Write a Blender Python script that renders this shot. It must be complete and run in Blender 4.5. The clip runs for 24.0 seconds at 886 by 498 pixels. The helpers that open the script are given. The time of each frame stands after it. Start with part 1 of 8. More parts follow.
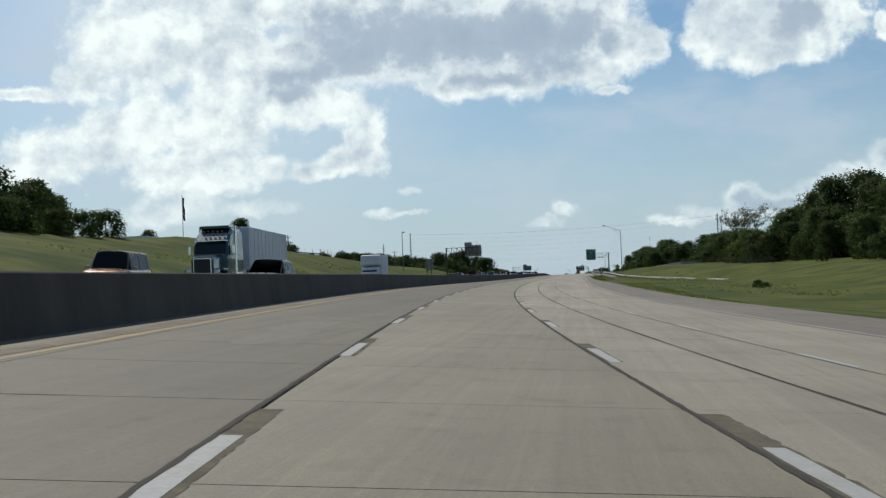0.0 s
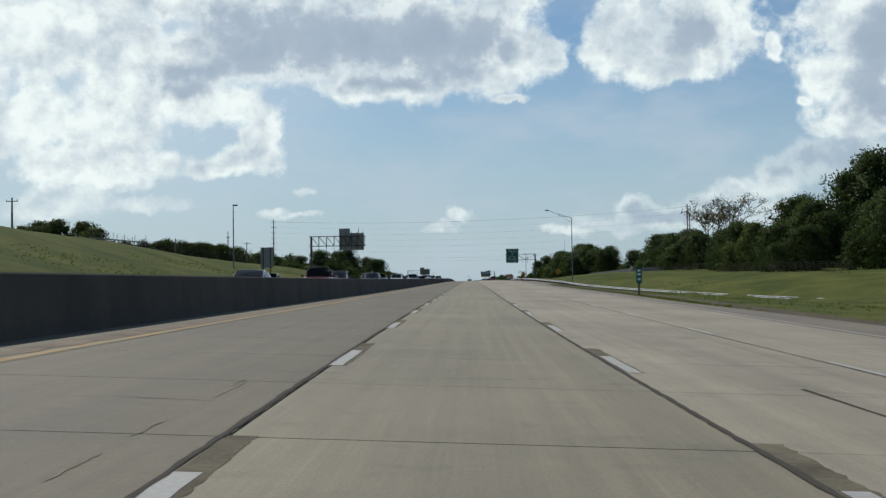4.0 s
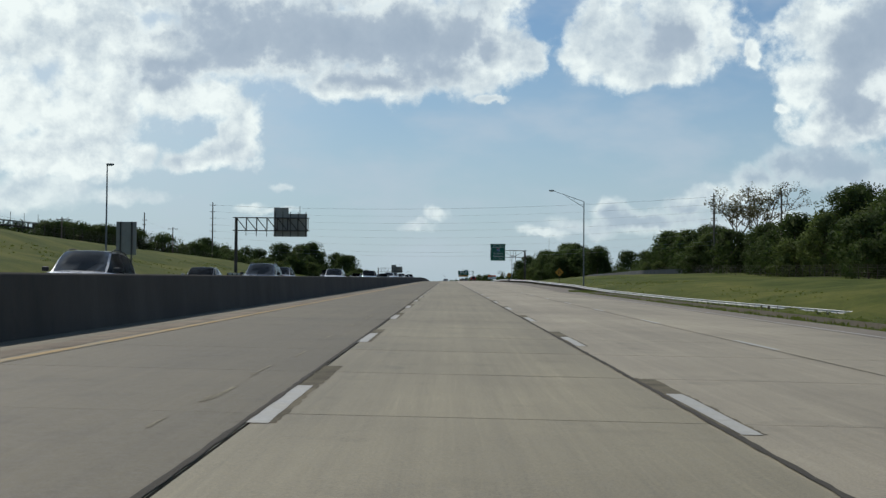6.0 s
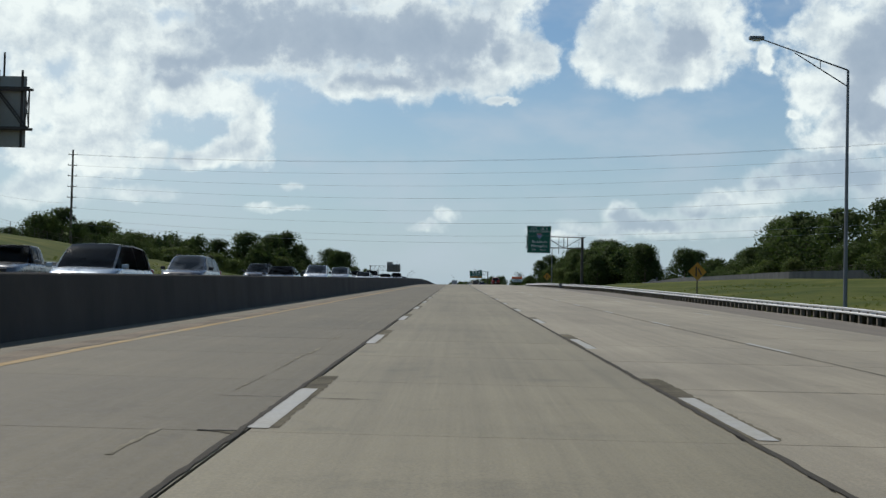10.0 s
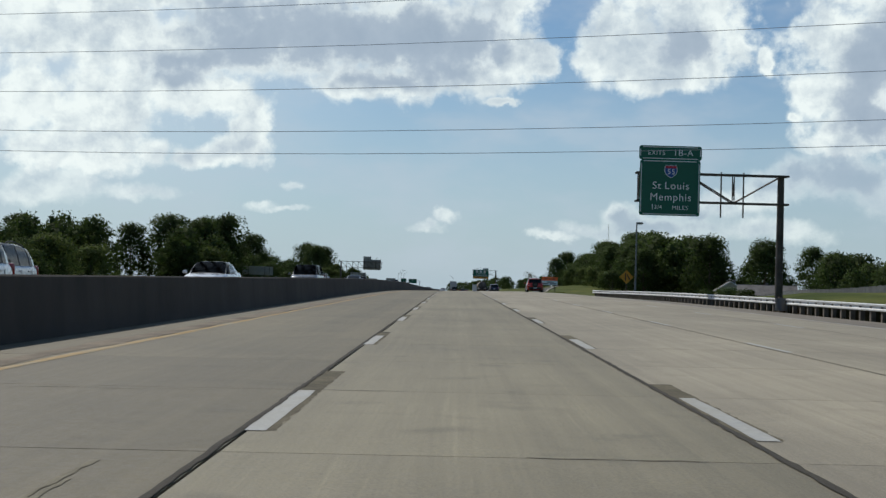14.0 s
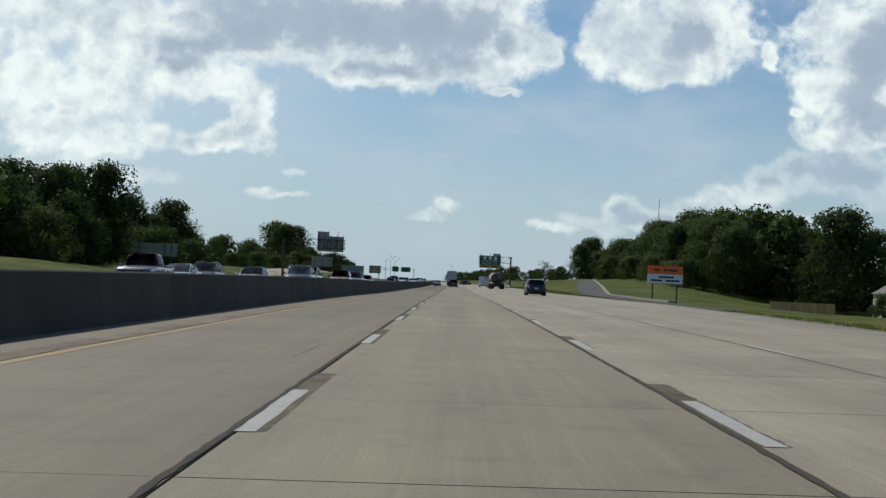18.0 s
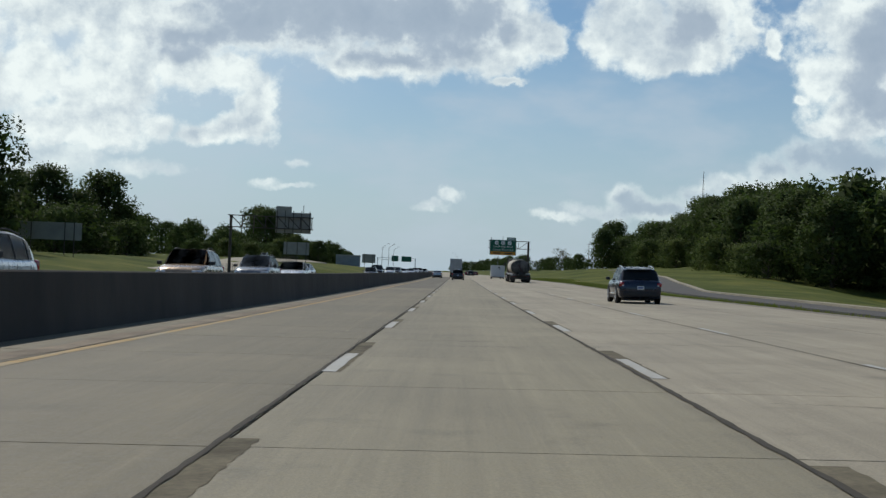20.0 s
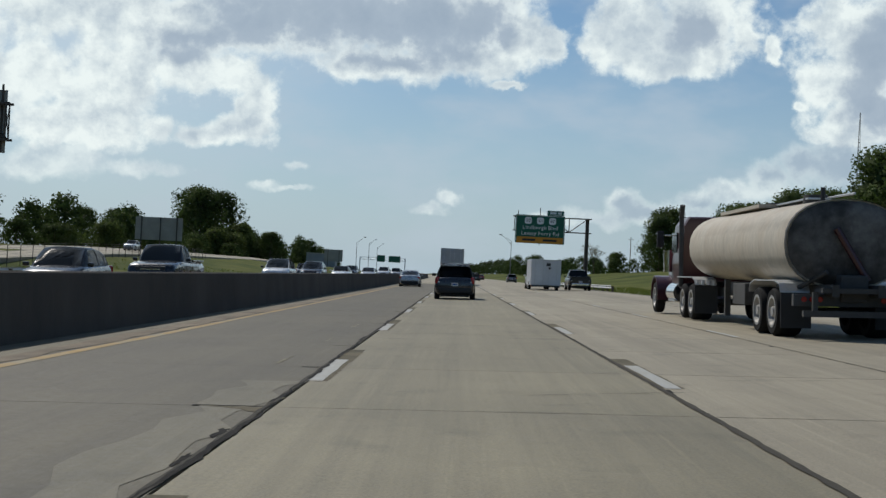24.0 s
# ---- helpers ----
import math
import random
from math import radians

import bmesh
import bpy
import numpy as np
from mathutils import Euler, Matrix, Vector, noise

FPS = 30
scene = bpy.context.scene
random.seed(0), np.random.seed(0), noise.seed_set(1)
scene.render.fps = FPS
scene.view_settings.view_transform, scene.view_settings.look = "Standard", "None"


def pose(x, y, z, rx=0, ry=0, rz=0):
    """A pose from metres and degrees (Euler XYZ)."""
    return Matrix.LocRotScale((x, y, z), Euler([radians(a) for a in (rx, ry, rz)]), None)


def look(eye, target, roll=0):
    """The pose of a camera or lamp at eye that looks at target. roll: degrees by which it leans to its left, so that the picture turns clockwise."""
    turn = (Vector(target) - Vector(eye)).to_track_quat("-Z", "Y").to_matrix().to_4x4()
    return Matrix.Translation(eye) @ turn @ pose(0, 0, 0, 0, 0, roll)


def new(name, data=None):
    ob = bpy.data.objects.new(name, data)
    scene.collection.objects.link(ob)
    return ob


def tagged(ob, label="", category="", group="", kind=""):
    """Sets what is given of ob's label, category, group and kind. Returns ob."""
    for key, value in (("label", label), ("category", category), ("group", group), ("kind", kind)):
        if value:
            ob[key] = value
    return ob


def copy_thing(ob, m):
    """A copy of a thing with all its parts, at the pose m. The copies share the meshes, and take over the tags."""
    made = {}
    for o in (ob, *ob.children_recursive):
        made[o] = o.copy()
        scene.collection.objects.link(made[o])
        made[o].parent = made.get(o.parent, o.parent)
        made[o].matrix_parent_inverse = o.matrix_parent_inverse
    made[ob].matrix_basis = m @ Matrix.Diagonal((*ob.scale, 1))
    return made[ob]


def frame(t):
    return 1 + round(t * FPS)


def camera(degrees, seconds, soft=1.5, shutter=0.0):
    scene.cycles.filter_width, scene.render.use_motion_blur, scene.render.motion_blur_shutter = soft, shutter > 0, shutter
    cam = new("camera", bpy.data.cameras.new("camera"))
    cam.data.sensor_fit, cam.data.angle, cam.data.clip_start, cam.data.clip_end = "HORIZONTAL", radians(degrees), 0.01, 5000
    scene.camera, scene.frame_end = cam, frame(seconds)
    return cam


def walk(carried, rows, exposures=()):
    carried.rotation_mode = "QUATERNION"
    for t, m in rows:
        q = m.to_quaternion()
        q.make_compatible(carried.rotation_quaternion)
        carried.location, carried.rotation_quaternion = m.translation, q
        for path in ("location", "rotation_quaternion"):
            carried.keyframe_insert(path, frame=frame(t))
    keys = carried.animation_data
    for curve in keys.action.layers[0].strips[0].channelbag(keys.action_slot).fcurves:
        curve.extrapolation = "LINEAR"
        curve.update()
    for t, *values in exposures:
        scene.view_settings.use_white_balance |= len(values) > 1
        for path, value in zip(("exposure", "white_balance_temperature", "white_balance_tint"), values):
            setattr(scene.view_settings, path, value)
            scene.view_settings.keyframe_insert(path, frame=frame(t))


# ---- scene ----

# ---------------------------------------------------------------- the line of the road
# station along the road in metres, degrees
HEADING = ((-200, 11.95), (0, 5.95), (34, 4.6), (68, 3.3), (85, 2.65), (119, 1.5), (153, 0.5), (170, 0.25), (204, 0),
           (950, 0), (1150, 0.8), (1350, 2.5), (2200, 5))
GRADE = ((-200, 0.5), (540, 0.5), (580, 0.3), (629, 0.0), (697, -0.3), (748, -0.15), (830, -0.1), (2200, -0.1))
BANK = ((-200, 3.6), (85, 3.6), (153, 2.2), (187, 1.4), (225, 0.7), (290, 0.3), (420, -0.2), (570, -1), (650, -1.1), (735, -1.3), (785, -1.1), (830, -1.7), (900, -1.5), (1000, -0.8), (2200, -0.8))
STATION = np.arange(-100, 2600.1, 1.0)


def along(rows, s):
    a = np.array(rows, float)
    return np.interp(s, a[:, 0], a[:, 1])


def summed(v):
    c = np.r_[0, np.cumsum((v[1:] + v[:-1]) / 2)]
    return c - np.interp(0, STATION, c)


_hd, _gr, _bk = (np.radians(along(r, STATION)) for r in (HEADING, GRADE, BANK))
_rx, _ry, _rz = summed(-np.sin(_hd)), summed(np.cos(_hd)), summed(np.tan(_gr))


def G(s, l, h=0.0):
    """World place of a point at station s, l metres right of the driven line, h over the road's plane."""
    a = float(np.interp(s, STATION, _hd))
    b = float(np.interp(s, STATION, _bk))
    lc = min(30.0, max(-30.0, l))
    return Vector((float(np.interp(s, STATION, _rx)) + l * math.cos(a), float(np.interp(s, STATION, _ry)) + l * math.sin(a),
                   float(np.interp(s, STATION, _rz)) - lc * math.tan(b) + h))


def GM(s, l, h=0.0, turn=0.0):
    """Pose of a thing that stands upright at (s, l, h), its +y along the road, turned by so many degrees."""
    p = G(s, l, h)
    return pose(p.x, p.y, p.z, 0, 0, math.degrees(float(np.interp(s, STATION, _hd))) + turn)


# ---------------------------------------------------------------- camera
cam = camera(38.5, 24.0, 1.4, 0.0)
EYE = 1.15
# seconds, station, yaw, pitch, roll
PATH = (
    (0.0, 0.00, 6.12, 1.76, 2.34), (0.5, 16.98, 5.33, 1.73, 2.18), (1.0, 33.95, 4.75, 1.82, 1.95), (1.5, 50.93, 4.21, 1.90, 2.21),
    (2.0, 67.90, 3.57, 1.97, 2.18), (2.5, 84.88, 2.90, 1.93, 2.20), (4.5, 152.78, 0.86, 1.79, 0.41), (5.0, 169.76, 0.53, 1.87, 0.09),
    (5.5, 186.42, 0.23, 1.79, -0.45), (6.0, 203.09, 0.16, 1.76, -0.45), (6.5, 219.75, 0.39, 1.69, -0.73), (7.0, 236.42, 0.46, 1.66, -0.80),
    (7.5, 253.25, 0.41, 1.75, -0.92), (8.0, 270.09, 0.45, 1.72, -0.82), (8.5, 286.93, 0.50, 1.79, -0.90), (9.0, 303.77, 0.52, 1.80, -0.93),
    (9.5, 320.60, 0.58, 1.75, -1.08), (10.0, 337.44, 0.56, 1.80, -1.30), (10.5, 354.21, 0.53, 1.77, -1.16), (12.5, 421.30, 0.42, 1.73, -1.33),
    (13.0, 438.07, 0.47, 1.74, -1.50), (13.5, 454.84, 0.52, 1.81, -1.37), (14.0, 471.61, 0.52, 1.82, -1.69), (14.5, 488.37, 0.49, 1.80, -1.71),
    (15.0, 505.12, 0.52, 1.83, -1.75), (15.5, 521.88, 0.47, 1.83, -2.00), (16.0, 538.64, 0.45, 1.86, -2.19), (16.5, 555.39, 0.47, 1.72, -2.36),
    (17.0, 572.15, 0.48, 1.61, -2.46), (17.5, 589.07, 0.47, 1.51, -2.64), (18.0, 606.00, 0.49, 1.33, -2.70), (18.5, 622.92, 0.52, 1.14, -2.70),
    (20.5, 690.62, 0.72, 0.85, -2.32), (21.0, 707.54, 0.75, 0.83, -2.44), (21.5, 724.44, 0.83, 0.82, -2.51), (22.0, 741.34, 0.78, 0.96, -2.65),
    (22.5, 758.23, 0.72, 1.35, -1.55), (23.0, 775.13, 0.42, 1.18, -2.17), (23.5, 792.03, 0.51, 1.08, -2.83), (24.0, 808.93, 0.61, 1.03, -2.82),
)
walk(cam, [(t, pose(*G(s, float(np.interp(t, (0, 2, 2.5, 4.5, 5.5), (0.14, 0.20, 0.18, 0.04, 0.0))), EYE), 90 + p, r, y)) for t, s, y, p, r in PATH], [(0, 0.04), (2, 0.01), (5, -0.03), (17, -0.03), (24, -0.08)])

# ---------------------------------------------------------------- sky and sun
SUN_AZ, SUN_EL = -38.0, 50.0          # degrees from the road's straight, to the right; over the horizon
sun = new("sun", bpy.data.lights.new("sun", "SUN"))
sun.data.energy, sun.data.angle, sun.data.color = 3.1, radians(0.6), (1.0, 0.95, 0.87)
sun.matrix_world = look((0, 0, 300), (-math.sin(radians(SUN_AZ)) * math.cos(radians(SUN_EL)), -math.cos(radians(SUN_AZ)) * math.cos(radians(SUN_EL)),
                                     300 - math.sin(radians(SUN_EL))))
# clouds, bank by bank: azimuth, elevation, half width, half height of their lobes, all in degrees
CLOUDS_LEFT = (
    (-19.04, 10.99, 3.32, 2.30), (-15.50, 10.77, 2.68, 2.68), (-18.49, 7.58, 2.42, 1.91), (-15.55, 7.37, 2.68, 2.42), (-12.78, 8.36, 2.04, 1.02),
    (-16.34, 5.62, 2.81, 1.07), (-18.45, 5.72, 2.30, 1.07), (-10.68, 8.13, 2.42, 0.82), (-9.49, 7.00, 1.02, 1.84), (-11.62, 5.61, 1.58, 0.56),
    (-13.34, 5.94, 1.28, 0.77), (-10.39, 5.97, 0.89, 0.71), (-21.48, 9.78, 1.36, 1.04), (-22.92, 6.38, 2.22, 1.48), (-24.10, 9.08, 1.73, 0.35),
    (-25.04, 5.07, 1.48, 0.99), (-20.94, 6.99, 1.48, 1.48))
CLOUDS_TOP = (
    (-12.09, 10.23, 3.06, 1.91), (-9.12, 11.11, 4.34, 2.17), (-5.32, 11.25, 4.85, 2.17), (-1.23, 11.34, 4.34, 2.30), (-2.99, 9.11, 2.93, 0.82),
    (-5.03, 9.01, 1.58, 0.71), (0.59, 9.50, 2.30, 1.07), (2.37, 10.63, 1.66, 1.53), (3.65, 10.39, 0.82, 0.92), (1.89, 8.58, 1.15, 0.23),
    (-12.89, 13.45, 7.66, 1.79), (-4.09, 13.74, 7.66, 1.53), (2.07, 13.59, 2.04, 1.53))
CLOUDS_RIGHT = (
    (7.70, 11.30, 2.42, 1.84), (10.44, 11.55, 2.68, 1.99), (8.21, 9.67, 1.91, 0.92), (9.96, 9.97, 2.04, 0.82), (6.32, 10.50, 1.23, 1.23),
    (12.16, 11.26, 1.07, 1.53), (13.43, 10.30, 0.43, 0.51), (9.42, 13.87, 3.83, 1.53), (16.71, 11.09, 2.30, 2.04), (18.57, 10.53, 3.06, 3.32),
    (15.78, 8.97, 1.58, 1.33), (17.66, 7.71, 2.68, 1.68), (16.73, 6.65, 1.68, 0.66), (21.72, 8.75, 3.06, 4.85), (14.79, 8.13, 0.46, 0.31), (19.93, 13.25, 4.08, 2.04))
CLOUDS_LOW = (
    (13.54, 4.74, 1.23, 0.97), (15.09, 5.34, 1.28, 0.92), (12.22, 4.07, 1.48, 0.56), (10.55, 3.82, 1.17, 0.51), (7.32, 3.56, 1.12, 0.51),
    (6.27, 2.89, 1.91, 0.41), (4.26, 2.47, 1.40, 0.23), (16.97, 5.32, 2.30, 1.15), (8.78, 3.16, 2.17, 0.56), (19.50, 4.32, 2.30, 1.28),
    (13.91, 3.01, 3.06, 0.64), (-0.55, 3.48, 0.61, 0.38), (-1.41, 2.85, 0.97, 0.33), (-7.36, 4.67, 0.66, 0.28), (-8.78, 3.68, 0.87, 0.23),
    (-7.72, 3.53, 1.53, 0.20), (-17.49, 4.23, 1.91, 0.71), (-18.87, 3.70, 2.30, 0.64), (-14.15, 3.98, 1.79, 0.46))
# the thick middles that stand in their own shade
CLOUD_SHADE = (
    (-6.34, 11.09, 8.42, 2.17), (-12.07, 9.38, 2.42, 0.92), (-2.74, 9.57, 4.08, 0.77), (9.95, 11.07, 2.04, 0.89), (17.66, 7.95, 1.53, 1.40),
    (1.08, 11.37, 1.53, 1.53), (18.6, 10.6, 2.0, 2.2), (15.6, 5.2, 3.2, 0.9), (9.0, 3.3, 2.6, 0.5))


def build_world():
    w = bpy.data.worlds.new("sky")
    scene.world = w
    w.use_nodes = True
    nt = w.node_tree
    nt.nodes.clear()
    N, L = nt.nodes.new, nt.links.new

    def math_node(op, a, b=None, c=None):
        n = N("ShaderNodeMath")
        n.operation = op
        for i, v in enumerate((a, b, c)):
            if v is None:
                continue
            if isinstance(v, (int, float)):
                n.inputs[i].default_value = v
            else:
                L(v, n.inputs[i])
        return n.outputs[0]

    def vec_node(op, a, b=None, c=None, out=0):
        n = N("ShaderNodeVectorMath")
        n.operation = op
        for i, v in enumerate((a, b, c)):
            if v is None:
                continue
            if isinstance(v, tuple):
                n.inputs[i].default_value = v
            else:
                L(v, n.inputs[i])
        return n.outputs[out]

    def ramp(v, lo, hi, a=0.0, b=1.0, smooth=True):
        n = N("ShaderNodeMapRange")
        n.interpolation_type = "SMOOTHSTEP" if smooth else "LINEAR"
        L(v, n.inputs[0])
        for i, x in zip((1, 2, 3, 4), (lo, hi, a, b)):
            n.inputs[i].default_value = x
        return n.outputs[0]

    def mix(f, a, b):
        n = N("ShaderNodeMix")
        n.data_type, n.clamp_factor = "RGBA", True
        if isinstance(f, (int, float)):
            n.inputs[0].default_value = f
        else:
            L(f, n.inputs[0])
        for i, v in ((6, a), (7, b)):
            if isinstance(v, tuple):
                n.inputs[i].default_value = (*v, 1)
            else:
                L(v, n.inputs[i])
        return n.outputs[2]

    sky = N("ShaderNodeTexSky")
    sky.sky_type, sky.sun_disc = "NISHITA", False
    sky.sun_elevation, sky.sun_rotation = radians(SUN_EL), radians(SUN_AZ)
    sky.air_density, sky.dust_density, sky.ozone_density, sky.altitude = 1.0, 0.7, 1.2, 150
    tc = N("ShaderNodeTexCoord").outputs["Generated"]
    sep = N("ShaderNodeSeparateXYZ")
    L(tc, sep.inputs[0])
    az = math_node("MULTIPLY", math_node("ARCTAN2", sep.outputs[0], sep.outputs[1]), 57.29578)
    el = math_node("MULTIPLY", math_node("ARCSINE", sep.outputs[2]), 57.29578)
    comb = N("ShaderNodeCombineXYZ")
    L(az, comb.inputs[0]), L(el, comb.inputs[1])
    p = comb.outputs[0]

    def noise_tex(scale, detail, rough, seed, stretch=(1, 1, 1)):
        n = N("ShaderNodeTexNoise")
        n.inputs["Scale"].default_value, n.inputs["Detail"].default_value, n.inputs["Roughness"].default_value = scale, detail, rough
        L(vec_node("MULTIPLY_ADD", p, stretch, (seed, seed * 0.7, 0)), n.inputs["Vector"])
        return n

    warp = noise_tex(0.45, 5, 0.6, 3.1)
    wv = vec_node("MULTIPLY_ADD", vec_node("SUBTRACT", warp.outputs["Color"], (0.5, 0.5, 0.5)), (2.1, 1.6, 0), p)
    fine = noise_tex(1.3, 7, 0.62, 11.0).outputs["Fac"]
    curl = vec_node("MULTIPLY_ADD", vec_node("SUBTRACT", noise_tex(1.1, 3, 0.6, 5.0).outputs["Color"], (0.5, 0.5, 0.5)), (1.3, 1.0, 0), p)

    def lobes(at):
        """Heaped round lobes, small ones on large ones: low at their middles."""
        n = N("ShaderNodeTexVoronoi")
        n.voronoi_dimensions, n.feature, n.normalize = "2D", "F1", True
        for key, v in (("Scale", 0.50), ("Detail", 4.0), ("Roughness", 0.50), ("Lacunarity", 2.2)):
            n.inputs[key].default_value = v
        L(at, n.inputs["Vector"])
        return n.outputs["Distance"]

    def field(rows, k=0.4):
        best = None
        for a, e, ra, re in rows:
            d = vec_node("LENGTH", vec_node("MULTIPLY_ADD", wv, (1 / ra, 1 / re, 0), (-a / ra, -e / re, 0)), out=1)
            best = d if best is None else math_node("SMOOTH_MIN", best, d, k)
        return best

    heap = lobes(curl)
    broad = noise_tex(0.42, 8, 0.58, 17.0).outputs["Fac"]
    rough = math_node("ADD", math_node("MULTIPLY", math_node("SUBTRACT", broad, 0.5), 1.7), math_node("MULTIPLY", math_node("SUBTRACT", 0.38, heap), 0.85))
    rough = math_node("ADD", rough, math_node("MULTIPLY", math_node("SUBTRACT", fine, 0.5), 0.45))
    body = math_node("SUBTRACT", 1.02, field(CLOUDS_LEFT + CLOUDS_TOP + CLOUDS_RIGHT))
    f = math_node("ADD", body, rough)
    mask = ramp(f, -0.10, 0.46)
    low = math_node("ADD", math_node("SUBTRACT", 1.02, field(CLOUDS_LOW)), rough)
    mask = math_node("MAXIMUM", mask, ramp(low, -0.10, 0.75, 0.0, 0.68))
    f = math_node("MAXIMUM", f, math_node("MULTIPLY", low, 0.8))
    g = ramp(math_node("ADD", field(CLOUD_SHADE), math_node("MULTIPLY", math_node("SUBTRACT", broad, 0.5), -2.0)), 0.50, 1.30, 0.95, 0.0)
    shade = math_node("MULTIPLY", g, ramp(f, 0.12, 0.70))
    # the sun stands up and to the left: lobes are bright on that side, and thin margins glow
    relief = math_node("SUBTRACT", lobes(vec_node("ADD", curl, (-0.32, 0.36, 0))), heap)
    patch = ramp(noise_tex(0.33, 6, 0.6, 8.0).outputs["Fac"], 0.36, 0.62, 0.42, -0.30)
    edge = ramp(f, 0.10, 0.80, 0.38, 0.0, False)
    bright = math_node("ADD", math_node("ADD", ramp(relief, -0.25, 0.25, 0.18, 0.86, False), patch), edge)
    lit = mix(bright, (0.64, 0.77, 0.88), (1.22, 1.33, 1.31))
    dim = mix(math_node("ADD", ramp(relief, -0.3, 0.3, 0.1, 0.5, False), ramp(f, 0.3, 1.2, 0.45, 0.0)), (0.43, 0.55, 0.69), (0.59, 0.71, 0.84))
    cloud = mix(shade, lit, dim)
    blue = vec_node("MULTIPLY", sky.outputs[0], (0.080, 0.099, 0.111))
    # haze is brightest low down and towards the sun
    toward = math_node("ADD", math_node("MULTIPLY", sep.outputs[0], math.sin(radians(SUN_AZ * 0.5))), math_node("MULTIPLY", sep.outputs[1], math.cos(radians(SUN_AZ * 0.5))))
    forward = ramp(toward, -0.1, 0.9, 0.06, 1.0)
    haze = math_node("MULTIPLY", ramp(el, 0.0, 11.0, 0.85, 0.0, False), forward)
    clear = mix(haze, blue, (0.59, 0.75, 0.88))
    glow = vec_node("LENGTH", vec_node("MULTIPLY_ADD", p, (1 / 17.0, 1 / 15.0, 0), (17.0 / 17.0, -14.0 / 15.0, 0)), out=1)
    clear = mix(ramp(glow, 0.0, 1.0, 0.75, 0.0), clear, (0.90, 1.02, 1.08))
    # thin veil between the clouds
    veil = math_node("MULTIPLY", ramp(noise_tex(0.18, 4, 0.55, 21.0, (1, 2.2, 1)).outputs["Fac"], 0.40, 0.74, 0.0, 0.5), forward)
    clear = mix(veil, clear, (0.68, 0.80, 0.92))
    full = mix(math_node("MULTIPLY", mask, 0.96), clear, cloud)
    bg = N("ShaderNodeBackground")
    L(full, bg.inputs[0])
    bg.inputs[1].default_value = 0.74
    out = N("ShaderNodeOutputWorld")
    L(bg.outputs[0], out.inputs[0])


build_world()

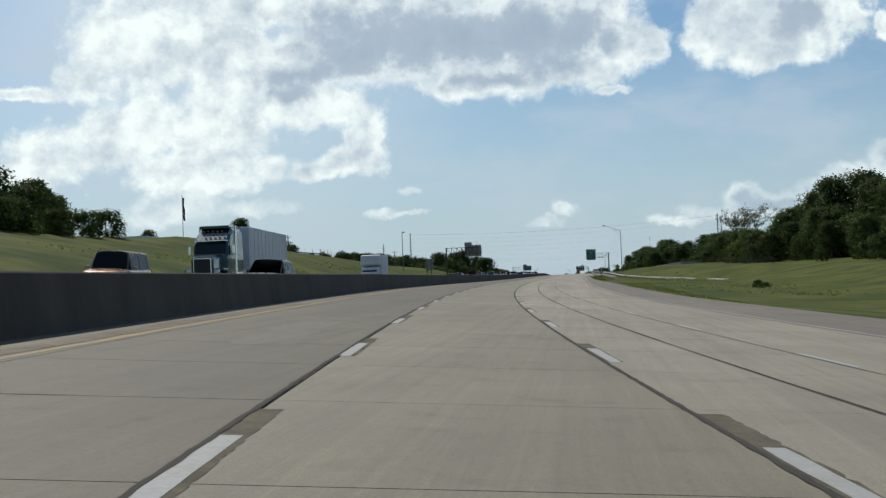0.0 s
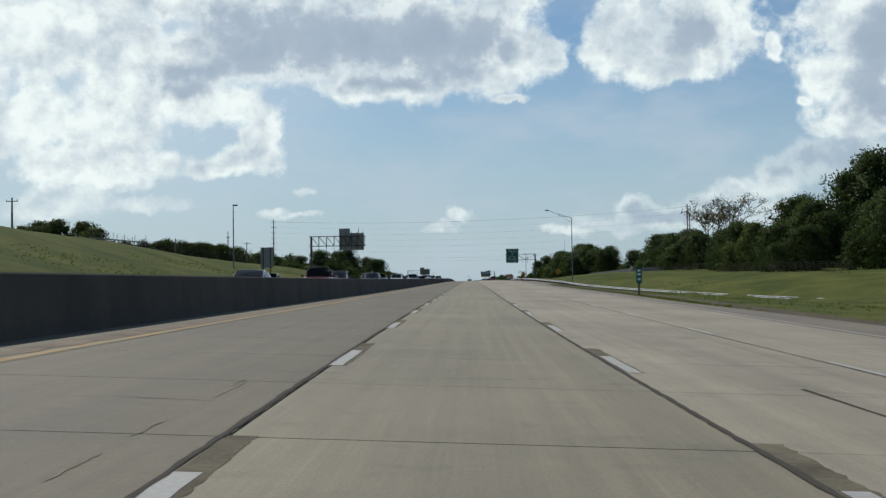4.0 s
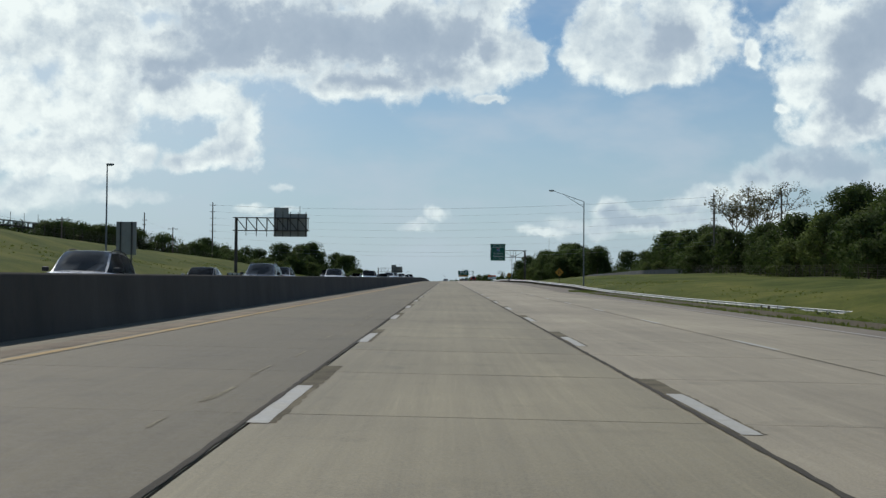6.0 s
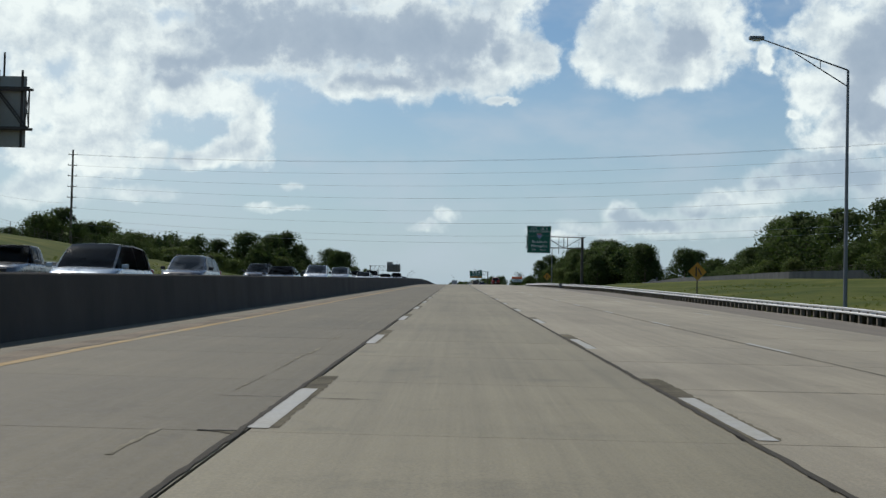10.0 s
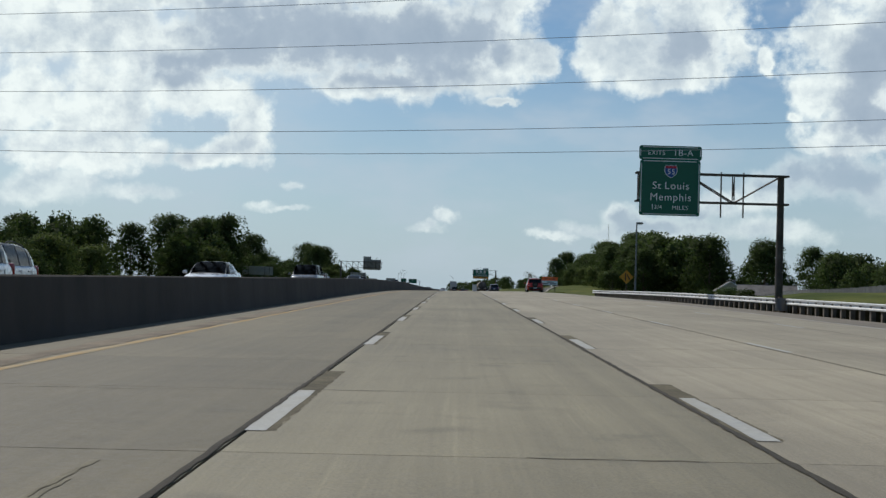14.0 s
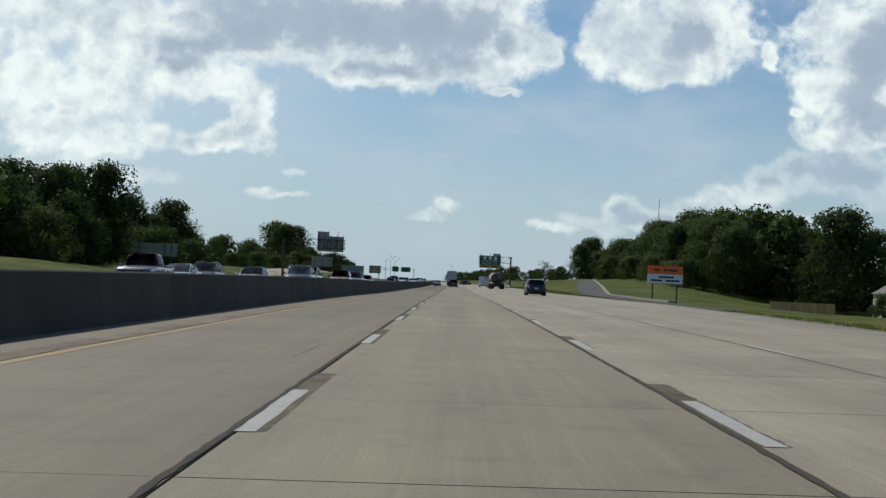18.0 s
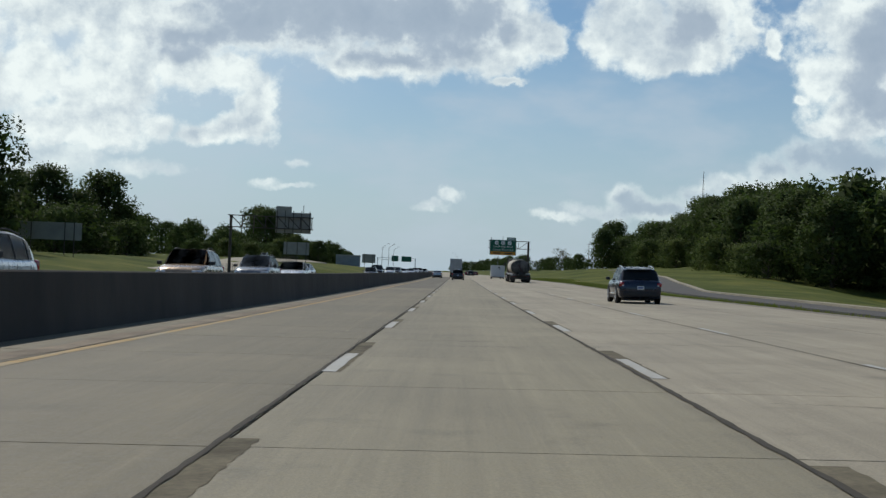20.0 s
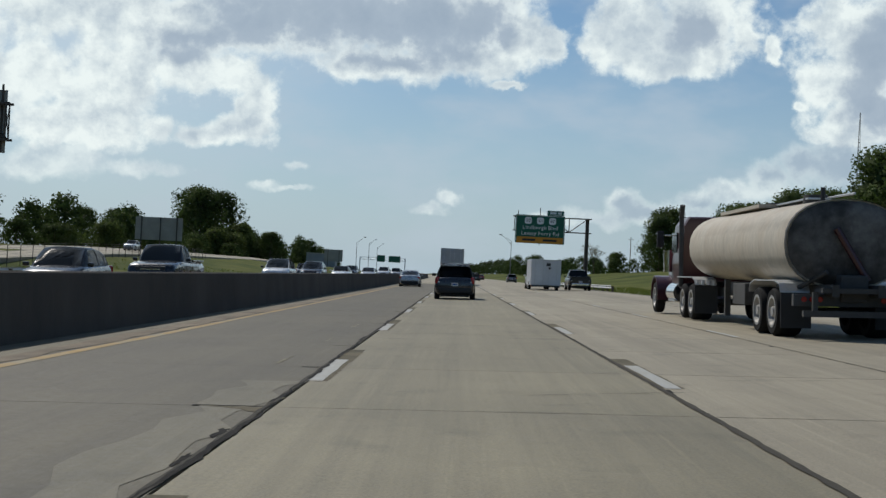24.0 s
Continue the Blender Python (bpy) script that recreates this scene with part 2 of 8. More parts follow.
# ---------------------------------------------------------------- materials
def material(name, color, rough=0.6, metal=0.0, vary=0.15, scale=(0.6, 9.0), bump=0.0, bump_scale=40.0, stretch=(1, 1, 1), second=None,
             by="", by_amount=0.2, coat=0.0, tint=False, translucent=None, spec=0.5, trees=False):
    """Principled material with two scales of variation; by: 'object' or 'island' shifts the value piece by piece; tint: takes the object's colour."""
    m = bpy.data.materials.new(name)
    m.use_nodes = True
    nt = m.node_tree
    N, L = nt.nodes.new, nt.links.new
    bsdf = nt.nodes["Principled BSDF"]
    bsdf.inputs["Roughness"].default_value, bsdf.inputs["Metallic"].default_value = rough, metal
    bsdf.inputs["Specular IOR Level"].default_value = spec
    if coat:
        bsdf.inputs["Coat Weight"].default_value, bsdf.inputs["Coat Roughness"].default_value = coat, 0.04
    pos = N("ShaderNodeNewGeometry")
    sc = N("ShaderNodeVectorMath")
    sc.operation = "MULTIPLY"
    L(pos.outputs["Position"], sc.inputs[0])
    sc.inputs[1].default_value = stretch

    def tex(s, detail=5, rough_=0.6):
        n = N("ShaderNodeTexNoise")
        n.inputs["Scale"].default_value, n.inputs["Detail"].default_value, n.inputs["Roughness"].default_value = s, detail, rough_
        L(sc.outputs[0], n.inputs["Vector"])
        return n.outputs["Fac"]

    def rng(v, lo, hi, a, b):
        n = N("ShaderNodeMapRange")
        L(v, n.inputs[0])
        for i, x in zip((1, 2, 3, 4), (lo, hi, a, b)):
            n.inputs[i].default_value = x
        return n.outputs[0]

    def mul(a, b):
        n = N("ShaderNodeMath")
        n.operation = "MULTIPLY"
        L(a, n.inputs[0]), L(b, n.inputs[1])
        return n.outputs[0]

    big, small = tex(scale[0]), tex(scale[1], 6, 0.65)
    value = mul(rng(big, 0.3, 0.7, 1 - vary, 1 + vary), rng(small, 0.25, 0.75, 1 - vary * 0.8, 1 + vary * 0.8))
    if by:
        if by == "object":
            src = N("ShaderNodeObjectInfo").outputs["Random"]
        else:
            src = N("ShaderNodeNewGeometry").outputs["Random Per Island"]
        value = mul(value, rng(src, 0, 1, 1 - by_amount, 1 + by_amount))
        if trees:
            value = mul(value, rng(N("ShaderNodeObjectInfo").outputs["Random"], 0, 1, 0.72, 1.25))
    base = None
    if tint:
        base = N("ShaderNodeObjectInfo").outputs["Color"]
    elif second:
        n = N("ShaderNodeMix")
        n.data_type = "RGBA"
        L(rng(big, 0.38, 0.62, 0, 1), n.inputs[0])
        n.inputs[6].default_value, n.inputs[7].default_value = (*color, 1), (*second, 1)
        base = n.outputs[2]
    mixn = N("ShaderNodeVectorMath")
    mixn.operation = "SCALE"
    if base is None:
        mixn.inputs[0].default_value = color
    else:
        L(base, mixn.inputs[0])
    L(value, mixn.inputs["Scale"])
    L(mixn.outputs[0], bsdf.inputs["Base Color"])
    L(rng(small, 0.3, 0.7, max(0.02, rough - 0.08), min(1, rough + 0.08)), bsdf.inputs["Roughness"])
    if bump:
        b = N("ShaderNodeBump")
        b.inputs["Strength"].default_value, b.inputs["Distance"].default_value = bump, 0.02
        L(tex(bump_scale, 4), b.inputs["Height"])
        L(b.outputs[0], bsdf.inputs["Normal"])
    if translucent:
        tr = N("ShaderNodeBsdfTranslucent")
        tr.inputs[0].default_value = (*translucent, 1)
        ms = N("ShaderNodeMixShader")
        ms.inputs[0].default_value = 0.26
        L(bsdf.outputs[0], ms.inputs[1]), L(tr.outputs[0], ms.inputs[2])
        L(ms.outputs[0], nt.nodes["Material Output"].inputs["Surface"])
    return m


def worn_concrete(name, by, color=(0.201, 0.175, 0.108)):
    """Broomed paving: fine grain, long streaks of tyre wear, blotches and oil spots."""
    m = material(name, color, 0.75, vary=0.10, scale=(0.35, 14.0), bump=0.25, bump_scale=60, by=by, by_amount=0.055, spec=0.65)
    nt = m.node_tree
    N, L = nt.nodes.new, nt.links.new
    bsdf = nt.nodes["Principled BSDF"]
    old = bsdf.inputs["Base Color"].links[0].from_socket
    geo = N("ShaderNodeNewGeometry").outputs["Position"]
    value = old
    for stretch, sc, lo, hi, a, b in (((6.0, 0.05, 1), 1.0, 0.3, 0.7, 0.90, 1.08), ((0.9, 0.012, 1), 1.0, 0.3, 0.7, 0.88, 1.08),
                                      ((1, 1, 1), 1.3, 0.58, 0.78, 1.0, 0.74), ((0.35, 0.12, 1), 1.0, 0.34, 0.66, 0.88, 1.08), ((30, 0.6, 1), 1.0, 0.3, 0.72, 0.94, 1.05),
                                      ((1, 1, 1), 55, 0.3, 0.7, 0.80, 1.18), ((14, 0.25, 1), 1.0, 0.62, 0.75, 1.0, 1.16)):
        v = N("ShaderNodeVectorMath")
        v.operation = "MULTIPLY"
        L(geo, v.inputs[0])
        v.inputs[1].default_value = stretch
        n = N("ShaderNodeTexNoise")
        n.inputs["Scale"].default_value, n.inputs["Detail"].default_value = sc, 4
        L(v.outputs[0], n.inputs["Vector"])
        r = N("ShaderNodeMapRange")
        L(n.outputs["Fac"], r.inputs[0])
        for i, x in zip((1, 2, 3, 4), (lo, hi, a, b)):
            r.inputs[i].default_value = x
        s = N("ShaderNodeVectorMath")
        s.operation = "SCALE"
        L(value, s.inputs[0]), L(r.outputs[0], s.inputs["Scale"])
        value = s.outputs[0]
    L(value, bsdf.inputs["Base Color"])
    return m


M_SLAB = worn_concrete("concrete_slab", "object")
M_SLAB_FAR = worn_concrete("concrete_paving", "island", (0.274, 0.238, 0.164))
M_SHOULDER = worn_concrete("shoulder_concrete", "island", (0.160, 0.130, 0.088))
M_SLAB_LEFT = worn_concrete("dirtier_concrete_slab", "object", (0.108, 0.090, 0.048))
M_SLAB_LEFT_FAR = worn_concrete("dirtier_concrete_paving", "island", (0.131, 0.110, 0.060))
M_WORN = worn_concrete("worn_paving", "island", (0.124, 0.109, 0.066))
M_SLAB_OLD = worn_concrete("old_dark_concrete_paving", "island", (0.084, 0.070, 0.038))
M_ASPHALT = material("grey_asphalt", (0.088, 0.084, 0.078), 0.9, vary=0.16, scale=(0.4, 12), bump=0.25, spec=0.2)
M_JOINT = material("joint_filler", (0.05, 0.046, 0.04), 0.95, vary=0.3, spec=0.1)
M_TAR = material("crack_sealant", (0.022, 0.020, 0.017), 0.9, vary=0.45, scale=(1.5, 22), bump=0.3, spec=0.12)
M_SEAL = material("joint_sealant", (0.082, 0.074, 0.058), 0.9, vary=0.4, scale=(1.0, 22), bump=0.3, spec=0.15, second=(0.045, 0.041, 0.033))
M_SCAR = material("ground_off_marking", (0.124, 0.108, 0.073), 0.9, vary=0.4, scale=(1.2, 16), bump=0.3, spec=0.15)
M_WHITE_LINE = material("white_road_paint", (0.43, 0.43, 0.40), 0.7, vary=0.28, scale=(2.2, 20), second=(0.29, 0.28, 0.24), bump=0.15)
M_YELLOW_LINE = material("yellow_road_paint", (0.42, 0.265, 0.075), 0.75, vary=0.4, scale=(0.9, 12), second=(0.20, 0.165, 0.095), bump=0.15)
M_TRACE = material("old_line_trace", (0.20, 0.18, 0.125), 0.85, vary=0.3, scale=(2.0, 18), bump=0.15, spec=0.2)
M_DIRT = material("gutter_dirt", (0.19, 0.155, 0.11), 0.95, vary=0.35, scale=(0.7, 12), bump=0.4)
# near-black base: the shade on the barrier's face is put into the colour
M_SHADE_CONCRETE = material("shade_toned_concrete", (0.066, 0.053, 0.040), 0.9, vary=0.30, scale=(0.55, 5), stretch=(1, 1, 0.55), by="object", by_amount=0.09, bump=0.25, bump_scale=30)
M_GRASS = material("mown_grass", (0.058, 0.080, 0.012), 0.95, vary=0.34, scale=(0.11, 2.2), second=(0.088, 0.092, 0.020), bump=0.9, bump_scale=5, spec=0.1)
M_BLADE = material("grass_tufts", (0.165, 0.20, 0.048), 0.9, vary=0.38, scale=(0.2, 4), second=(0.20, 0.185, 0.07), spec=0.1, translucent=(0.20, 0.25, 0.05))
M_SHADE_WEED = material("shade_dark_dry_weeds", (0.062, 0.058, 0.026), 0.95, vary=0.4, scale=(0.4, 5), second=(0.085, 0.062, 0.034), spec=0.1)
M_BARK = material("bark", (0.10, 0.08, 0.06), 0.95, vary=0.3, scale=(2, 14), bump=0.5)
M_LEAF = material("dark_leaves", (0.049, 0.068, 0.024), 0.8, vary=0.35, scale=(0.25, 3), by="island", by_amount=0.26, translucent=(0.08, 0.13, 0.03), spec=0.1, trees=True)
M_LEAF2 = material("light_leaves", (0.072, 0.094, 0.030), 0.8, vary=0.35, scale=(0.25, 3), by="island", by_amount=0.28, translucent=(0.12, 0.17, 0.04), spec=0.1, trees=True)
M_LEAF3 = material("dry_leaves", (0.15, 0.145, 0.085), 0.85, vary=0.3, scale=(0.25, 3), by="island", by_amount=0.35, translucent=(0.14, 0.13, 0.05), spec=0.2)
M_GALV = material("galvanised_steel", (0.55, 0.56, 0.57), 0.42, 0.75, vary=0.14, scale=(0.8, 12))
M_LAMP = material("weathered_lamp_steel", (0.20, 0.205, 0.21), 0.6, 0.4, vary=0.15, scale=(0.8, 12))
M_RAIL = material("bright_rail_steel", (0.62, 0.62, 0.61), 0.5, 0.25, vary=0.14, scale=(0.6, 9))
M_RUST = material("weathered_steel", (0.09, 0.075, 0.062), 0.7, 0.35, vary=0.3, scale=(1.0, 12))
M_POST = material("weathered_wood_post", (0.16, 0.13, 0.10), 0.95, vary=0.25, scale=(2, 20))
M_SIGN_BACK = material("bare_aluminium_back", (0.34, 0.32, 0.28), 0.65, 0.1, vary=0.12, scale=(0.7, 6))
M_SIGN_GREEN = material("green_sign_sheeting", (0.004, 0.11, 0.065), 0.5, vary=0.06, scale=(0.5, 5))
M_SIGN_WHITE = material("white_sign_sheeting", (0.80, 0.82, 0.82), 0.5, vary=0.04)
M_SIGN_YELLOW = material("yellow_sign_sheeting", (0.62, 0.26, 0.015), 0.5, vary=0.05)
M_SIGN_ORANGE = material("orange_sign_sheeting", (0.95, 0.16, 0.03), 0.5, vary=0.05)
M_SIGN_BLUE = material("blue_sign_sheeting", (0.02, 0.08, 0.30), 0.5, vary=0.05)
M_SIGN_RED = material("red_sign_sheeting", (0.45, 0.02, 0.03), 0.5, vary=0.05)
M_BLACK = material("black_plastic", (0.018, 0.018, 0.019), 0.55, vary=0.1)
M_WIRE = material("power_line", (0.42, 0.42, 0.43), 0.6, 0.3)


# ---------------------------------------------------------------- mesh helpers
def mesh(name, verts, faces, mat):
    me = bpy.data.meshes.new(name)
    me.from_pydata([tuple(v) for v in verts], [], faces)
    me.materials.append(mat)
    me.update()
    return me


def part(name, bm, mat, parent, label="", smooth=False):
    """Links a bmesh as one mesh object under a thing or a part."""
    me = bpy.data.meshes.new(name)
    if smooth:
        for f in bm.faces:
            f.smooth = True
    bm.to_mesh(me)
    bm.free()
    if smooth:
        me.set_sharp_from_angle(angle=radians(40))
    for m in (mat if isinstance(mat, (list, tuple)) else (mat,)):
        me.materials.append(m)
    ob = new(name, me)
    ob.parent = parent
    if label:
        ob["label"] = label
    return ob


def thing(name, m, label, category, group="", kind=""):
    ob = new(name)
    ob.empty_display_size = 0.3
    ob.matrix_world = m
    return tagged(ob, label, category, group, kind)


def add_box(bm, c, size, bevel=0.0, rot=None):
    m = Matrix.Translation(c) @ (rot.to_4x4() if rot is not None else Matrix.Identity(4)) @ Matrix.Diagonal((*size, 1))
    g = bmesh.ops.create_cube(bm, size=1.0, matrix=m)
    if bevel:
        es = list({e for v in g["verts"] for e in v.link_edges})
        bmesh.ops.bevel(bm, geom=es, offset=bevel, segments=2, affect="EDGES", profile=0.6)
    return g


def add_tube(bm, a, b, r1, r2=None, seg=10, caps=True):
    a, b = Vector(a), Vector(b)
    d = b - a
    rot = d.to_track_quat("Z", "Y").to_matrix().to_4x4()
    bmesh.ops.create_cone(bm, cap_ends=caps, segments=seg, radius1=r1, radius2=r1 if r2 is None else r2, depth=d.length,
                          matrix=Matrix.Translation((a + b) / 2) @ rot)


def box_bm(c, size, bevel=0.0, rot=None):
    bm = bmesh.new()
    add_box(bm, c, size, bevel, rot)
    return bm


def tube_bm(a, b, r1, r2=None, seg=10):
    bm = bmesh.new()
    add_tube(bm, a, b, r1, r2, seg)
    return bm


def strip(name, mat, stations, left, right, h, thick=0.0, tilt=0.0):
    """A ribbon along the road between two offsets (numbers or functions of the station), with sides if it has a thickness."""
    vs, fs = [], []
    for s in stations:
        a, b = (f(s) if callable(f) else f for f in (left, right))
        hh = h(s) if callable(h) else h
        up = tilt(s) if callable(tilt) else tilt
        vs += [G(s, a, hh + up), G(s, b, hh)]
        if thick:
            vs += [G(s, b, hh - thick), G(s, a, hh + up - thick)]
    k = 4 if thick else 2
    for i in range(len(stations) - 1):
        o, p = i * k, (i + 1) * k
        fs.append((o, o + 1, p + 1, p))
        if thick:
            fs += [(o + 1, o + 2, p + 2, p + 1), (o + 3, o, p, p + 3)]
    if thick:
        e = (len(stations) - 1) * k
        fs += [(0, 3, 2, 1), (e, e + 1, e + 2, e + 3)]
    return new(name, mesh(name, vs, fs, mat))


def child(ob, parent):
    ob.parent = parent
    return ob


# ---------------------------------------------------------------- ground
# heights over the road's plane at offsets, by station
LEFT_L = (-700, -200, -110, -60, -48, -40, -32, -26.0)
LEFT_H = ((-100, (6, 6.5, 7, 6.5, 4.6, 3.2, 1.4, -0.1)), (145, (6, 7, 8, 7.5, 5.2, 3.4, 1.5, -0.1)), (231, (6, 8, 10, 9.4, 6.3, 4.0, 1.7, -0.1)),
          (310, (6, 8, 9, 8.4, 5.6, 3.4, 1.5, -0.1)), (400, (5, 6, 7, 6.7, 4.6, 2.8, 1.2, -0.1)), (500, (5, 6, 6.5, 6.1, 4.2, 2.4, 1.0, -0.1)),
          (540, (4, 5, 5, 4.6, 3.2, 1.9, 0.8, -0.1)), (580, (2.5, 3, 3, 2.0, 1.2, 0.6, 0.2, -0.1)), (630, (2, 2, 2, 1.0, 0.6, 0.3, 0.1, -0.1)), (720, (2, 2, 2, 1.0, 0.7, 0.4, 0.1, -0.1)),
          (800, (3, 3, 3.0, 2.0, 1.2, 0.5, 0.1, -0.1)), (880, (3, 3, 3.0, 2.3, 1.1, 0.2, -0.05, -0.1)), (960, (3, 3, 3.2, 2.9, 2.0, 1.1, 0.35, -0.1)), (1100, (3, 3, 3.2, 3.0, 2.3, 1.5, 0.5, -0.1)), (2600, (0, 0, 0, 0, 0, 0, 0, -0.1)))
RIGHT_L = (14.6, 20, 28, 36, 48, 62, 90, 150, 700)
RIGHT_H = ((-100, (-0.15, -0.4, -0.6, -0.4, 0.0, 0.5, 1, 2, 3)), (230, (-0.5, -0.6, -1.0, -1.6, -1.2, 0.4, 1.5, 2, 4)), (300, (-0.55, -0.75, -1.5, -2.2, -1.2, 0.8, 1.9, 2.6, 4)),
           (345, (-0.6, -1.0, -1.5, -0.4, 0.6, 1.3, 2.2, 3, 4)), (400, (-0.7, -0.7, 0.1, 0.5, 1.1, 1.6, 2.4, 3.3, 4)), (520, (-0.4, -0.3, 0.3, 0.9, 1.6, 2.2, 3, 4, 5)), (580, (-0.5, -0.5, -0.1, 0.3, 0.8, 1.2, 1.6, 3.0, 5)), (620, (-0.5, -0.4, -0.3, -0.3, -0.4, -0.5, 0, 2, 5)),
           (700, (-0.15, -0.3, -0.6, -0.8, -1.0, -1.2, -1.0, 0, 4)), (770, (-0.15, -0.2, -0.35, -1.2, -2.0, -2.0, -2.4, -2, 4)), (815, (-0.15, -0.1, 0.35, 0.2, -1.8, -3.4, -3.6, -2, 4)),
           (850, (-0.15, 0.0, 0.8, 1.2, 0.4, -2.0, -3.4, -2, 4)), (905, (-0.15, 0.15, 1.1, 1.9, 2.3, 2.0, 1.5, 1, 4)), (950, (-0.15, 0.2, 1.1, 2.1, 3.5, 3.7, 3, 2, 4)),
           (1000, (-0.15, 0.3, 1.3, 2.4, 3.8, 4.6, 5, 4, 4)), (1300, (-0.15, 0.3, 1.2, 2.0, 3.0, 3.6, 4, 4, 4)), (2600, (-0.15, 0, 0, 0, 0, 0, 0, 0, 0)))
LANE_L, LANE_R, LANE_3, EDGE_R = -1.5, 2.22, 5.66, 9.4
YELLOW, BARRIER_L, EDGE_OUT = -5.33, -6.88, 13.9
SLAB, SLAB_0 = 4.592, -39.05
# the guard rail along the joining ramp: station, offset, height of its foot
RAIL = ((300, 46.0, -2.75), (318, 39.7, -2.5), (332, 32.5, -2.05), (350, 27.2, -1.70), (368, 21.6, -1.15), (385, 20.5, -0.90), (401, 19.9, -0.64), (440, 19.2, -0.50),
        (492, 18.3, -0.30), (524, 16.95, -0.30), (560, 16.3, -0.36), (603, 16.0, -0.47), (611, 15.3, -0.45))


def rail_off(s):
    return float(np.interp(s, [r[0] for r in RAIL], [r[1] for r in RAIL]))


def rail_foot(s):
    return float(np.interp(s, [r[0] for r in RAIL], [r[2] for r in RAIL]))


def edge_out(s):
    """Offset of the paving's outer edge."""
    return float(np.interp(s, (-40, 60, 140, 200, 262, 300, 335, 350, 366, 401, 440, 492, 524, 603, 640, 690), (14.4, 14.2, 13.0, 10.9, 10.9, 11.0, 12.0, 15.6, 19.6, 19.5, 18.8, 17.9, 16.6, 15.7, 14.6, 13.6)))


def pave_h(s, l):
    """The paving falls away to the outside where the ramp joins."""
    foot = float(np.interp(s, (310, 335, 350, 368, 401, 440, 492, 560, 603, 640, 690), (0, -0.30, -0.75, -1.05, -0.60, -0.46, -0.27, -0.33, -0.44, -0.20, 0)))
    return foot * max(0.0, min(1.0, (l - EDGE_R) / (edge_out(s) - EDGE_R))) if foot else 0.0


def ground_h(s, l):
    if -26 < l < 14.6:
        return -0.15
    ls, rows = (LEFT_L, LEFT_H) if l < 0 else (RIGHT_L, RIGHT_H)
    ss = [r[0] for r in rows]
    i = max(0, min(len(ss) - 2, int(np.searchsorted(ss, s)) - 1))
    f = min(1.0, max(0.0, (s - ss[i]) / (ss[i + 1] - ss[i])))
    f = f * f * (3 - 2 * f)
    h = float(np.interp(l, ls, rows[i][1])) * (1 - f) + float(np.interp(l, ls, rows[i + 1][1])) * f
    if l > 0 and 290 < s < 640:
        w = max(0.0, 1 - abs(l - rail_off(s)) / 6) * min(1.0, (640 - s) / 28)
        h += (rail_foot(s) - 0.02 - h) * w
    return h


def build_ground():
    offs = [-2500, -1200, -700, -400, -260, -200, -150, -120, -95, -80, -70, -64, -60, -56, -52, -48, -44, -40, -36, -32, -29, -26, -24.5,
            -10, 0, 10, 14.0, 14.6, 16, 18, 20, 22, 25, 28, 32, 36, 42, 48, 55, 62, 70, 80, 90, 110, 150, 220, 400, 700, 1200, 2500]
    st = list(np.arange(-100, 1300, 8.0)) + list(np.arange(1300, 2601, 50.0))
    rng = random.Random(4)
    vs, fs = [], []
    n = len(offs)
    for s in st:
        for l in offs:
            h = ground_h(s, l)
            if abs(l) > 30:
                h += 0.5 * (noise.noise((s * 0.03, l * 0.05, 1.0))) + 0.12 * rng.uniform(-1, 1)
            elif l > 16 or l < -27:
                h += 0.12 * noise.noise((s * 0.1, l * 0.2, 4.0))
            if -25 < l < 14.3:
                h = -0.12 if l > 12 and 180 < s < 310 else -0.3
            if 9 < l < edge_out(s) - 0.1 and s > 310:
                h = pave_h(s, l) - 0.28
            vs.append(G(s, l, h))
    for i in range(len(st) - 1):
        for j in range(n - 1):
            o = i * n + j
            fs.append((o, o + 1, o + n + 1, o + n))
    ob = new("ground", mesh("ground", vs, fs, M_GRASS))
    for f in ob.data.polygons:
        f.use_smooth = True
    tagged(ob, "green mown grass verge rising in banks beside the motorway", "grass", kind="structure")


build_ground()

# ---------------------------------------------------------------- road
road = strip("road", M_JOINT, np.arange(-40, 960, 4.0), -6.9, EDGE_R + 0.2, -0.02, 0.25)
tagged(road, "worn pale concrete motorway with dark sealed joints", "road", kind="structure")


def slab_geometry(s0, s1, a, b, rng, thick=0.04, h=None):
    g = rng.choice((0.006, 0.010, 0.016, 0.024, 0.034)) / 2
    e = 0.012
    b0, b1 = (b(s0), b(s1)) if callable(b) else (b, b)
    top = [(s0 + g, a + e), (s0 + g, b0 - e), (s1 - g, b1 - e), (s1 - g, a + e)]
    top = [G(s, l, h(s, l) if h else 0.0) for s, l in top]
    return top + [v - Vector((0, 0, thick)) for v in top]


SLAB_FACES = [(0, 1, 2, 3), (0, 4, 5, 1), (1, 5, 6, 2), (2, 6, 7, 3), (3, 7, 4, 0)]


def joined_slabs(name, a, b, s0, s1, length, mat, label, thick=0.04, h=None):
    rng = random.Random(int(abs(a * 7)) + 5)
    vs, fs = [], []
    s = s0
    while s < s1:
        o = len(vs)
        vs += slab_geometry(s, min(s + length, s1), a, b, rng, thick, h)
        fs += [tuple(o + i for i in f) for f in SLAB_FACES]
        s += length
    ob = child(new(name, mesh(name, vs, fs, mat)), road)
    return tagged(ob, label, kind="stuff")


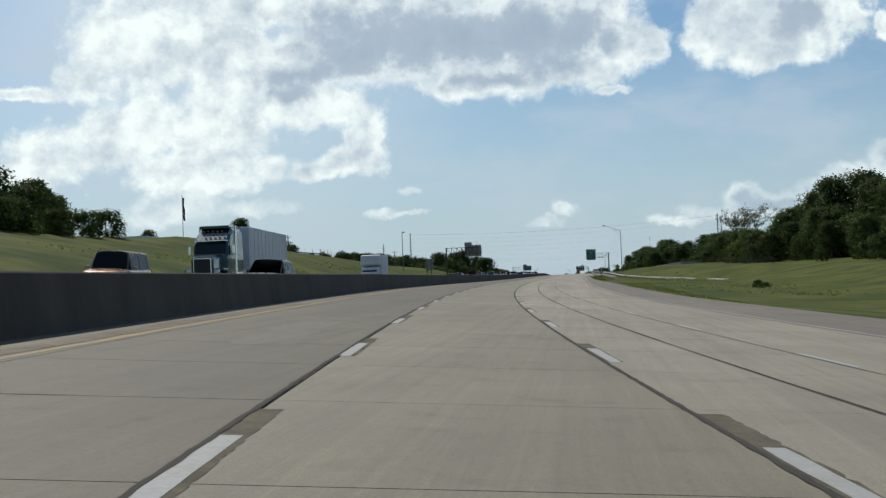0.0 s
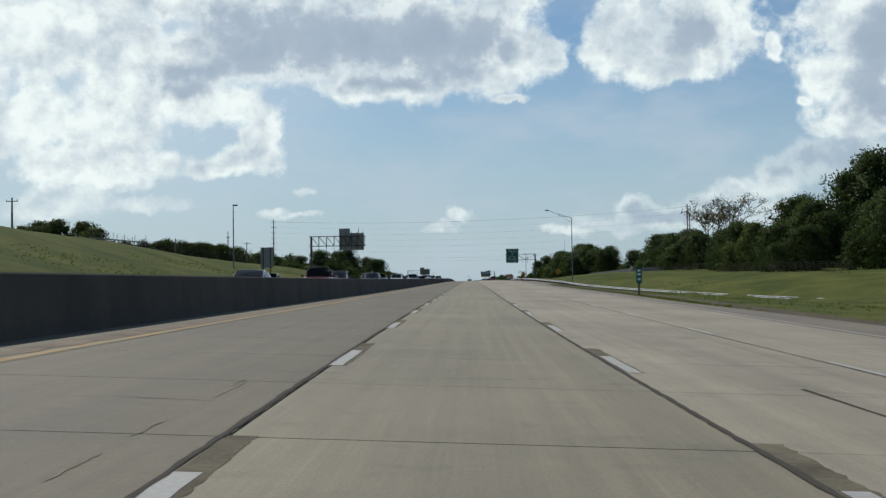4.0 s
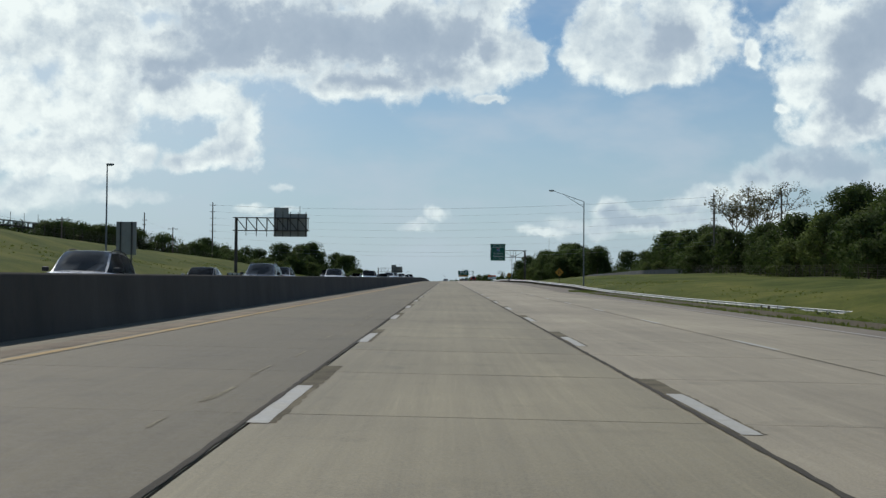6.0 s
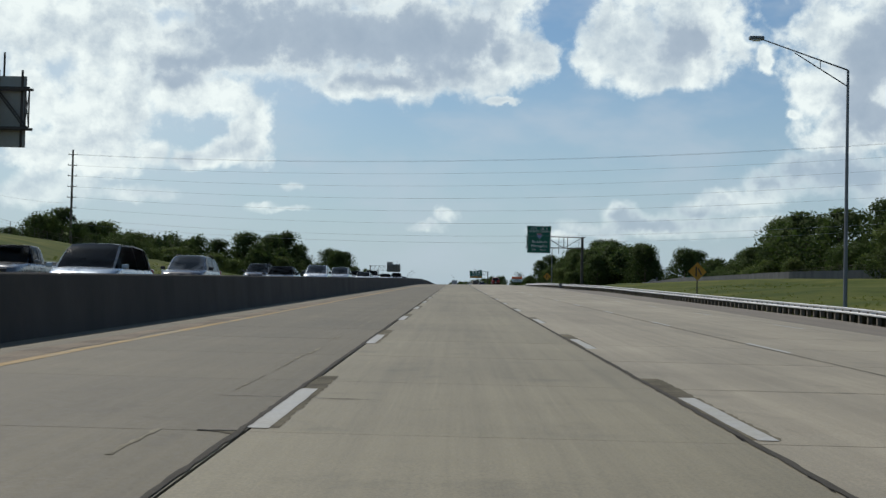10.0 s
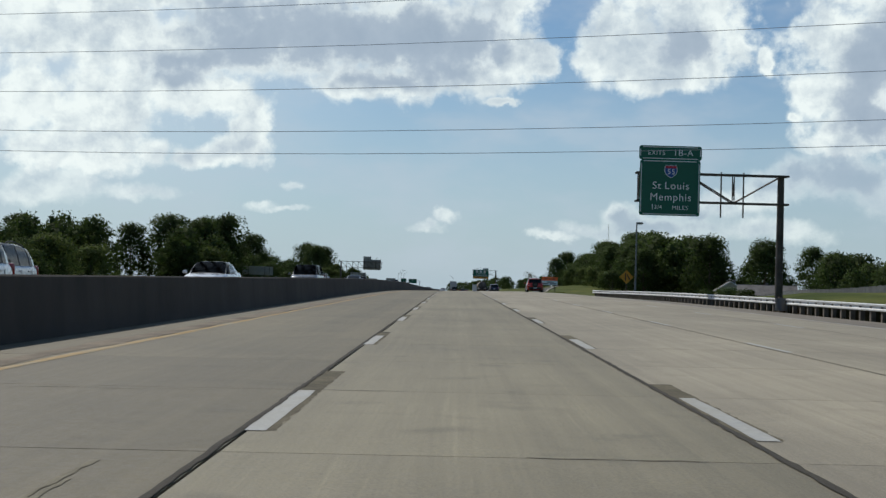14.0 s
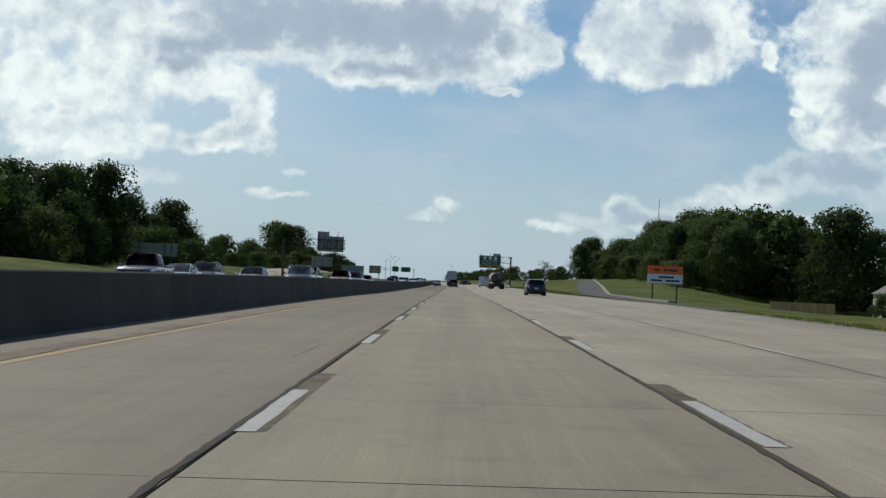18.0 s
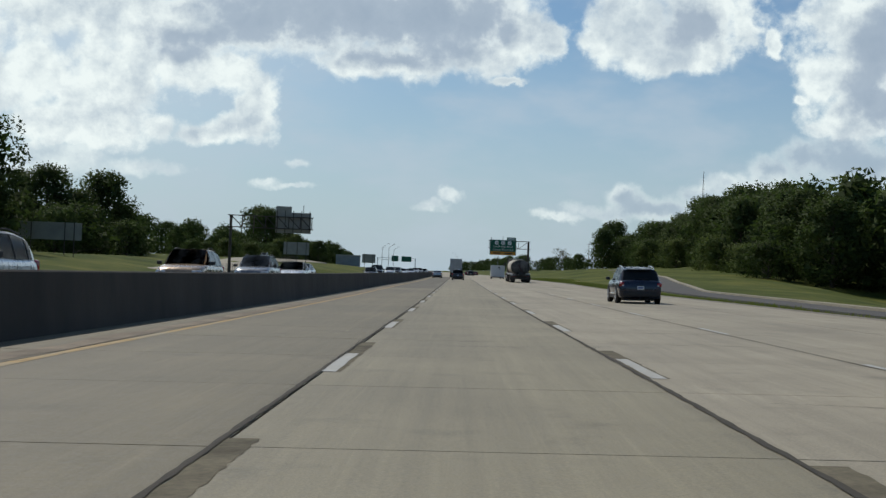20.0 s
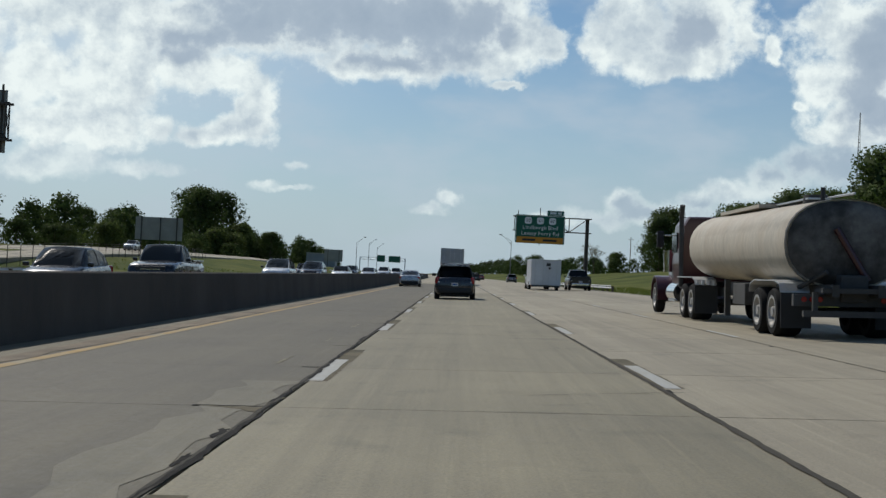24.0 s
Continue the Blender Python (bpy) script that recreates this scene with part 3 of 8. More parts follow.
joined_slabs("paving", LANE_R, LANE_3, SLAB_0, 960, SLAB, M_SLAB_FAR, "pale concrete slabs of the third lane")
joined_slabs("paving", LANE_3, EDGE_R, SLAB_0, 960, SLAB, M_SLAB_FAR, "pale concrete slabs of the outer lane")
joined_slabs("paving", EDGE_R, lambda s: min(12.9, edge_out(s)), SLAB_0, SLAB_0 + SLAB * 80, SLAB, M_SHOULDER, "brownish concrete shoulder slabs", 0.3, pave_h)
joined_slabs("paving", EDGE_R, lambda s: min(12.9, edge_out(s)), SLAB_0 + SLAB * 80, 960, SLAB, M_SLAB_FAR, "pale concrete slabs of the joining lane", 0.3, pave_h)
joined_slabs("paving", 12.9, lambda s: max(12.92, edge_out(s)), SLAB_0, 960, SLAB, M_SHOULDER, "darker concrete shoulder slabs", 0.3, pave_h)
joined_slabs("paving", YELLOW, LANE_L, SLAB_0 + SLAB * 115, SLAB_0 + SLAB * 176, SLAB, M_SLAB_LEFT_FAR, "pale concrete slabs of the inner lane")
joined_slabs("paving", YELLOW, LANE_L, SLAB_0 + SLAB * 176, 960, SLAB, M_SLAB_OLD, "older, darker concrete slabs of the inner lane")
joined_slabs("paving", -6.9, YELLOW, SLAB_0, 960, SLAB, M_SLAB_LEFT_FAR, "narrow inner shoulder slabs")
joined_slabs("paving", LANE_L, LANE_R, SLAB_0 + SLAB * 203, 960, SLAB, M_SLAB_FAR, "pale concrete slabs of the driven lane")
far_road = strip("road_ahead", M_SLAB_FAR, np.arange(960, 2500, 8.0), -6.9, EDGE_OUT, 0.0, 0.25)
tagged(far_road, "pale concrete motorway running on into the distance", "road", kind="structure")


def opposite_h(s):
    """How far the opposite lanes lie above this carriageway's plane."""
    return float(np.interp(s, (200, 320, 450, 1200, 1500), (0.0, 0.10, 0.27, 0.25, 0.0)))


opposite = strip("road_opposite", M_SHOULDER, np.arange(-60, 2500, 8.0), -25.0, -7.2, opposite_h, 0.6)
tagged(opposite, "concrete lanes of the opposite carriageway behind the barrier", "road", kind="structure")


# ---------------------------------------------------------------- median barrier
def barrier_off(s):
    """Offset of the barrier's near foot."""
    return float(np.interp(s, (620, 710, 800, 850), (BARRIER_L, -6.72, -6.50, -6.42)))


def yellow_off(s):
    return float(np.interp(s, (0, 185, 352, 553, 756, 850), (-5.55, -5.48, -5.35, -5.18, -5.2, -5.12)))


def barrier_section():
    """Half widths and heights of the wall's outline, base to top, on the near side."""
    return ((0.0, 0.0), (-0.01, 0.10), (-0.05, 0.50), (-0.10, 1.05), (-0.125, 1.08))


barrier = thing("median_barrier", Matrix.Identity(4), "long concrete median barrier coloured near black for its shaded face", "barrier", kind="structure")


def barrier_mesh(s0, s1, n):
    sec = barrier_section()
    ring = [(a, h) for a, h in sec] + [(-0.50 - a, h) for a, h in reversed(sec)]
    vs, fs = [], []
    k = len(ring)
    for i in range(n + 1):
        s = s0 + (s1 - s0) * i / n
        vs += [G(s, barrier_off(s) + l, h) for l, h in ring]
    for i in range(n):
        for j in range(k - 1):
            o = i * k + j
            fs.append((o, o + k, o + k + 1, o + 1))
    fs += [tuple(range(k)), tuple(reversed(range(n * k, n * k + k)))]
    return mesh("barrier_segment", vs, fs, M_SHADE_CONCRETE)


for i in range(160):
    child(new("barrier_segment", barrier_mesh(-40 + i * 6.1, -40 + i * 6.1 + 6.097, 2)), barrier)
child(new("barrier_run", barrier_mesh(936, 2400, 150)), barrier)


# ---------------------------------------------------------------- markings
def marking(name, mat, s0, s1, l, w, h=0.004, n=2, rag=0.0, seed=0, on=None):
    rng = random.Random(seed)
    st = np.linspace(s0, s1, n + 1)
    vs, fs = [], []
    for s in st:
        a, b = -w / 2 + rng.uniform(-rag, rag), w / 2 + rng.uniform(-rag, rag)
        o = l(s) if callable(l) else l
        z = h + (on(s, o) if on else 0.0)
        vs += [G(s, o + a, z), G(s, o + b, z)]
    for i in range(n):
        o = i * 2
        fs.append((o, o + 1, o + 3, o + 2))
    return child(new(name, mesh(name, vs, fs, mat)), road)


CYCLE, PHASE = 12.19, 8.9          # dash spacing; far end of a dash
rng = random.Random(8)
for k in range(-1, 78):
    far = PHASE + k * CYCLE
    marking("lane_dash", M_WHITE_LINE, far - 3.35, far, LANE_L + 0.06, 0.17, 0.006, seed=k, n=6, rag=0.008)
    marking("lane_dash", M_WHITE_LINE, far - 3.35, far, LANE_R + 0.12, 0.17, 0.006, seed=k + 100, n=6, rag=0.008)
    marking("lane_dash", M_WHITE_LINE, far - 3.2, far, LANE_3 + 0.08, 0.12, seed=k + 200, n=5, rag=0.008)
    marking("dark_scar", M_SCAR, far - 3.3, far + rng.uniform(1.6, 3.0), LANE_L + 0.09, 0.22, 0.003, 44, 0.018, k + 300)
    marking("dark_scar", M_SCAR, far - 3.3, far + rng.uniform(1.2, 2.6), LANE_R + 0.11, 0.26, 0.003, 44, 0.020, k + 400)
for l, w, rag in ((LANE_L - 0.045, 0.052, 0.011), (LANE_R - 0.03, 0.062, 0.012), (LANE_3 - 0.06, 0.018, 0.006)):
    for k in range(0, 10):
        s0 = -40 + k * 100
        marking("joint_sealant", M_SEAL, s0, s0 + 100, l, w, 0.008, 420, rag, k + int(l * 10))
marking("curve_joint", M_SEAL, -40, 150, 3.95, 0.06, 0.006, 90, 0.012, 77)
marking("yellow_edge_line", M_YELLOW_LINE, -40, 955, yellow_off, 0.17, 0.004, 500, 0.02, 5)
for k in range(8):
    marking("gutter_dirt", M_DIRT, -40 + k * 120, 80 + k * 120, lambda s: yellow_off(s) - 0.38, 0.42, 0.005, 120, 0.10, 31 + k)
marking("white_edge_line", M_WHITE_LINE, -40, 300, EDGE_R + 0.25, 0.11, 0.004, 160, 0.01, 6)
for k in range(28, 56):
    far = PHASE + k * CYCLE
    marking("lane_dash", M_WHITE_LINE, far - 3.2, far, EDGE_R - 0.1, 0.12, seed=k + 500, n=5, rag=0.008)
marking("white_edge_line", M_WHITE_LINE, 430, 690, 12.75, 0.11, 0.005, 160, 0.02, 9, pave_h)
# pale traces of an old line that was ground off
for k in range(190):
    s0 = rng.choice((rng.uniform(150, 480), rng.uniform(150, 480), rng.uniform(480, 900), rng.uniform(20, 150)))
    marking("old_line_trace", M_TRACE, s0, s0 + rng.uniform(0.4, 1.9), -2.14 + rng.uniform(-0.05, 0.05), rng.uniform(0.015, 0.045), 0.0045, 10, 0.016, 900 + k)
# cracks and patches across the slabs
for k in range(105):
    s = rng.uniform(0, 900) if k < 30 else SLAB_0 + SLAB * rng.randrange(9, 205) + rng.uniform(-0.03, 0.03)
    l0 = rng.choice((LANE_L, LANE_R, YELLOW)) + rng.uniform(0.0, 2.2)
    w = rng.uniform(0.5, 1.7)
    st = np.linspace(0, w, 7)
    wob = [rng.uniform(-0.03, 0.03) for _ in st]
    t = rng.uniform(0.008, 0.024)
    vs = [G(s + o - t / 2, l0 + x, 0.005) for x, o in zip(st, wob)] + [G(s + o + t / 2 * rng.uniform(0.3, 1.6), l0 + x, 0.005) for x, o in zip(st, wob)]
    child(new("crack", mesh("crack", vs, [(i, i + 1, i + 8, i + 7) for i in range(6)], M_SEAL)), road)


def spall(s, l, length, width, seed):
    """A broken patch at a joint: an uneven outline, longer along the road."""
    r = random.Random(seed)
    n = 23
    vs = [G(s, l, 0.0045)]
    for k in range(n):
        a = 2 * math.pi * k / n
        q = r.uniform(0.35, 1.15)
        vs.append(G(s + math.sin(a) * length / 2 * q, l + math.cos(a) * width / 2 * q, 0.0045))
    return child(new("broken_patch", mesh("broken_patch", vs, [(0, 1 + k, 1 + (k + 1) % n) for k in range(n)], M_TAR if seed % 3 else M_SCAR)), road)


for k in range(45):
    s = rng.choice((rng.uniform(0, 900), rng.uniform(690, 900)))
    on = rng.choice((LANE_L - 0.05, LANE_R - 0.02, LANE_R - 0.02, LANE_3 - 0.06))
    spall(s, on + rng.uniform(-0.05, 0.05), rng.uniform(0.25, 1.0), rng.uniform(0.04, 0.09), k)


def corner_break(k, reach, depth, seed):
    """A wedge broken out of the inner lane's slab where the cross joint k meets the long joint: a grey hollow with a black far edge."""
    r = random.Random(seed)
    s, l = SLAB_0 + SLAB * k, LANE_L - 0.055
    far = [(s + r.uniform(-0.015, 0.015), l - reach * i / 7) for i in range(8)]
    near = [(s - depth * (1 - i / 7) ** 1.5 * r.uniform(0.75, 1.2) - 0.01, l - reach * i / 7) for i in range(8)]
    vs = [G(a, b, 0.0048) for a, b in far + near]
    child(new("broken_patch", mesh("broken_patch", vs, [(i, i + 1, 9 + i, 8 + i) for i in range(7)], M_SCAR)), road)
    vs = [G(a + 0.02, b, 0.0056) for a, b in far] + [G(a - 0.045 * r.uniform(0.4, 1.3), b, 0.0056) for a, b in far]
    child(new("crack", mesh("crack", vs, [(i, i + 1, 9 + i, 8 + i) for i in range(7)], M_TAR)), road)


for k, reach, depth in ((187, 0.62, 0.42), (179, 0.45, 0.30), (181, 0.42, 0.55), (183, 0.30, 0.22), (188, 0.25, 0.12), (189, 0.34, 0.10), (176, 0.50, 0.25), (191, 0.4, 0.2), (171, 0.4, 0.3), (165, 0.3, 0.2),
                        (193, 0.35, 0.2), (196, 0.45, 0.3), (108, 0.35, 0.22), (84, 0.3, 0.2), (48, 0.55, 0.16), (49, 0.4, 0.12), (60, 0.3, 0.2)):
    corner_break(k, reach, depth, 70 + k)
for s0, s1, l, w in ((809.0, 822.2, -1.86, 0.50), (790.0, 801.0, -1.85, 0.46), (640.0, 649.0, -2.6, 0.9), (468.0, 476.0, -2.9, 1.2), (330.0, 338.0, -2.7, 0.9), (20.0, 30.0, -3.1, 1.0)):
    marking("worn_patch", M_WORN, s0, s1, l, w, 0.0035, 22, 0.16, int(s0))


def wandering_crack(s, l, heading, length, thick, seed):
    """A thin crack that strays over the slabs; heading in degrees from the road's line."""
    r = random.Random(seed)
    n = int(length / 0.16)
    a = radians(heading)
    left, right = [], []
    for i in range(n + 1):
        w = thick * r.uniform(0.25, 1.3) * min(1.0, 0.3 + 3 * min(i, n - i) / n)
        left.append(G(s - math.sin(a) * w / 2, l - math.cos(a) * w / 2, 0.0052))
        right.append(G(s + math.sin(a) * w / 2, l + math.cos(a) * w / 2, 0.0052))
        a += r.uniform(-0.30, 0.30)
        a += (radians(heading) - a) * 0.3
        s, l = s + math.cos(a) * 0.16, l + math.sin(a) * 0.16
    k = n + 1
    return child(new("crack", mesh("crack", left + right, [(i, i + 1, k + i + 1, k + i) for i in range(n)], M_TAR)), road)


# the long joint beside the inner lane has opened into a ragged black crack
def joint_crack(s0, s1, l, thick, seed):
    r = random.Random(seed)
    n = int((s1 - s0) / 0.12)
    off, w, left, right = 0.0, thick, [], []
    for i in range(n + 1):
        s = s0 + i * 0.12
        off = off * 0.9 + r.uniform(-0.016, 0.016)
        w = max(0.008, w + (thick - w) * 0.25 + r.uniform(-0.4, 0.4) * thick)
        left.append(G(s, l + off - w / 2, 0.0088)), right.append(G(s, l + off + w / 2, 0.0088))
    return child(new("crack", mesh("crack", left + right, [(i, i + 1, n + 2 + i, n + 1 + i) for i in range(n)], M_TAR)), road)


for k in range(24):
    joint_crack(690 + k * 10, 700 + k * 10, LANE_L - 0.055, (0.018, 0.024, 0.034, 0.042)[(k > 5) + (k > 8) + (k > 9)] if k < 16 else 0.02, 500 + k)
for s, l in ((817.9, -1.60), (816.6, -1.585), (785.6, -1.59), (779.0, -1.585)):
    spall(s, l, 0.60, 0.11, 3 * int(s) + 1)
for k in range(70):
    s = rng.choice((rng.uniform(0, 880), rng.uniform(700, 880)))
    wandering_crack(s, rng.uniform(-4.8, 8.5), rng.choice((84, 96, 90, 74)) + rng.uniform(-8, 8), rng.uniform(1.0, 3.4), rng.uniform(0.014, 0.03), k)

# ---------------------------------------------------------------- trees
def leaf_cloud(centres, count, size, rng, flat=0.75, axis=None):
    """Vertices, faces and normals of many small leaf clumps round the given centres (centre, radius); the normals follow the rounding of the clump and of the crown."""
    vs, fs, ns = [], [], []
    mid = sum((c for c, _ in centres), Vector()) / len(centres) if axis is None else axis
    for c, r in centres:
        for _ in range(count):
            d = Vector((rng.gauss(0, 1), rng.gauss(0, 1), rng.gauss(0, 1) * flat)).normalized()
            p = c + d * r * (rng.uniform(0.45, 1.08) ** 0.6)
            a = Vector((rng.gauss(0, 1), rng.gauss(0, 1), rng.gauss(0, 1))).normalized()
            u = (d * 0.5 + a).normalized()
            v = u.cross(Vector((rng.gauss(0, 1), rng.gauss(0, 1), rng.gauss(0, 1)))).normalized()
            w = u.cross(v)
            s = size * rng.uniform(0.55, 1.25)
            o = len(vs)
            q = [p - v * s * 0.5 - w * s * 0.33, p - v * s * 0.5 + w * s * 0.33 + u * s * 0.1, p + v * s * 0.5]
            n = (d * 0.7 + (p - mid).normalized() * 0.45 + a * 0.38).normalized()
            if (q[1] - q[0]).cross(q[2] - q[0]).dot(n) < 0:
                q[0], q[1] = q[1], q[0]
            vs += q
            ns += [n, n, n]
            fs.append((o, o + 1, o + 2))
    return vs, fs, ns


def round_normals(me, ns):
    me.polygons.foreach_set("use_smooth", [True] * len(me.polygons))
    me.normals_split_custom_set_from_vertices([tuple(n) for n in ns])


def make_tree(name, H, R, clumps, leaves, leaf, seed, mat, label, trunk=0.07, shape="round"):
    rng = random.Random(seed)
    t = thing(name, Matrix.Identity(4), label, "tree", "roadside trees")
    bm = bmesh.new()
    r0 = 0.016 * H + 0.06
    add_tube(bm, (0, 0, -0.4), (0, 0, H * trunk), r0 * 1.25, r0, 9, False)
    add_tube(bm, (0, 0, H * trunk), (rng.uniform(-.3, .3), rng.uniform(-.3, .3), H * 0.82), r0, r0 * 0.25, 7, False)
    centres = []
    for i in range(clumps):
        f = (i + 0.5) / clumps
        if shape == "cone":
            z = trunk + (1 - trunk) * f
            rad = R * (1.02 - f) * rng.uniform(0.5, 0.95)
        elif shape == "column":
            z = trunk + (1 - trunk) * f
            rad = R * math.sin(math.pi * min(0.97, 0.25 + f * 0.74)) ** 0.5 * rng.uniform(0.1, 0.85)
        else:
            z = trunk * 0.9 + (0.98 - trunk * 0.9) * f ** 0.9
            rad = R * (math.sin(math.pi * min(0.99, 0.30 + 0.70 * f)) ** 0.6) * math.sqrt(rng.uniform(0.05, 1.0)) * 0.9
        a = i * 2.39996 + rng.uniform(-0.5, 0.5)
        c = Vector((math.cos(a) * rad, math.sin(a) * rad, z * H - rng.uniform(0, 0.05) * H))
        cr = R * rng.uniform(0.24, 0.44) * (0.6 if shape == "cone" and f > 0.7 else 1)
        c.z = min(c.z, H - cr * 0.95)
        centres.append((c, cr))
        if i % (max(1, clumps // 9) if clumps < 80 else 2) == 0:
            add_tube(bm, (0, 0, max(H * trunk * 0.8, c.z - R * 0.7)), c, r0 * 0.45, r0 * 0.1, 5, False)
    part("trunk", bm, M_BARK, t, "grey-brown bark trunk and limbs", True)
    vs, fs, ns = leaf_cloud(centres, int(leaves * 1.9), leaf * 0.74, rng)
    inner = [(c, r * 0.55) for c, r in centres]
    v2, f2, n2 = leaf_cloud(inner, 9, leaf * 1.9, rng)
    fs += [tuple(i + len(vs) for i in f) for f in f2]
    vs += v2
    me = mesh("crown", vs, fs, mat)
    round_normals(me, ns + n2)
    ob = new("crown", me)
    ob.parent = t
    return t


def make_bare_tree(H, R, seed, mat, label):
    """A tall tree whose forking limbs show through thin foliage."""
    rng = random.Random(seed)
    t = thing("tree", Matrix.Identity(4), label, "tree", "roadside trees")
    bm = bmesh.new()
    tips = []

    def limb(a, d, length, r, depth):
        b = a + d * length
        mid = a.lerp(b, 0.5) + Vector((rng.uniform(-1, 1), rng.uniform(-1, 1), 0)) * length * 0.06
        add_tube(bm, a, mid, r, r * 0.85, 5, False), add_tube(bm, mid, b, r * 0.85, r * 0.65, 5, False)
        if depth == 0:
            tips.append((b, R * rng.uniform(0.07, 0.14)))
            return
        if depth < 3:
            tips.append((mid, R * 0.08)), tips.append((b, R * 0.09))
        turn = rng.uniform(0, 6.28)
        n = 3 if depth > 1 else 4
        for k in range(n):
            side = d.orthogonal().normalized()
            side.rotate(Matrix.Rotation(turn + k * 6.28 / n + rng.uniform(-0.4, 0.4), 3, d))
            limb(b, (d + side * rng.uniform(0.30, 0.85) + Vector((0, 0, 0.20))).normalized(), length * rng.uniform(0.52, 0.88), r * 0.58, depth - 1)
    base = Vector((0, 0, -0.4))
    limb(base, Vector((0.02, 0.01, 1)).normalized(), H * 0.30, 0.30, 4)
    part("trunk", bm, M_BARK, t, "grey trunk with bare forking limbs", True)
    vs, fs, ns = leaf_cloud(tips, 13, 0.36, rng)
    me = mesh("crown", vs, fs, mat)
    round_normals(me, ns)
    new("crown", me).parent = t
    return t


PROTO = {
    "big": make_tree("tree", 20, 7.2, 58, 68, 0.80, 1, M_LEAF, "tall dark green broadleaf tree at the edge of the grass"),
    "big2": make_tree("tree", 20, 7.4, 56, 66, 0.80, 2, M_LEAF, "tall full broadleaf tree standing in a dark row", shape="column"),
    "mid": make_tree("tree", 12, 5.4, 44, 62, 0.60, 3, M_LEAF, "rounded dark green broadleaf tree in a treeline"),
    "mid2": make_tree("tree", 12, 5.0, 42, 62, 0.60, 4, M_LEAF2, "lighter green broadleaf tree in a treeline"),
    "low": make_tree("tree", 7, 4.3, 36, 56, 0.48, 5, M_LEAF2, "low bushy green tree at the foot of a treeline", trunk=0.06),
    "low2": make_tree("tree", 7, 4.5, 36, 56, 0.48, 6, M_LEAF, "low bushy dark green tree at the foot of a treeline", trunk=0.05),
    "fir": make_tree("tree", 8, 2.4, 46, 60, 0.38, 7, M_LEAF, "dark pointed evergreen tree on the grass bank", trunk=0.08, shape="cone"),
    "bare": make_bare_tree(22, 7.5, 8, M_LEAF3, "tall half-bare tree with thin dry foliage"),
}
_home = {k: True for k in PROTO}


def plant(kind, s, l, top=None, height=None, rng=random.Random(12), sink=0.3):
    """A tree on the ground at (s, l), given its height or the height of its top over the road."""
    g = ground_h(s, l)
    H = height if height else top - g
    proto = PROTO[kind]
    base = {"big": 20, "big2": 20, "mid": 12, "mid2": 12, "low": 7, "low2": 7, "fir": 8, "bare": 22}[kind]
    k = H / base
    wide = k * rng.uniform(0.95, 1.3)
    m = GM(s, l, g - sink, rng.uniform(0, 360)) @ Matrix.Diagonal((wide, wide, k, 1))
    if _home[kind]:
        _home[kind] = False
        proto.matrix_world = m
        return proto
    return copy_thing(proto, m @ Matrix.Diagonal((1 / proto.scale[0], 1 / proto.scale[1], 1 / proto.scale[2], 1)))


def far_crown(seed):
    """Vertices and quads of a cheap crown of unit height, for woods seen only from afar."""
    rng = random.Random(seed)
    cs = []
    for i in range(26):
        f = (i + 0.5) / 26
        a, r = i * 2.4, 0.36 * (math.sin(math.pi * min(0.99, 0.3 + 0.7 * f)) ** 0.6) * math.sqrt(rng.uniform(0.1, 1))
        cs.append((Vector((math.cos(a) * r, math.sin(a) * r, 0.06 + 0.80 * f)), rng.uniform(0.09, 0.16)))
    vs, fs, ns = leaf_cloud(cs, 60, 0.050, rng)
    v2, f2, n2 = leaf_cloud([(c, r * 0.55) for c, r in cs], 7, 0.12, rng)
    fs += [tuple(i + len(vs) for i in f) for f in f2]
    return np.array([tuple(v) for v in vs + v2]), np.array(fs), np.array([tuple(n) for n in ns + n2])


CROWNS = [far_crown(k) for k in range(4)]


def woods(rows, seed, mat, label):
    rng = random.Random(seed)
    allv, allf, alln, n = [], [], [], 0
    for s0, s1, l0, l1, count, lo, hi in rows:
        for i in range(count):
            f = (i + rng.uniform(0.1, 0.9)) / count
            s, l, H = s0 + (s1 - s0) * f, l0 + (l1 - l0) * f + rng.uniform(-5, 5), rng.uniform(lo, hi)
            v, q, m = CROWNS[rng.randrange(4)]
            a, w = rng.uniform(0, 6.28), H * rng.uniform(0.95, 1.25)
            p = G(s, l, ground_h(s, l) - 0.4)
            allv.append(np.c_[(v[:, 0] * math.cos(a) - v[:, 1] * math.sin(a)) * w + p.x, (v[:, 0] * math.sin(a) + v[:, 1] * math.cos(a)) * w + p.y, v[:, 2] * H + p.z])
            alln.append(np.c_[m[:, 0] * math.cos(a) - m[:, 1] * math.sin(a), m[:, 0] * math.sin(a) + m[:, 1] * math.cos(a), m[:, 2]])
            allf.append(q + n)
            n += len(v)
    V, F = np.concatenate(allv), np.concatenate(allf)
    me = bpy.data.meshes.new("woods")
    me.vertices.add(len(V))
    me.vertices.foreach_set("co", V.ravel())
    me.loops.add(F.size)
    me.loops.foreach_set("vertex_index", F.ravel().astype(np.int32))
    me.polygons.add(len(F))
    me.polygons.foreach_set("loop_start", (np.arange(len(F)) * 3).astype(np.int32))
    me.materials.append(mat)
    me.update(calc_edges=True)
    round_normals(me, np.concatenate(alln))
    tagged(new("woods", me), label, "woods", kind="stuff")


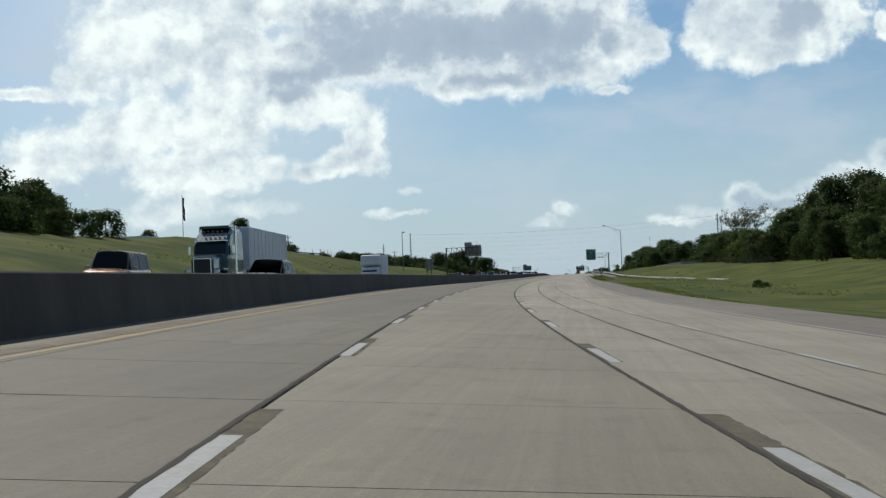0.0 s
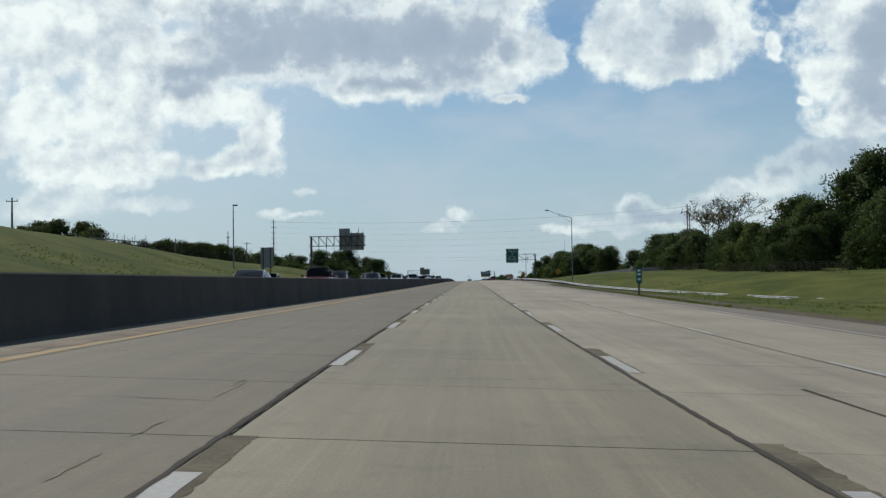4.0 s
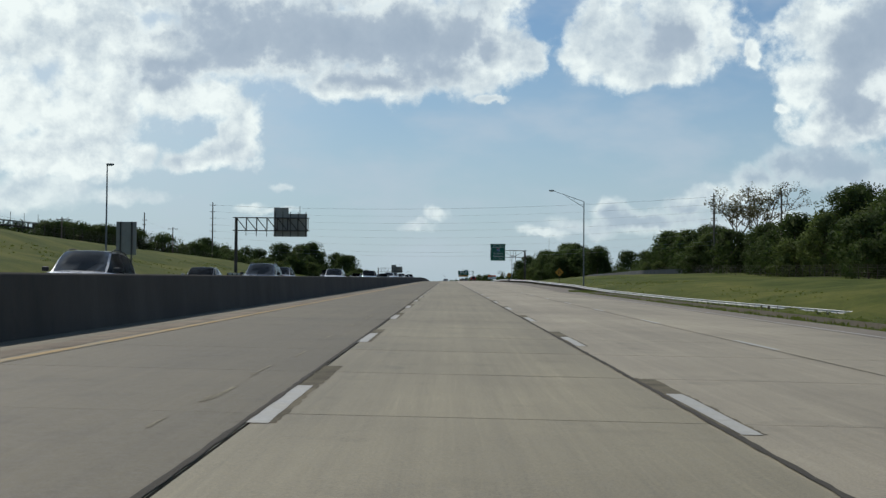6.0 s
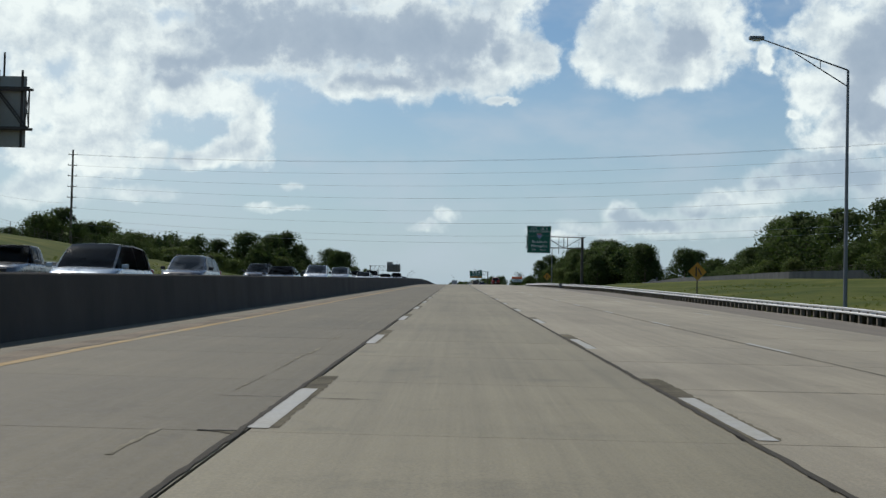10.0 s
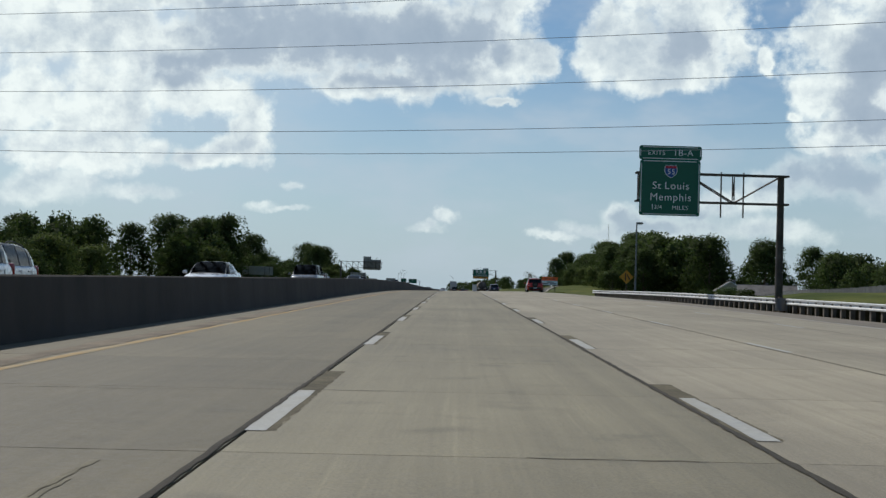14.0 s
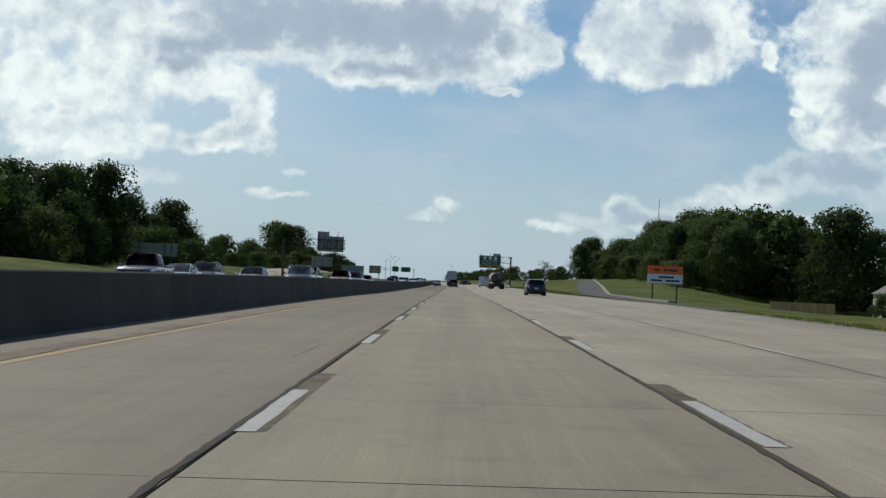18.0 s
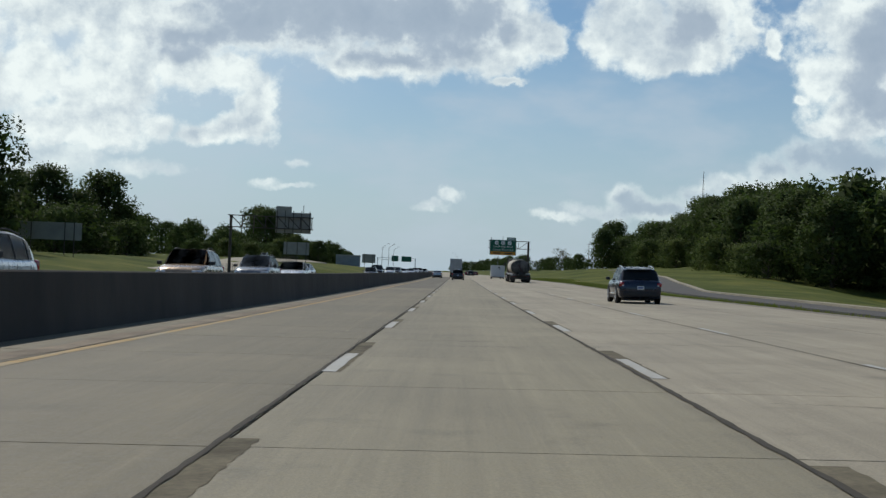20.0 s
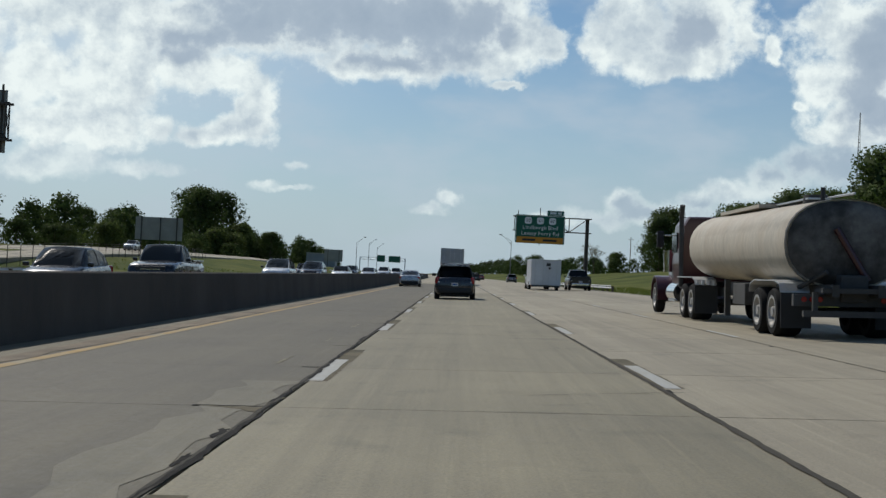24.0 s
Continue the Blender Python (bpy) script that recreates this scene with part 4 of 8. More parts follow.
def grove(rows, seed):
    rng = random.Random(seed)
    for kinds, s0, s1, l0, l1, n, lo, hi in rows:
        for i in range(n):
            f = (i + rng.uniform(0.1, 0.9)) / n
            plant(rng.choice(kinds), s0 + (s1 - s0) * f, l0 + (l1 - l0) * f + rng.uniform(-4, 4), height=rng.uniform(lo, hi), rng=rng)


for kind, s, l, top in (
        # right: the tall trees near the start, the half-bare pair, the row behind the grass
        ("big", 418, 91, 29), ("big", 412, 99, 30), ("big2", 424, 86, 24.5), ("big", 398, 100, 27), ("mid", 408, 74, 17), ("mid2", 420, 74, 15),
        ("big", 352, 96, 25), ("big2", 340, 90, 22), ("mid", 361, 80, 17), ("big", 484, 92, 23), ("big", 474, 86, 21.5), ("mid", 452, 69, 13), ("mid2", 462, 72, 14),
        ("bare", 518, 72, 28.3), ("bare", 520, 77.5, 27.6), ("big", 765, 88, 11.8), ("mid", 750, 83, 10.5), ("mid", 778, 97, 12), ("big", 626, 75, 17), ("mid", 612, 72, 14), ("big", 640, 78, 17.5),
        ("big", 862, 78, 19.6), ("big", 849, 92, 18), ("big", 994, 62, 23), ("big", 1021, 78, 28.5), ("big2", 987, 80, 27), ("big", 1009, 76, 25), ("mid", 1000, 66, 20),
        ("big", 1038, 66, 20), ("mid", 1007, 58, 16), ("big", 1146, 55, 20), ("big", 1194, 66, 25), ("mid", 1140, 62, 16), ("big", 970, 92, 25), ("big2", 955, 84, 22),
        ("mid2", 975, 62, 14), ("big", 1060, 72, 21), ("big", 1085, 70, 20), ("bare", 1226, 48, 15), ("big", 1032, 158, 25), ("big", 970, 120, 22),
        # left
        ("fir", 200, -44.7, 10), ("fir", 226, -47, 9.2), ("mid", 236, -55, 14), ("low2", 231, -52, 11), ("mid", 302, -96, 16), ("low2", 296, -92, 13),
        ("big2", 855, -69.5, 23), ("big", 846, -74, 21.5), ("big", 843, -84, 22), ("big", 842, -95, 19), ("big2", 850, -108, 18.5), ("big", 837, -126, 20.5),
        ("big", 833, -72, 20.5), ("mid2", 826, -66, 12), ("mid2", 832, -68, 11), ("big", 939, -75, 20.5), ("big", 930, -84, 21), ("big2", 936, -92, 20), ("mid", 925, -100, 16), ("mid", 930, -78, 16), ("mid", 946, -73, 14), ("low2", 925, -66, 10),
        ("big", 1227, -75, 26), ("big", 1211, -79, 26), ("big2", 1251, -88, 28.5), ("mid2", 1214, -67, 15), ("mid", 1222, -58, 13), ("big", 1296, -138, 21), ("big", 1270, -120, 20),
        ("mid", 1262, -100, 17), ("mid2", 1235, -96, 16), ("big", 560, -92, 13.5), ("mid", 552, -70, 11), ("mid2", 575, -74, 10.5), ("mid", 552, -76, 9), ("mid", 547, -65.5, 12.2),
        ("mid", 472, -110, 19), ("mid", 476, -104, 18.5), ("mid2", 470, -99, 16.5), ("mid", 480, -117, 19), ("mid", 486, -124, 18), ("mid", 468, -113, 17), ("mid2", 474, -120, 17.5), ("low2", 512, -69, 12.2), ("low2", 516, -71.5, 10.5)):
    plant(kind, s, l, top)
grove((
    # right row behind the grass
    (("mid", "mid2", "mid"), 380, 530, 66, 66, 13, 8, 12), (("low", "low2"), 380, 640, 62, 64, 16, 4.5, 7), (("mid", "big"), 530, 652, 68, 73, 9, 10, 15), (("mid", "low2"), 655, 715, 74, 80, 6, 6.5, 8.5),
    (("mid", "mid2"), 250, 380, 86, 76, 8, 9, 14), (("big", "mid"), 330, 410, 78, 78, 5, 12, 18),
    (("mid", "mid2"), 870, 960, 84, 70, 7, 12, 18), (("big", "big2"), 872, 1000, 57, 60, 11, 13, 17.5), (("low", "low2", "mid2"), 880, 1020, 52, 50, 14, 5, 8),
    (("big", "mid"), 1040, 1180, 78, 64, 9, 14, 19),
    # left
    (("mid", "big"), 140, 196, -66, -76, 12, 7.5, 9.5), (("low2",), 130, 190, -63, -64, 6, 4, 5), (("low2",), 436, 467, -73.5, -64.5, 17, 4.7, 5.3),
    (("mid", "mid2"), 580, 700, -78, -84, 10, 8, 12), (("low2", "low"), 560, 690, -58, -66, 16, 4, 7), (("low2", "low"), 600, 700, 66, 78, 10, 4, 7), (("low2", "low", "mid2"), 800, 838, -67, -70, 10, 6, 10), (("low2", "mid2"), 860, 930, -80, -74, 8, 7, 11), (("low2",), 535, 600, -66, -72, 8, 4, 7),
    (("low2", "low"), 1190, 1270, -72, -60, 8, 6, 10), (("low2", "low"), 1000, 1190, -72, -64, 9, 4, 7)), 21)
woods(((200, 380, 82, 70, 10, 4, 7), (400, 520, 76, 78, 12, 9, 12), (640, 700, 64, 70, 7, 4, 7), (640, 780, 92, 112, 12, 10, 15), (700, 840, 102, 112, 12, 12, 17), (820, 900, 90, 86, 9, 6, 9),
       (880, 1010, 72, 76, 14, 17, 23), (1040, 1180, 90, 80, 12, 14, 19), (1180, 1450, 54, 62, 18, 5, 9), (1400, 2200, 50, 55, 34, 7, 12), (1250, 1500, 36, 40, 8, 4, 6)), 5, M_LEAF,
      "dark continuous woodland on the far side of the grass")
woods(((455, 540, -78, -125, 14, 5, 8), (700, 850, -102, -112, 14, 11, 16), (800, 860, -95, -130, 12, 13, 18), (800, 870, -70, -75, 10, 12, 17), (950, 1200, -96, -84, 22, 8, 14), (1280, 1500, -80, -66, 16, 10, 16), (1450, 2200, -60, -75, 30, 8, 13)), 6, M_LEAF,
      "dark continuous woodland beyond the opposite carriageway")


# ---------------------------------------------------------------- sign gantries
def one_word(text, size, m, mat, parent, name="lettering", align="CENTER"):
    cu = bpy.data.curves.new("lettering", "FONT")
    cu.body, cu.size, cu.align_x, cu.align_y, cu.extrude = text, size, align, "CENTER", 0.004
    cu.space_character = 1.12
    tmp = bpy.data.objects.new("tmp", cu)
    me = bpy.data.meshes.new_from_object(tmp)
    bpy.data.objects.remove(tmp)
    me.materials.clear()
    me.materials.append(mat)
    ob = new(name, me)
    ob.parent = parent
    ob.matrix_local = m
    return ob


def word(text, size, m, mat, parent):
    """A line of lettering, centred, each word a part of its own."""
    obs = [one_word(t, size, m, mat, parent, align="LEFT") for t in text.split(" ")]
    wide = [max(v.co.x for v in o.data.vertices) for o in obs]
    x = -(sum(wide) + 0.32 * size * (len(obs) - 1)) / 2
    for o, w in zip(obs, wide):
        o.matrix_local = m @ Matrix.Translation((x, 0, 0))
        x += w + 0.32 * size
    return obs


def rounded_panel(w, h, r, y0, y1):
    """A flat panel with rounded corners, in the xz plane, between two depths."""
    bm = bmesh.new()
    pts = []
    for cx, cz, a0 in ((w / 2 - r, h / 2 - r, 0), (-w / 2 + r, h / 2 - r, 90), (-w / 2 + r, -h / 2 + r, 180), (w / 2 - r, -h / 2 + r, 270)):
        for k in range(5):
            a = radians(a0 + k * 22.5)
            pts.append((cx + r * math.cos(a), cz + r * math.sin(a)))
    f = [bm.verts.new((x, y0, z)) for x, z in pts]
    b = [bm.verts.new((x, y1, z)) for x, z in pts]
    bm.faces.new(f), bm.faces.new(list(reversed(b)))
    for i in range(len(pts)):
        j = (i + 1) % len(pts)
        bm.faces.new((f[j], f[i], b[i], b[j]))
    bmesh.ops.recalc_face_normals(bm, faces=bm.faces)
    return bm


def shift(bm, x, y, z):
    bmesh.ops.translate(bm, verts=bm.verts, vec=(x, y, z))
    return bm


FACE = pose(0, 0, 0, 90, 0, 0)          # text that faces -y


def sign_panel(parent, w, h, cx, cz, mat=None, border=True, y=-0.45, name="sign_panel", label=""):
    """Panel whose face looks back along the road."""
    p = part(name, shift(rounded_panel(w, h, 0.16, y, y + 0.05), cx, 0, cz), mat or M_SIGN_GREEN, parent, label)
    if border:
        for a, b, c, d in ((w - 0.5, 0.05, 0, h / 2 - 0.09), (w - 0.5, 0.05, 0, -h / 2 + 0.09), (0.05, h - 0.5, w / 2 - 0.09, 0), (0.05, h - 0.5, -w / 2 + 0.09, 0)):
            part("border", box_bm((cx + c, y - 0.004, cz + d), (a, 0.008, b)), M_SIGN_WHITE, p)
    return p


def gantry(s, l_post, reach, top, depth, mat_post, label, bays, hangers, base_h=0.0):
    """Cantilever truss: a post at l_post and an arm of the given reach (negative: to the left), top chord at height top."""
    t = thing("sign_gantry", GM(s, l_post, 0), label, "sign gantry", "cantilever sign gantries")
    z0 = ground_h(s, l_post) if base_h is None else base_h
    part("post", tube_bm((0, 0, z0 - 0.3), (0, 0, top + 0.05), 0.27, 0.22, 16), mat_post, t, "", True)
    part("base_plate", box_bm((0, 0, z0 + 0.05), (0.75, 0.75, 0.12), 0.02), mat_post, t)
    part("footing", tube_bm((0, 0, z0 - 0.5), (0, 0, z0), 0.5, 0.5, 18), M_SHADE_CONCRETE, t)
    sg = 1 if reach > 0 else -1
    for z in (top, top - depth):
        for y in (-0.28, 0.28):
            part("chord", box_bm(((reach - sg * 0.0) / 2 - sg * 0.15, y, z), (abs(reach) + 0.7, 0.12, 0.12)), mat_post, t)
    step = reach / bays
    for i in range(bays):
        x0, x1 = step * i, step * (i + 1)
        for y in (-0.28, 0.28):
            a, b = ((x0, y, top - depth), (x1, y, top)) if i % 2 else ((x0, y, top), (x1, y, top - depth))
            if bays > 5:
                a, b = (x0, y, top), (x1, y, top - depth)
            part("diagonal", tube_bm(a, b, 0.045, seg=6), mat_post, t)
            part("upright", tube_bm((x1, y, top), (x1, y, top - depth), 0.04, seg=6), mat_post, t)
        part("cross_brace", tube_bm((x1, -0.28, top), (x1, 0.28, top - depth), 0.025, seg=5), mat_post, t)
        part("cross_brace", tube_bm((x1, 0.28, top), (x1, -0.28, top - depth), 0.025, seg=5), mat_post, t)
    for x, z1, z2 in hangers:
        part("hanger", box_bm((x, -0.37, (z1 + z2) / 2), (0.09, 0.07, abs(z2 - z1))), mat_post, t)
    return t


def interstate_shield(parent, cx, cz, y, size, number):
    for k, (mat, sc, yy) in enumerate(((M_SIGN_WHITE, 1.0, 0.0), (M_SIGN_BLUE, 0.92, -0.006))):
        bm = bmesh.new()
        pts = [(-.36, .46), (-.18, .40), (0, .46), (.18, .40), (.36, .46), (.46, .25), (.48, .02), (.38, -.24), (.18, -.42), (0, -.5), (-.18, -.42), (-.38, -.24), (-.48, .02), (-.46, .25)]
        f = [bm.verts.new((cx + x * size * sc, y + yy, cz + z * size * sc)) for x, z in pts]
        b = [bm.verts.new((v.co.x, y + yy + 0.006, v.co.z)) for v in f]
        bm.faces.new(f), bm.faces.new(list(reversed(b)))
        for i in range(len(pts)):
            bm.faces.new((f[(i + 1) % len(pts)], f[i], b[i], b[(i + 1) % len(pts)]))
        bmesh.ops.recalc_face_normals(bm, faces=bm.faces)
        part("shield", bm, mat, parent)
    part("shield_band", box_bm((cx, y - 0.010, cz + size * 0.30), (size * 0.8, 0.006, size * 0.16)), M_SIGN_RED, parent)
    word(number, size * 0.55, pose(cx, y - 0.016, cz - size * 0.06) @ FACE, M_SIGN_WHITE, parent)


# exit sign over the right shoulder
g2 = gantry(557.2, 21.8, -9.6, 8.6, 1.9, M_RUST, "brown steel cantilever gantry with a green exit sign for two cities", 3, ((-4.1, 5.7, 8.75), (-2.6, 5.7, 8.75), (-9.55, 6.9, 8.9)), -0.15)
g2.matrix_world = GM(557.2, 21.8, -0.28)
p2 = sign_panel(g2, 4.05, 3.75, -7.55, 7.6, label="green guide sign with white lettering")
p2b = sign_panel(g2, 4.2, 0.95, -7.55, 9.95, name="exit_tab", label="green exit number tab")
word("EXITS", 0.42, pose(-8.5, -0.46, 9.93) @ FACE, M_SIGN_WHITE, p2b)
word("1B-A", 0.60, pose(-6.7, -0.46, 9.95) @ FACE, M_SIGN_WHITE, p2b)
interstate_shield(p2, -7.5, 8.72, -0.462, 0.92, "55")
word("St Louis", 0.70, pose(-7.5, -0.46, 7.72) @ FACE, M_SIGN_WHITE, p2)
word("Memphis", 0.70, pose(-7.5, -0.46, 6.95) @ FACE, M_SIGN_WHITE, p2)
word("1", 0.56, pose(-8.75, -0.46, 6.28) @ FACE, M_SIGN_WHITE, p2)
word("3/4", 0.38, pose(-8.32, -0.46, 6.28) @ FACE, M_SIGN_WHITE, p2)
word("MILES", 0.40, pose(-6.85, -0.46, 6.26) @ FACE, M_SIGN_WHITE, p2)

# route sign further on
g4 = gantry(966, 15.9, -9.0, 8.5, 1.75, M_RUST, "dark steel cantilever gantry with a green route sign and yellow strip", 4, ((-3.4, 5.4, 8.6), (-5.9, 5.0, 9.6), (-8.6, 5.2, 9.2)), 0.0)
p4 = sign_panel(g4, 6.1, 3.5, -5.85, 6.95, label="green guide sign with three route shields")
part("yellow_strip", box_bm((-5.85, -0.456, 5.62), (5.7, 0.012, 0.75)), M_SIGN_YELLOW, p4, "yellow lane strip under the green panel")
p4b = sign_panel(g4, 2.1, 0.62, -4.0, 9.02, name="exit_tab")
for k, n in enumerate(("50", "61", "67")):
    x = -7.35 + k * 1.5
    part("shield", shift(rounded_panel(0.85, 0.85, 0.25, -0.47, -0.458), x, 0, 8.0), M_SIGN_WHITE, p4)
    word(n, 0.52, pose(x, -0.474, 8.0) @ FACE, M_BLACK, p4)
word("Lindbergh Blvd", 0.66, pose(-5.85, -0.46, 7.15) @ FACE, M_SIGN_WHITE, p4)
word("Lemay Ferry Rd", 0.66, pose(-5.85, -0.46, 6.42) @ FACE, M_SIGN_WHITE, p4)
for x, w in ((-7.2, 1.6), (-4.6, 1.7)):
    part("word_bar", box_bm((x, -0.464, 5.62), (w, 0.010, 0.26)), M_BLACK, p4)
for x, w in ((-4.3, 0.8), (-3.5, 0.5)):
    part("word_bar", box_bm((x, -0.456, 9.02), (w, 0.010, 0.22)), M_SIGN_WHITE, p4b)

# two signs of the opposite carriageway, seen from behind
for s, lp, top, reach, wide, up in ((400.5, -32.85, 10.2, 11.2, 5.2, 11.85), (873.6, -36.2, 9.6, 12.8, 5.6, 11.3)):
    g = gantry(s, lp, reach, top, 2.0 if s < 500 else 1.85, M_RUST, "dark steel cantilever gantry whose sign shows its bare back", 7,
               tuple((reach * k / 7, top - 2.9, top + 0.1) for k in (1, 2, 3)), ground_h(s, lp))
    x1 = reach - 0.2
    x0 = x1 - wide
    low, high = (7.3, 10.9) if s < 500 else (7.1, 10.35)
    b = part("sign_back", box_bm(((x0 + x1) / 2, 0.46, (low + high) / 2), (wide, 0.05, high - low)), M_SIGN_BACK, g, "bare grey back of a large road sign")
    part("sign_back", box_bm((x0 + wide * 0.22, 0.46, (high + up) / 2), (wide * 0.44, 0.05, up - high)), M_SIGN_BACK, g, "bare grey back of the exit tab")
    for k in range(5):
        x = x0 + wide * (0.04 + 0.23 * k)
        part("stiffener", box_bm((x, 0.40, (low + high) / 2 + 0.15), (0.10, 0.07, high - low + 0.3)), M_RUST, b)
    part("aerial", tube_bm((x0 + wide * 0.78, 0.4, high), (x0 + wide * 0.78, 0.4, high + 1.2), 0.05, seg=6), M_RUST, g)

# wide gantry far ahead with two green signs
gf = thing("overhead_gantry", GM(1500, -26, 0), "distant steel truss over the road with two green signs", "sign gantry")
for x in (-12.5, 12):
    part("post", box_bm((x, 0, 4.3), (0.5, 0.5, 8.8)), M_GALV, gf)
for z in (7.4, 8.7):
    part("chord", box_bm((0, 0, z), (25, 0.3, 0.2)), M_GALV, gf)
for k in range(12):
    part("diagonal", tube_bm((-12 + k * 2, 0, 7.4 if k % 2 else 8.7), (-10 + k * 2, 0, 8.7 if k % 2 else 7.4), 0.07, seg=5), M_GALV, gf)
part("sign_panel", box_bm((-1.2, -0.4, 8.3), (4.4, 0.1, 3.6)), M_SIGN_GREEN, gf)
part("sign_panel", box_bm((6.2, -0.4, 8.2), (6.4, 0.1, 3.4)), M_SIGN_GREEN, gf)


# ---------------------------------------------------------------- lamps and poles
def street_lamp(s, l, h, arm, label):
    """A tall lamp; arm: metres over to the road (negative: left), 0 for a head right on the pole."""
    g = ground_h(s, l)
    t = thing("street_lamp", GM(s, l, g), label, "street lamp", "tall street lamps")
    H = h - g
    part("pole", tube_bm((0, 0, -0.2), (0, 0, H), 0.13, 0.075, 12), M_LAMP, t, "", True)
    part("base_plate", box_bm((0, 0, 0.05), (0.42, 0.42, 0.1), 0.02), M_LAMP, t)
    if arm:
        part("upper_arm", tube_bm((0, 0, H), (arm, 0, H + 1.7), 0.05, 0.035, 8), M_LAMP, t, "", True)
        part("lower_arm", tube_bm((0, 0, H - 0.95), (arm * 0.62, 0, H + 0.95), 0.04, 0.03, 8), M_LAMP, t, "", True)
        part("strut", tube_bm((arm * 0.32, 0, H + 0.5), (arm * 0.32, 0, H + 0.05), 0.025, seg=6), M_LAMP, t)
        hx, hz = arm * 1.06, H + 1.76
    else:
        hx, hz = 0.35, H + 0.1
    head = part("lamp_head", box_bm((hx, 0, hz), (0.85, 0.38, 0.22), 0.07), M_LAMP, t, "grey cobra lamp head")
    part("lens", box_bm((hx, 0, hz - 0.13), (0.5, 0.28, 0.08), 0.03), M_SIGN_WHITE, head)
    return t


street_lamp(410.6, 22.4, 13.6, -5.0, "tall galvanised street lamp with a long curved truss arm")
# low shrubs in the grass near the start
for sh in ((186, 34, 1.4), (192, 36, 1.0)):
    plant("low2", sh[0], sh[1], height=sh[2])
street_lamp(352.5, -40.2, 14.0, 0, "tall slender street lamp on the grass bank")
street_lamp(623.6, 21.6, 8.25, 0, "tall street lamp behind the guard rail")
for s, l, h, arm in ((1180, 17.5, 11.5, -3.0), (1330, -30, 12.5, 2.5), (1405, -28, 12.5, 2.5), (1560, 16, 12.0, -2.5), (1240, -31, 11, 2.5)):
    street_lamp(s, l, h, arm, "distant tall street lamp beside the motorway")


def utility_pole(s, l, h, arms, label, r=0.16):
    g = ground_h(s, l)
    t = thing("utility_pole", GM(s, l, g), label, "utility pole", "power line poles")
    H = h - g
    part("pole", tube_bm((0, 0, -0.3), (0, 0, H), r, r * 0.65, 10), M_POST, t, "", True)
    for z, w in arms:
        part("crossarm", box_bm((0, 0, H - z), (w, 0.1, 0.11)), M_POST, t)
        for x in (-w / 2 + 0.06, w / 2 - 0.06):
            part("insulator", tube_bm((x, 0, H - z + 0.05), (x, 0, H - z + 0.28), 0.045, seg=7), M_GALV, t)
    return t


SPOKES = tuple((0.8 + k * 1.75, 1.5) for k in range(7))
utility_pole(544, -63.1, 21.2, SPOKES, "tall wooden power pole with six short crossarms", 0.22)
utility_pole(504, 63.3, 21.2, SPOKES, "tall wooden power pole with short crossarms among the trees", 0.22)
utility_pole(516, 66, 19.5, SPOKES[:4], "tall wooden power pole among the trees", 0.2)
utility_pole(439.7, 62.4, 17.6, SPOKES[:5], "tall wooden power pole with short crossarms beside the trees", 0.22)
utility_pole(494.7, -63.1, 12.4, ((0.4, 2.2),), "wooden pole with a single crossarm on the bank")
utility_pole(467.9, -63.3, 14.4, ((1.6, 0.9), (2.6, 0.7)), "wooden pole with equipment on the bank")
utility_pole(420, -66, 11.0, ((0.4, 2.0),), "wooden pole with a single crossarm behind the bank")
utility_pole(310, -63, 13.0, ((0.5, 1.6),), "wooden pole behind the grass bank")
utility_pole(1215, 58, 15.5, ((0.8, 1.6),), "distant wooden pole beside the trees")
utility_pole(985, -93, 12.5, ((0.4, 2.0), (1.1, 2.0)), "wooden pole among the bushes")
utility_pole(950, -75, 19.5, ((0.4, 1.0),), "tall wooden pole in front of the trees")
mast = thing("radio_mast", GM(1020, 66, 4.0), "thin steel lattice mast above the treetops", "mast")
for k in range(3):
    a = k * 2.094
    part("leg", tube_bm((0.7 * math.cos(a), 0.7 * math.sin(a), 0), (0.05 * math.cos(a), 0.05 * math.sin(a), 27), 0.06, 0.03, 6), M_RUST, mast)
for k in range(12):
    part("ring", box_bm((0, 0, 1 + k * 2.1), (0.9 - k * 0.06, 0.06, 0.06)), M_RUST, mast)


def cable(a, b, sag, r=0.013, name="power_cable", label="thin black power cable sagging across the road"):
    n = 24
    bm = bmesh.new()
    rings = []
    for i in range(n + 1):
        f = i / n
        p = a.lerp(b, f) - Vector((0, 0, sag * 4 * f * (1 - f)))
        rings.append([bm.verts.new(p + Vector((0, r * math.cos(k * 2.094), r * math.sin(k * 2.094)))) for k in range(3)])
    for q, w in zip(rings, rings[1:]):
        for k in range(3):
            bm.faces.new((q[k], q[(k + 1) % 3], w[(k + 1) % 3], w[k]))
    me = bpy.data.meshes.new(name)
    bm.to_mesh(me)
    bm.free()
    me.materials.append(M_WIRE)
    return tagged(new(name, me), label, "cable", "power cables over the road")


for k in range(8):
    z = 20.4 - (k if k < 7 else 6.5) * 1.75
    for dx in ((0,) if k else (-0.6, 0.6)):
        cable(G(544 + dx, -62.4, z), G(504 + dx, 64.0, z), 1.9 + 0.1 * k)
cable(G(494.7, -63.1, 12.0), G(467.9, -63.3, 13.0), 0.5)
cable(G(494.7, -63.1, 12.0), G(544, -63, 12.5), 0.7)


